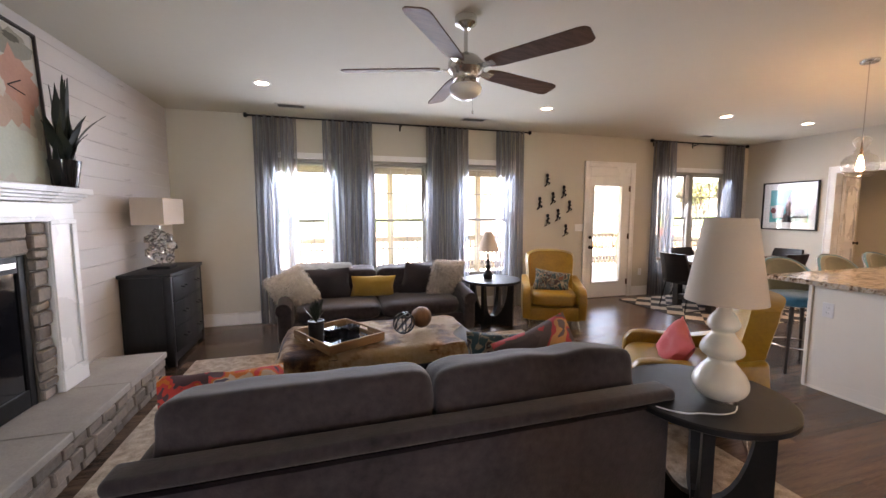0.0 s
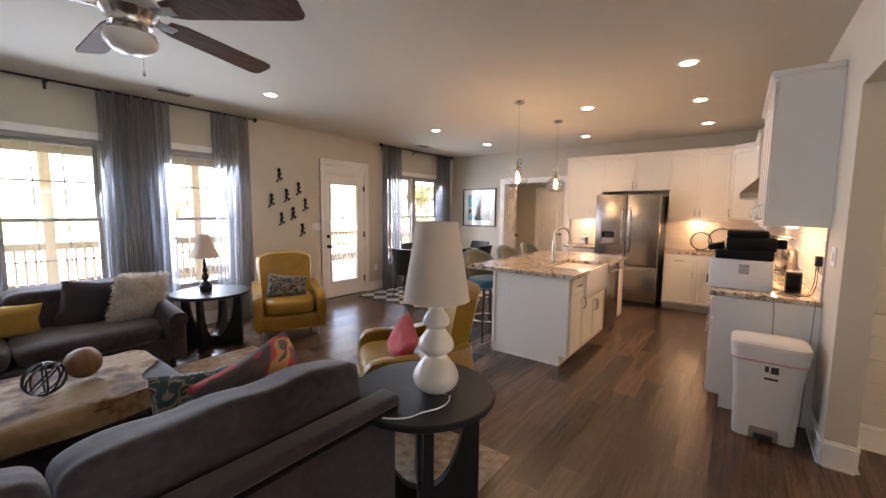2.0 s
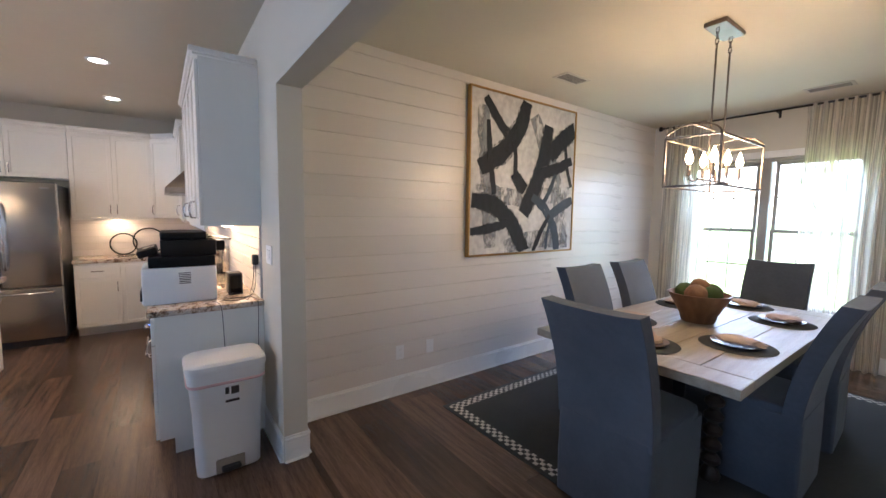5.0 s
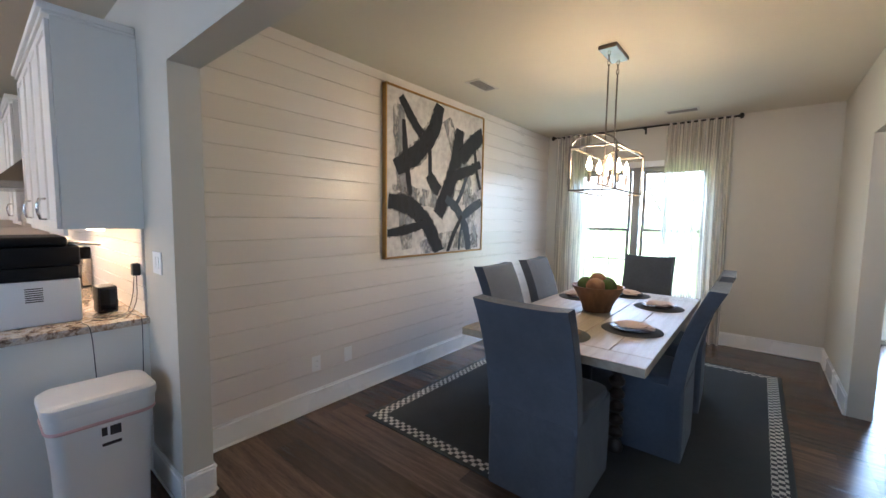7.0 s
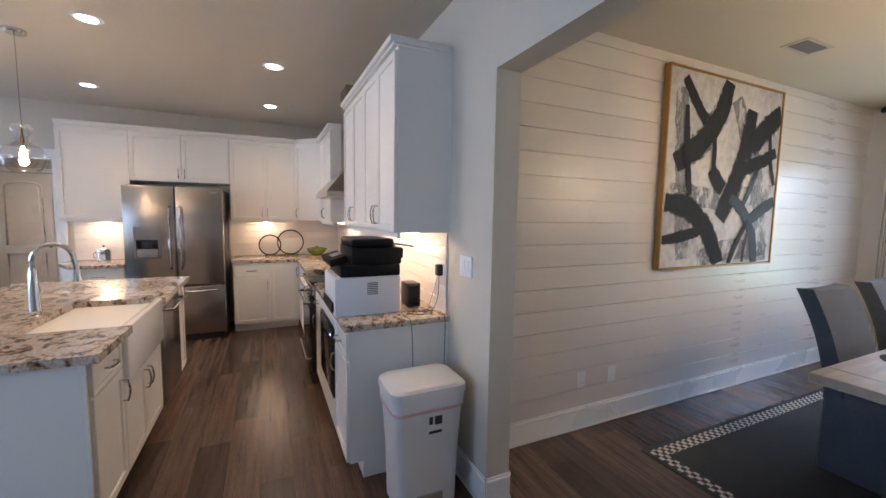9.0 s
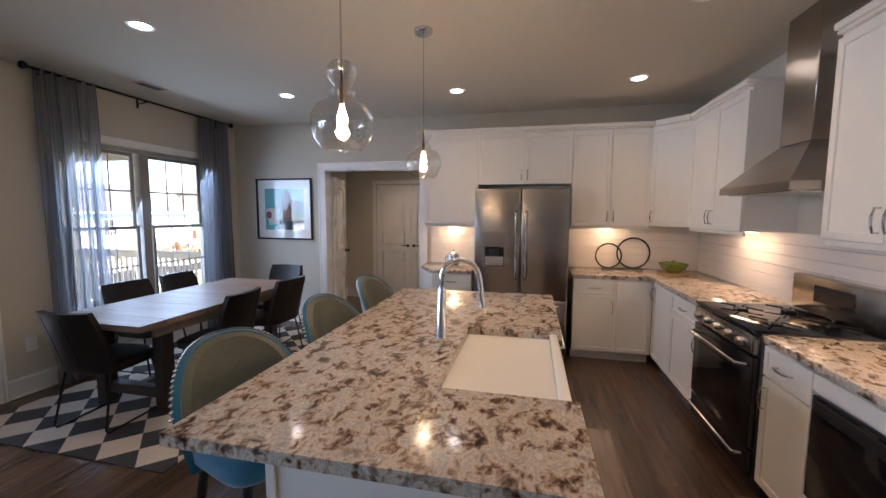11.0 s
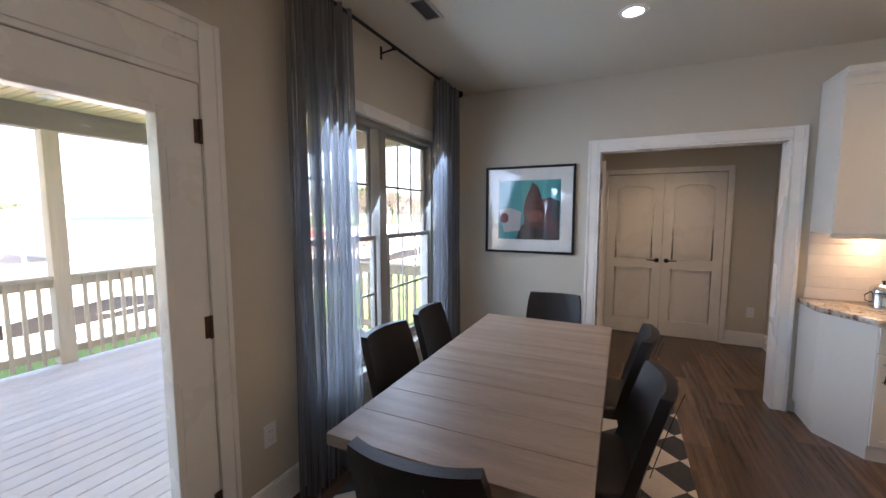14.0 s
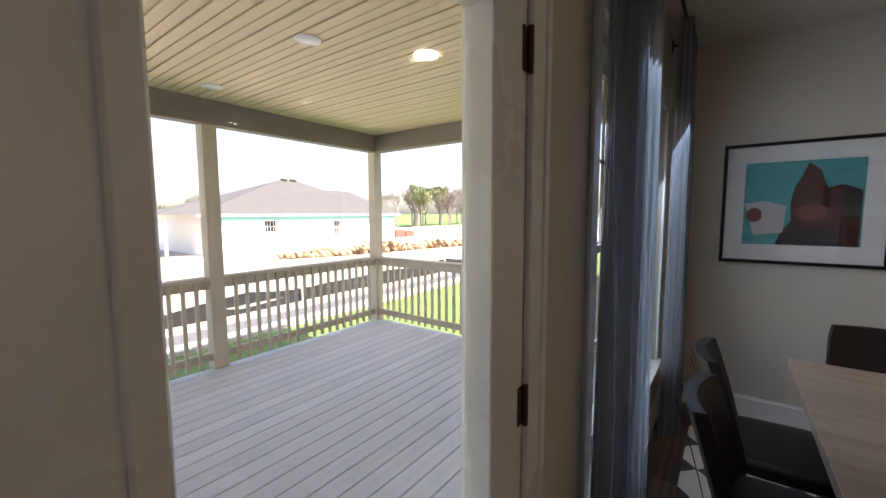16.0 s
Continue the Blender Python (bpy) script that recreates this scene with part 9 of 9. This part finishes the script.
def tree(x, y, h, kind, seed):
    t = thing("tree", {"bare": "leafless grey tree with fine twigs", "spring": "tree in thin yellow-green spring leaf", "pine": "dense dark evergreen tree"}[kind], "tree", "trees behind the site", at=(x, y, ground_z(x, y)))
    rnd = random.Random(seed)
    tr, tips = B(), []

    def limb(p, d, ln, r, depth):
        q = p + d * ln
        cyl(tr, p, q, r, 6 if depth < 2 else 4, r * 0.62)
        tips.append(q)
        if depth < 4:
            for k in range(3 if depth else 4):
                dd = (d + Vector((rnd.uniform(-1, 1), rnd.uniform(-1, 1), rnd.uniform(-0.1, 0.8))) * 0.75).normalized()
                limb(p.lerp(q, rnd.uniform(0.6, 1.0)), dd, ln * rnd.uniform(0.55, 0.75), r * 0.55, depth + 1)
    limb(Vector((0, 0, 0)), Vector((rnd.uniform(-0.05, 0.05), rnd.uniform(-0.05, 0.05), 1)).normalized(), h * 0.36, h * 0.022, 0)
    part("trunk", tr, bark if kind != "bare" else twig, t)
    if kind == "bare":
        tw_ = bmesh.new()
        for p in tips:
            for k in range(9):
                d = Vector((rnd.gauss(0, 1), rnd.gauss(0, 1), rnd.gauss(0.5, 0.8))).normalized()
                e = p + d * h * rnd.uniform(0.03, 0.085)
                o = d.cross(Vector((0.3, 0.5, 0.8))).normalized() * h * 0.0013
                tw_.faces.new((tw_.verts.new(p - o), tw_.verts.new(p + o), tw_.verts.new(e)))
        part("twigs", tw_, twig, t, smooth=False)
    if kind != "bare":
        cr = B()
        for p in tips:
            for k in range(7):
                c = p + Vector((rnd.gauss(0, 1), rnd.gauss(0, 1), rnd.gauss(0, 0.8))) * h * 0.045
                s2 = h * rnd.uniform(0.015, 0.035)
                m = Matrix.Translation(c) @ Euler((rnd.uniform(0, 6), rnd.uniform(0, 6), rnd.uniform(0, 6))).to_matrix().to_4x4()
                prism(cr, [(-s2, 0), (-s2 * 0.3, -s2 * 0.7), (s2, -s2 * 0.2), (s2 * 0.4, s2 * 0.8)], -0.01, 0.01, m=m)
        part("crown", cr, spring if kind == "spring" else pine, t, smooth=False)


rnd = random.Random(4)
spots = []
for k in range(17):
    spots.append((70 + 4.6 * k + rnd.uniform(-2, 2), 74 + rnd.uniform(-5, 12), rnd.uniform(7.5, 13), rnd.choice(["bare", "bare", "bare", "spring"])))
for k in range(26):
    spots.append((-14 + 4.2 * k + rnd.uniform(-2, 2), 118 + rnd.uniform(-6, 10), rnd.uniform(7, 11), "bare"))
for k in range(20):
    spots.append((78 + 2.2 * k + rnd.uniform(-1.5, 1.5), 68 + rnd.uniform(-4, 6) + 0.3 * k, rnd.uniform(9, 13), "bare" if k % 4 else "spring"))
spots += [(20.5, 60, 5.5, "spring"), (17.5, 62, 5.0, "spring"), (23.5, 64, 6.0, "spring")]
for k, s_ in enumerate(spots):
    tree(*s_, seed=100 + k)
# street side seen through the dining window
for k, s_ in enumerate(((-6, -38, 9, "bare"), (9, -42, 10, "bare"), (17, -36, 8, "bare"))):
    tree(*s_, seed=300 + k)
# out of view: a roof and an invented wing, added to block the sun
rfm = bmesh.new()
q4 = [rfm.verts.new(p) for p in ((-1.9, -7.2, 2.9), (16.5, -7.2, 2.9), (16.5, 6.0, 2.9), (-1.9, 6.0, 2.9))]
q2 = [rfm.verts.new(p) for p in ((4.0, -0.6, 5.4), (10.5, -0.6, 5.4))]
rfm.faces.new((q4[0], q4[1], q2[1], q2[0])), rfm.faces.new((q4[1], q4[2], q2[1])), rfm.faces.new((q4[2], q4[3], q2[0], q2[1])), rfm.faces.new((q4[3], q4[0], q2[0])), rfm.faces.new(q4[::-1])
structure("roof", rfm, roof_m, "unseen grey hip roof over the house, added to block the sun")
structure("sun_block_wing", box(B(), (11.01, -6.5, -0.6), (16.0, 5.6, 2.89)), siding, "unseen block added beside the house to keep sun off the deck")

# ---- floor planks, laid along x ----
fl = tagged(new("floor"), "dark brown plank floor", "", "", "structure")
PW, PL = 0.178, 1.22
rnd = random.Random(2)
near_me = mesh_of("floor_plank", box(B(), (0.0006, 0.0006, -0.0075), (PL - 0.0006, PW - 0.0006, 0.0), 0.0), floor_wood, False)
zones = [(XW, 10.1, 0.0, YN), (XW, 1.06, -6.5, 0.0), (1.2, XS, YS, -0.14), (1.06, 4.0, -0.14, 0.0), (1.06, 1.2, -3.62, -1.2)]
verts, faces, count = [], [], 0
for zi, (x0, x1, y0, y1) in enumerate(zones):
    row = 0
    y = math.floor(y0 / PW) * PW
    while y < y1:
        off = (row * 0.37 + rnd.random() * 0.4) % 1.0 * PL
        x = x0 - off
        while x < x1:
            a, b = max(x, x0), min(x + PL, x1)
            c, d = max(y, y0), min(y + PW, y1)
            whole = b - a > PL - 1e-6 and d - c > PW - 1e-6
            if whole and count < 300 and 1.0 < x < 5.6 and 0.0 <= y < 4.6:
                ob = new("floor_plank", near_me)
                ob.parent = fl
                ob.location = (x, y, 0)
                count += 1
            elif b - a > 0.01 and d - c > 0.004:
                g = 0.0006
                k = len(verts)
                verts += [(a + g, c + g, 0), (b - g, c + g, 0), (b - g, d - g, 0), (a + g, d - g, 0), (a + g, c + g, -0.0075), (b - g, c + g, -0.0075), (b - g, d - g, -0.0075), (a + g, d - g, -0.0075)]
                faces += [(k, k + 1, k + 2, k + 3), (k, k + 4, k + 5, k + 1), (k + 1, k + 5, k + 6, k + 2), (k + 2, k + 6, k + 7, k + 3), (k + 3, k + 7, k + 4, k)]
            x += PL
        y += PW
        row += 1
me = bpy.data.meshes.new("floor_planks")
me.from_pydata(verts, [], faces)
me.materials.append(floor_wood)
ob = new("floor_planks", me)
ob.parent = fl
tagged(ob, "", "", "", "stuff")
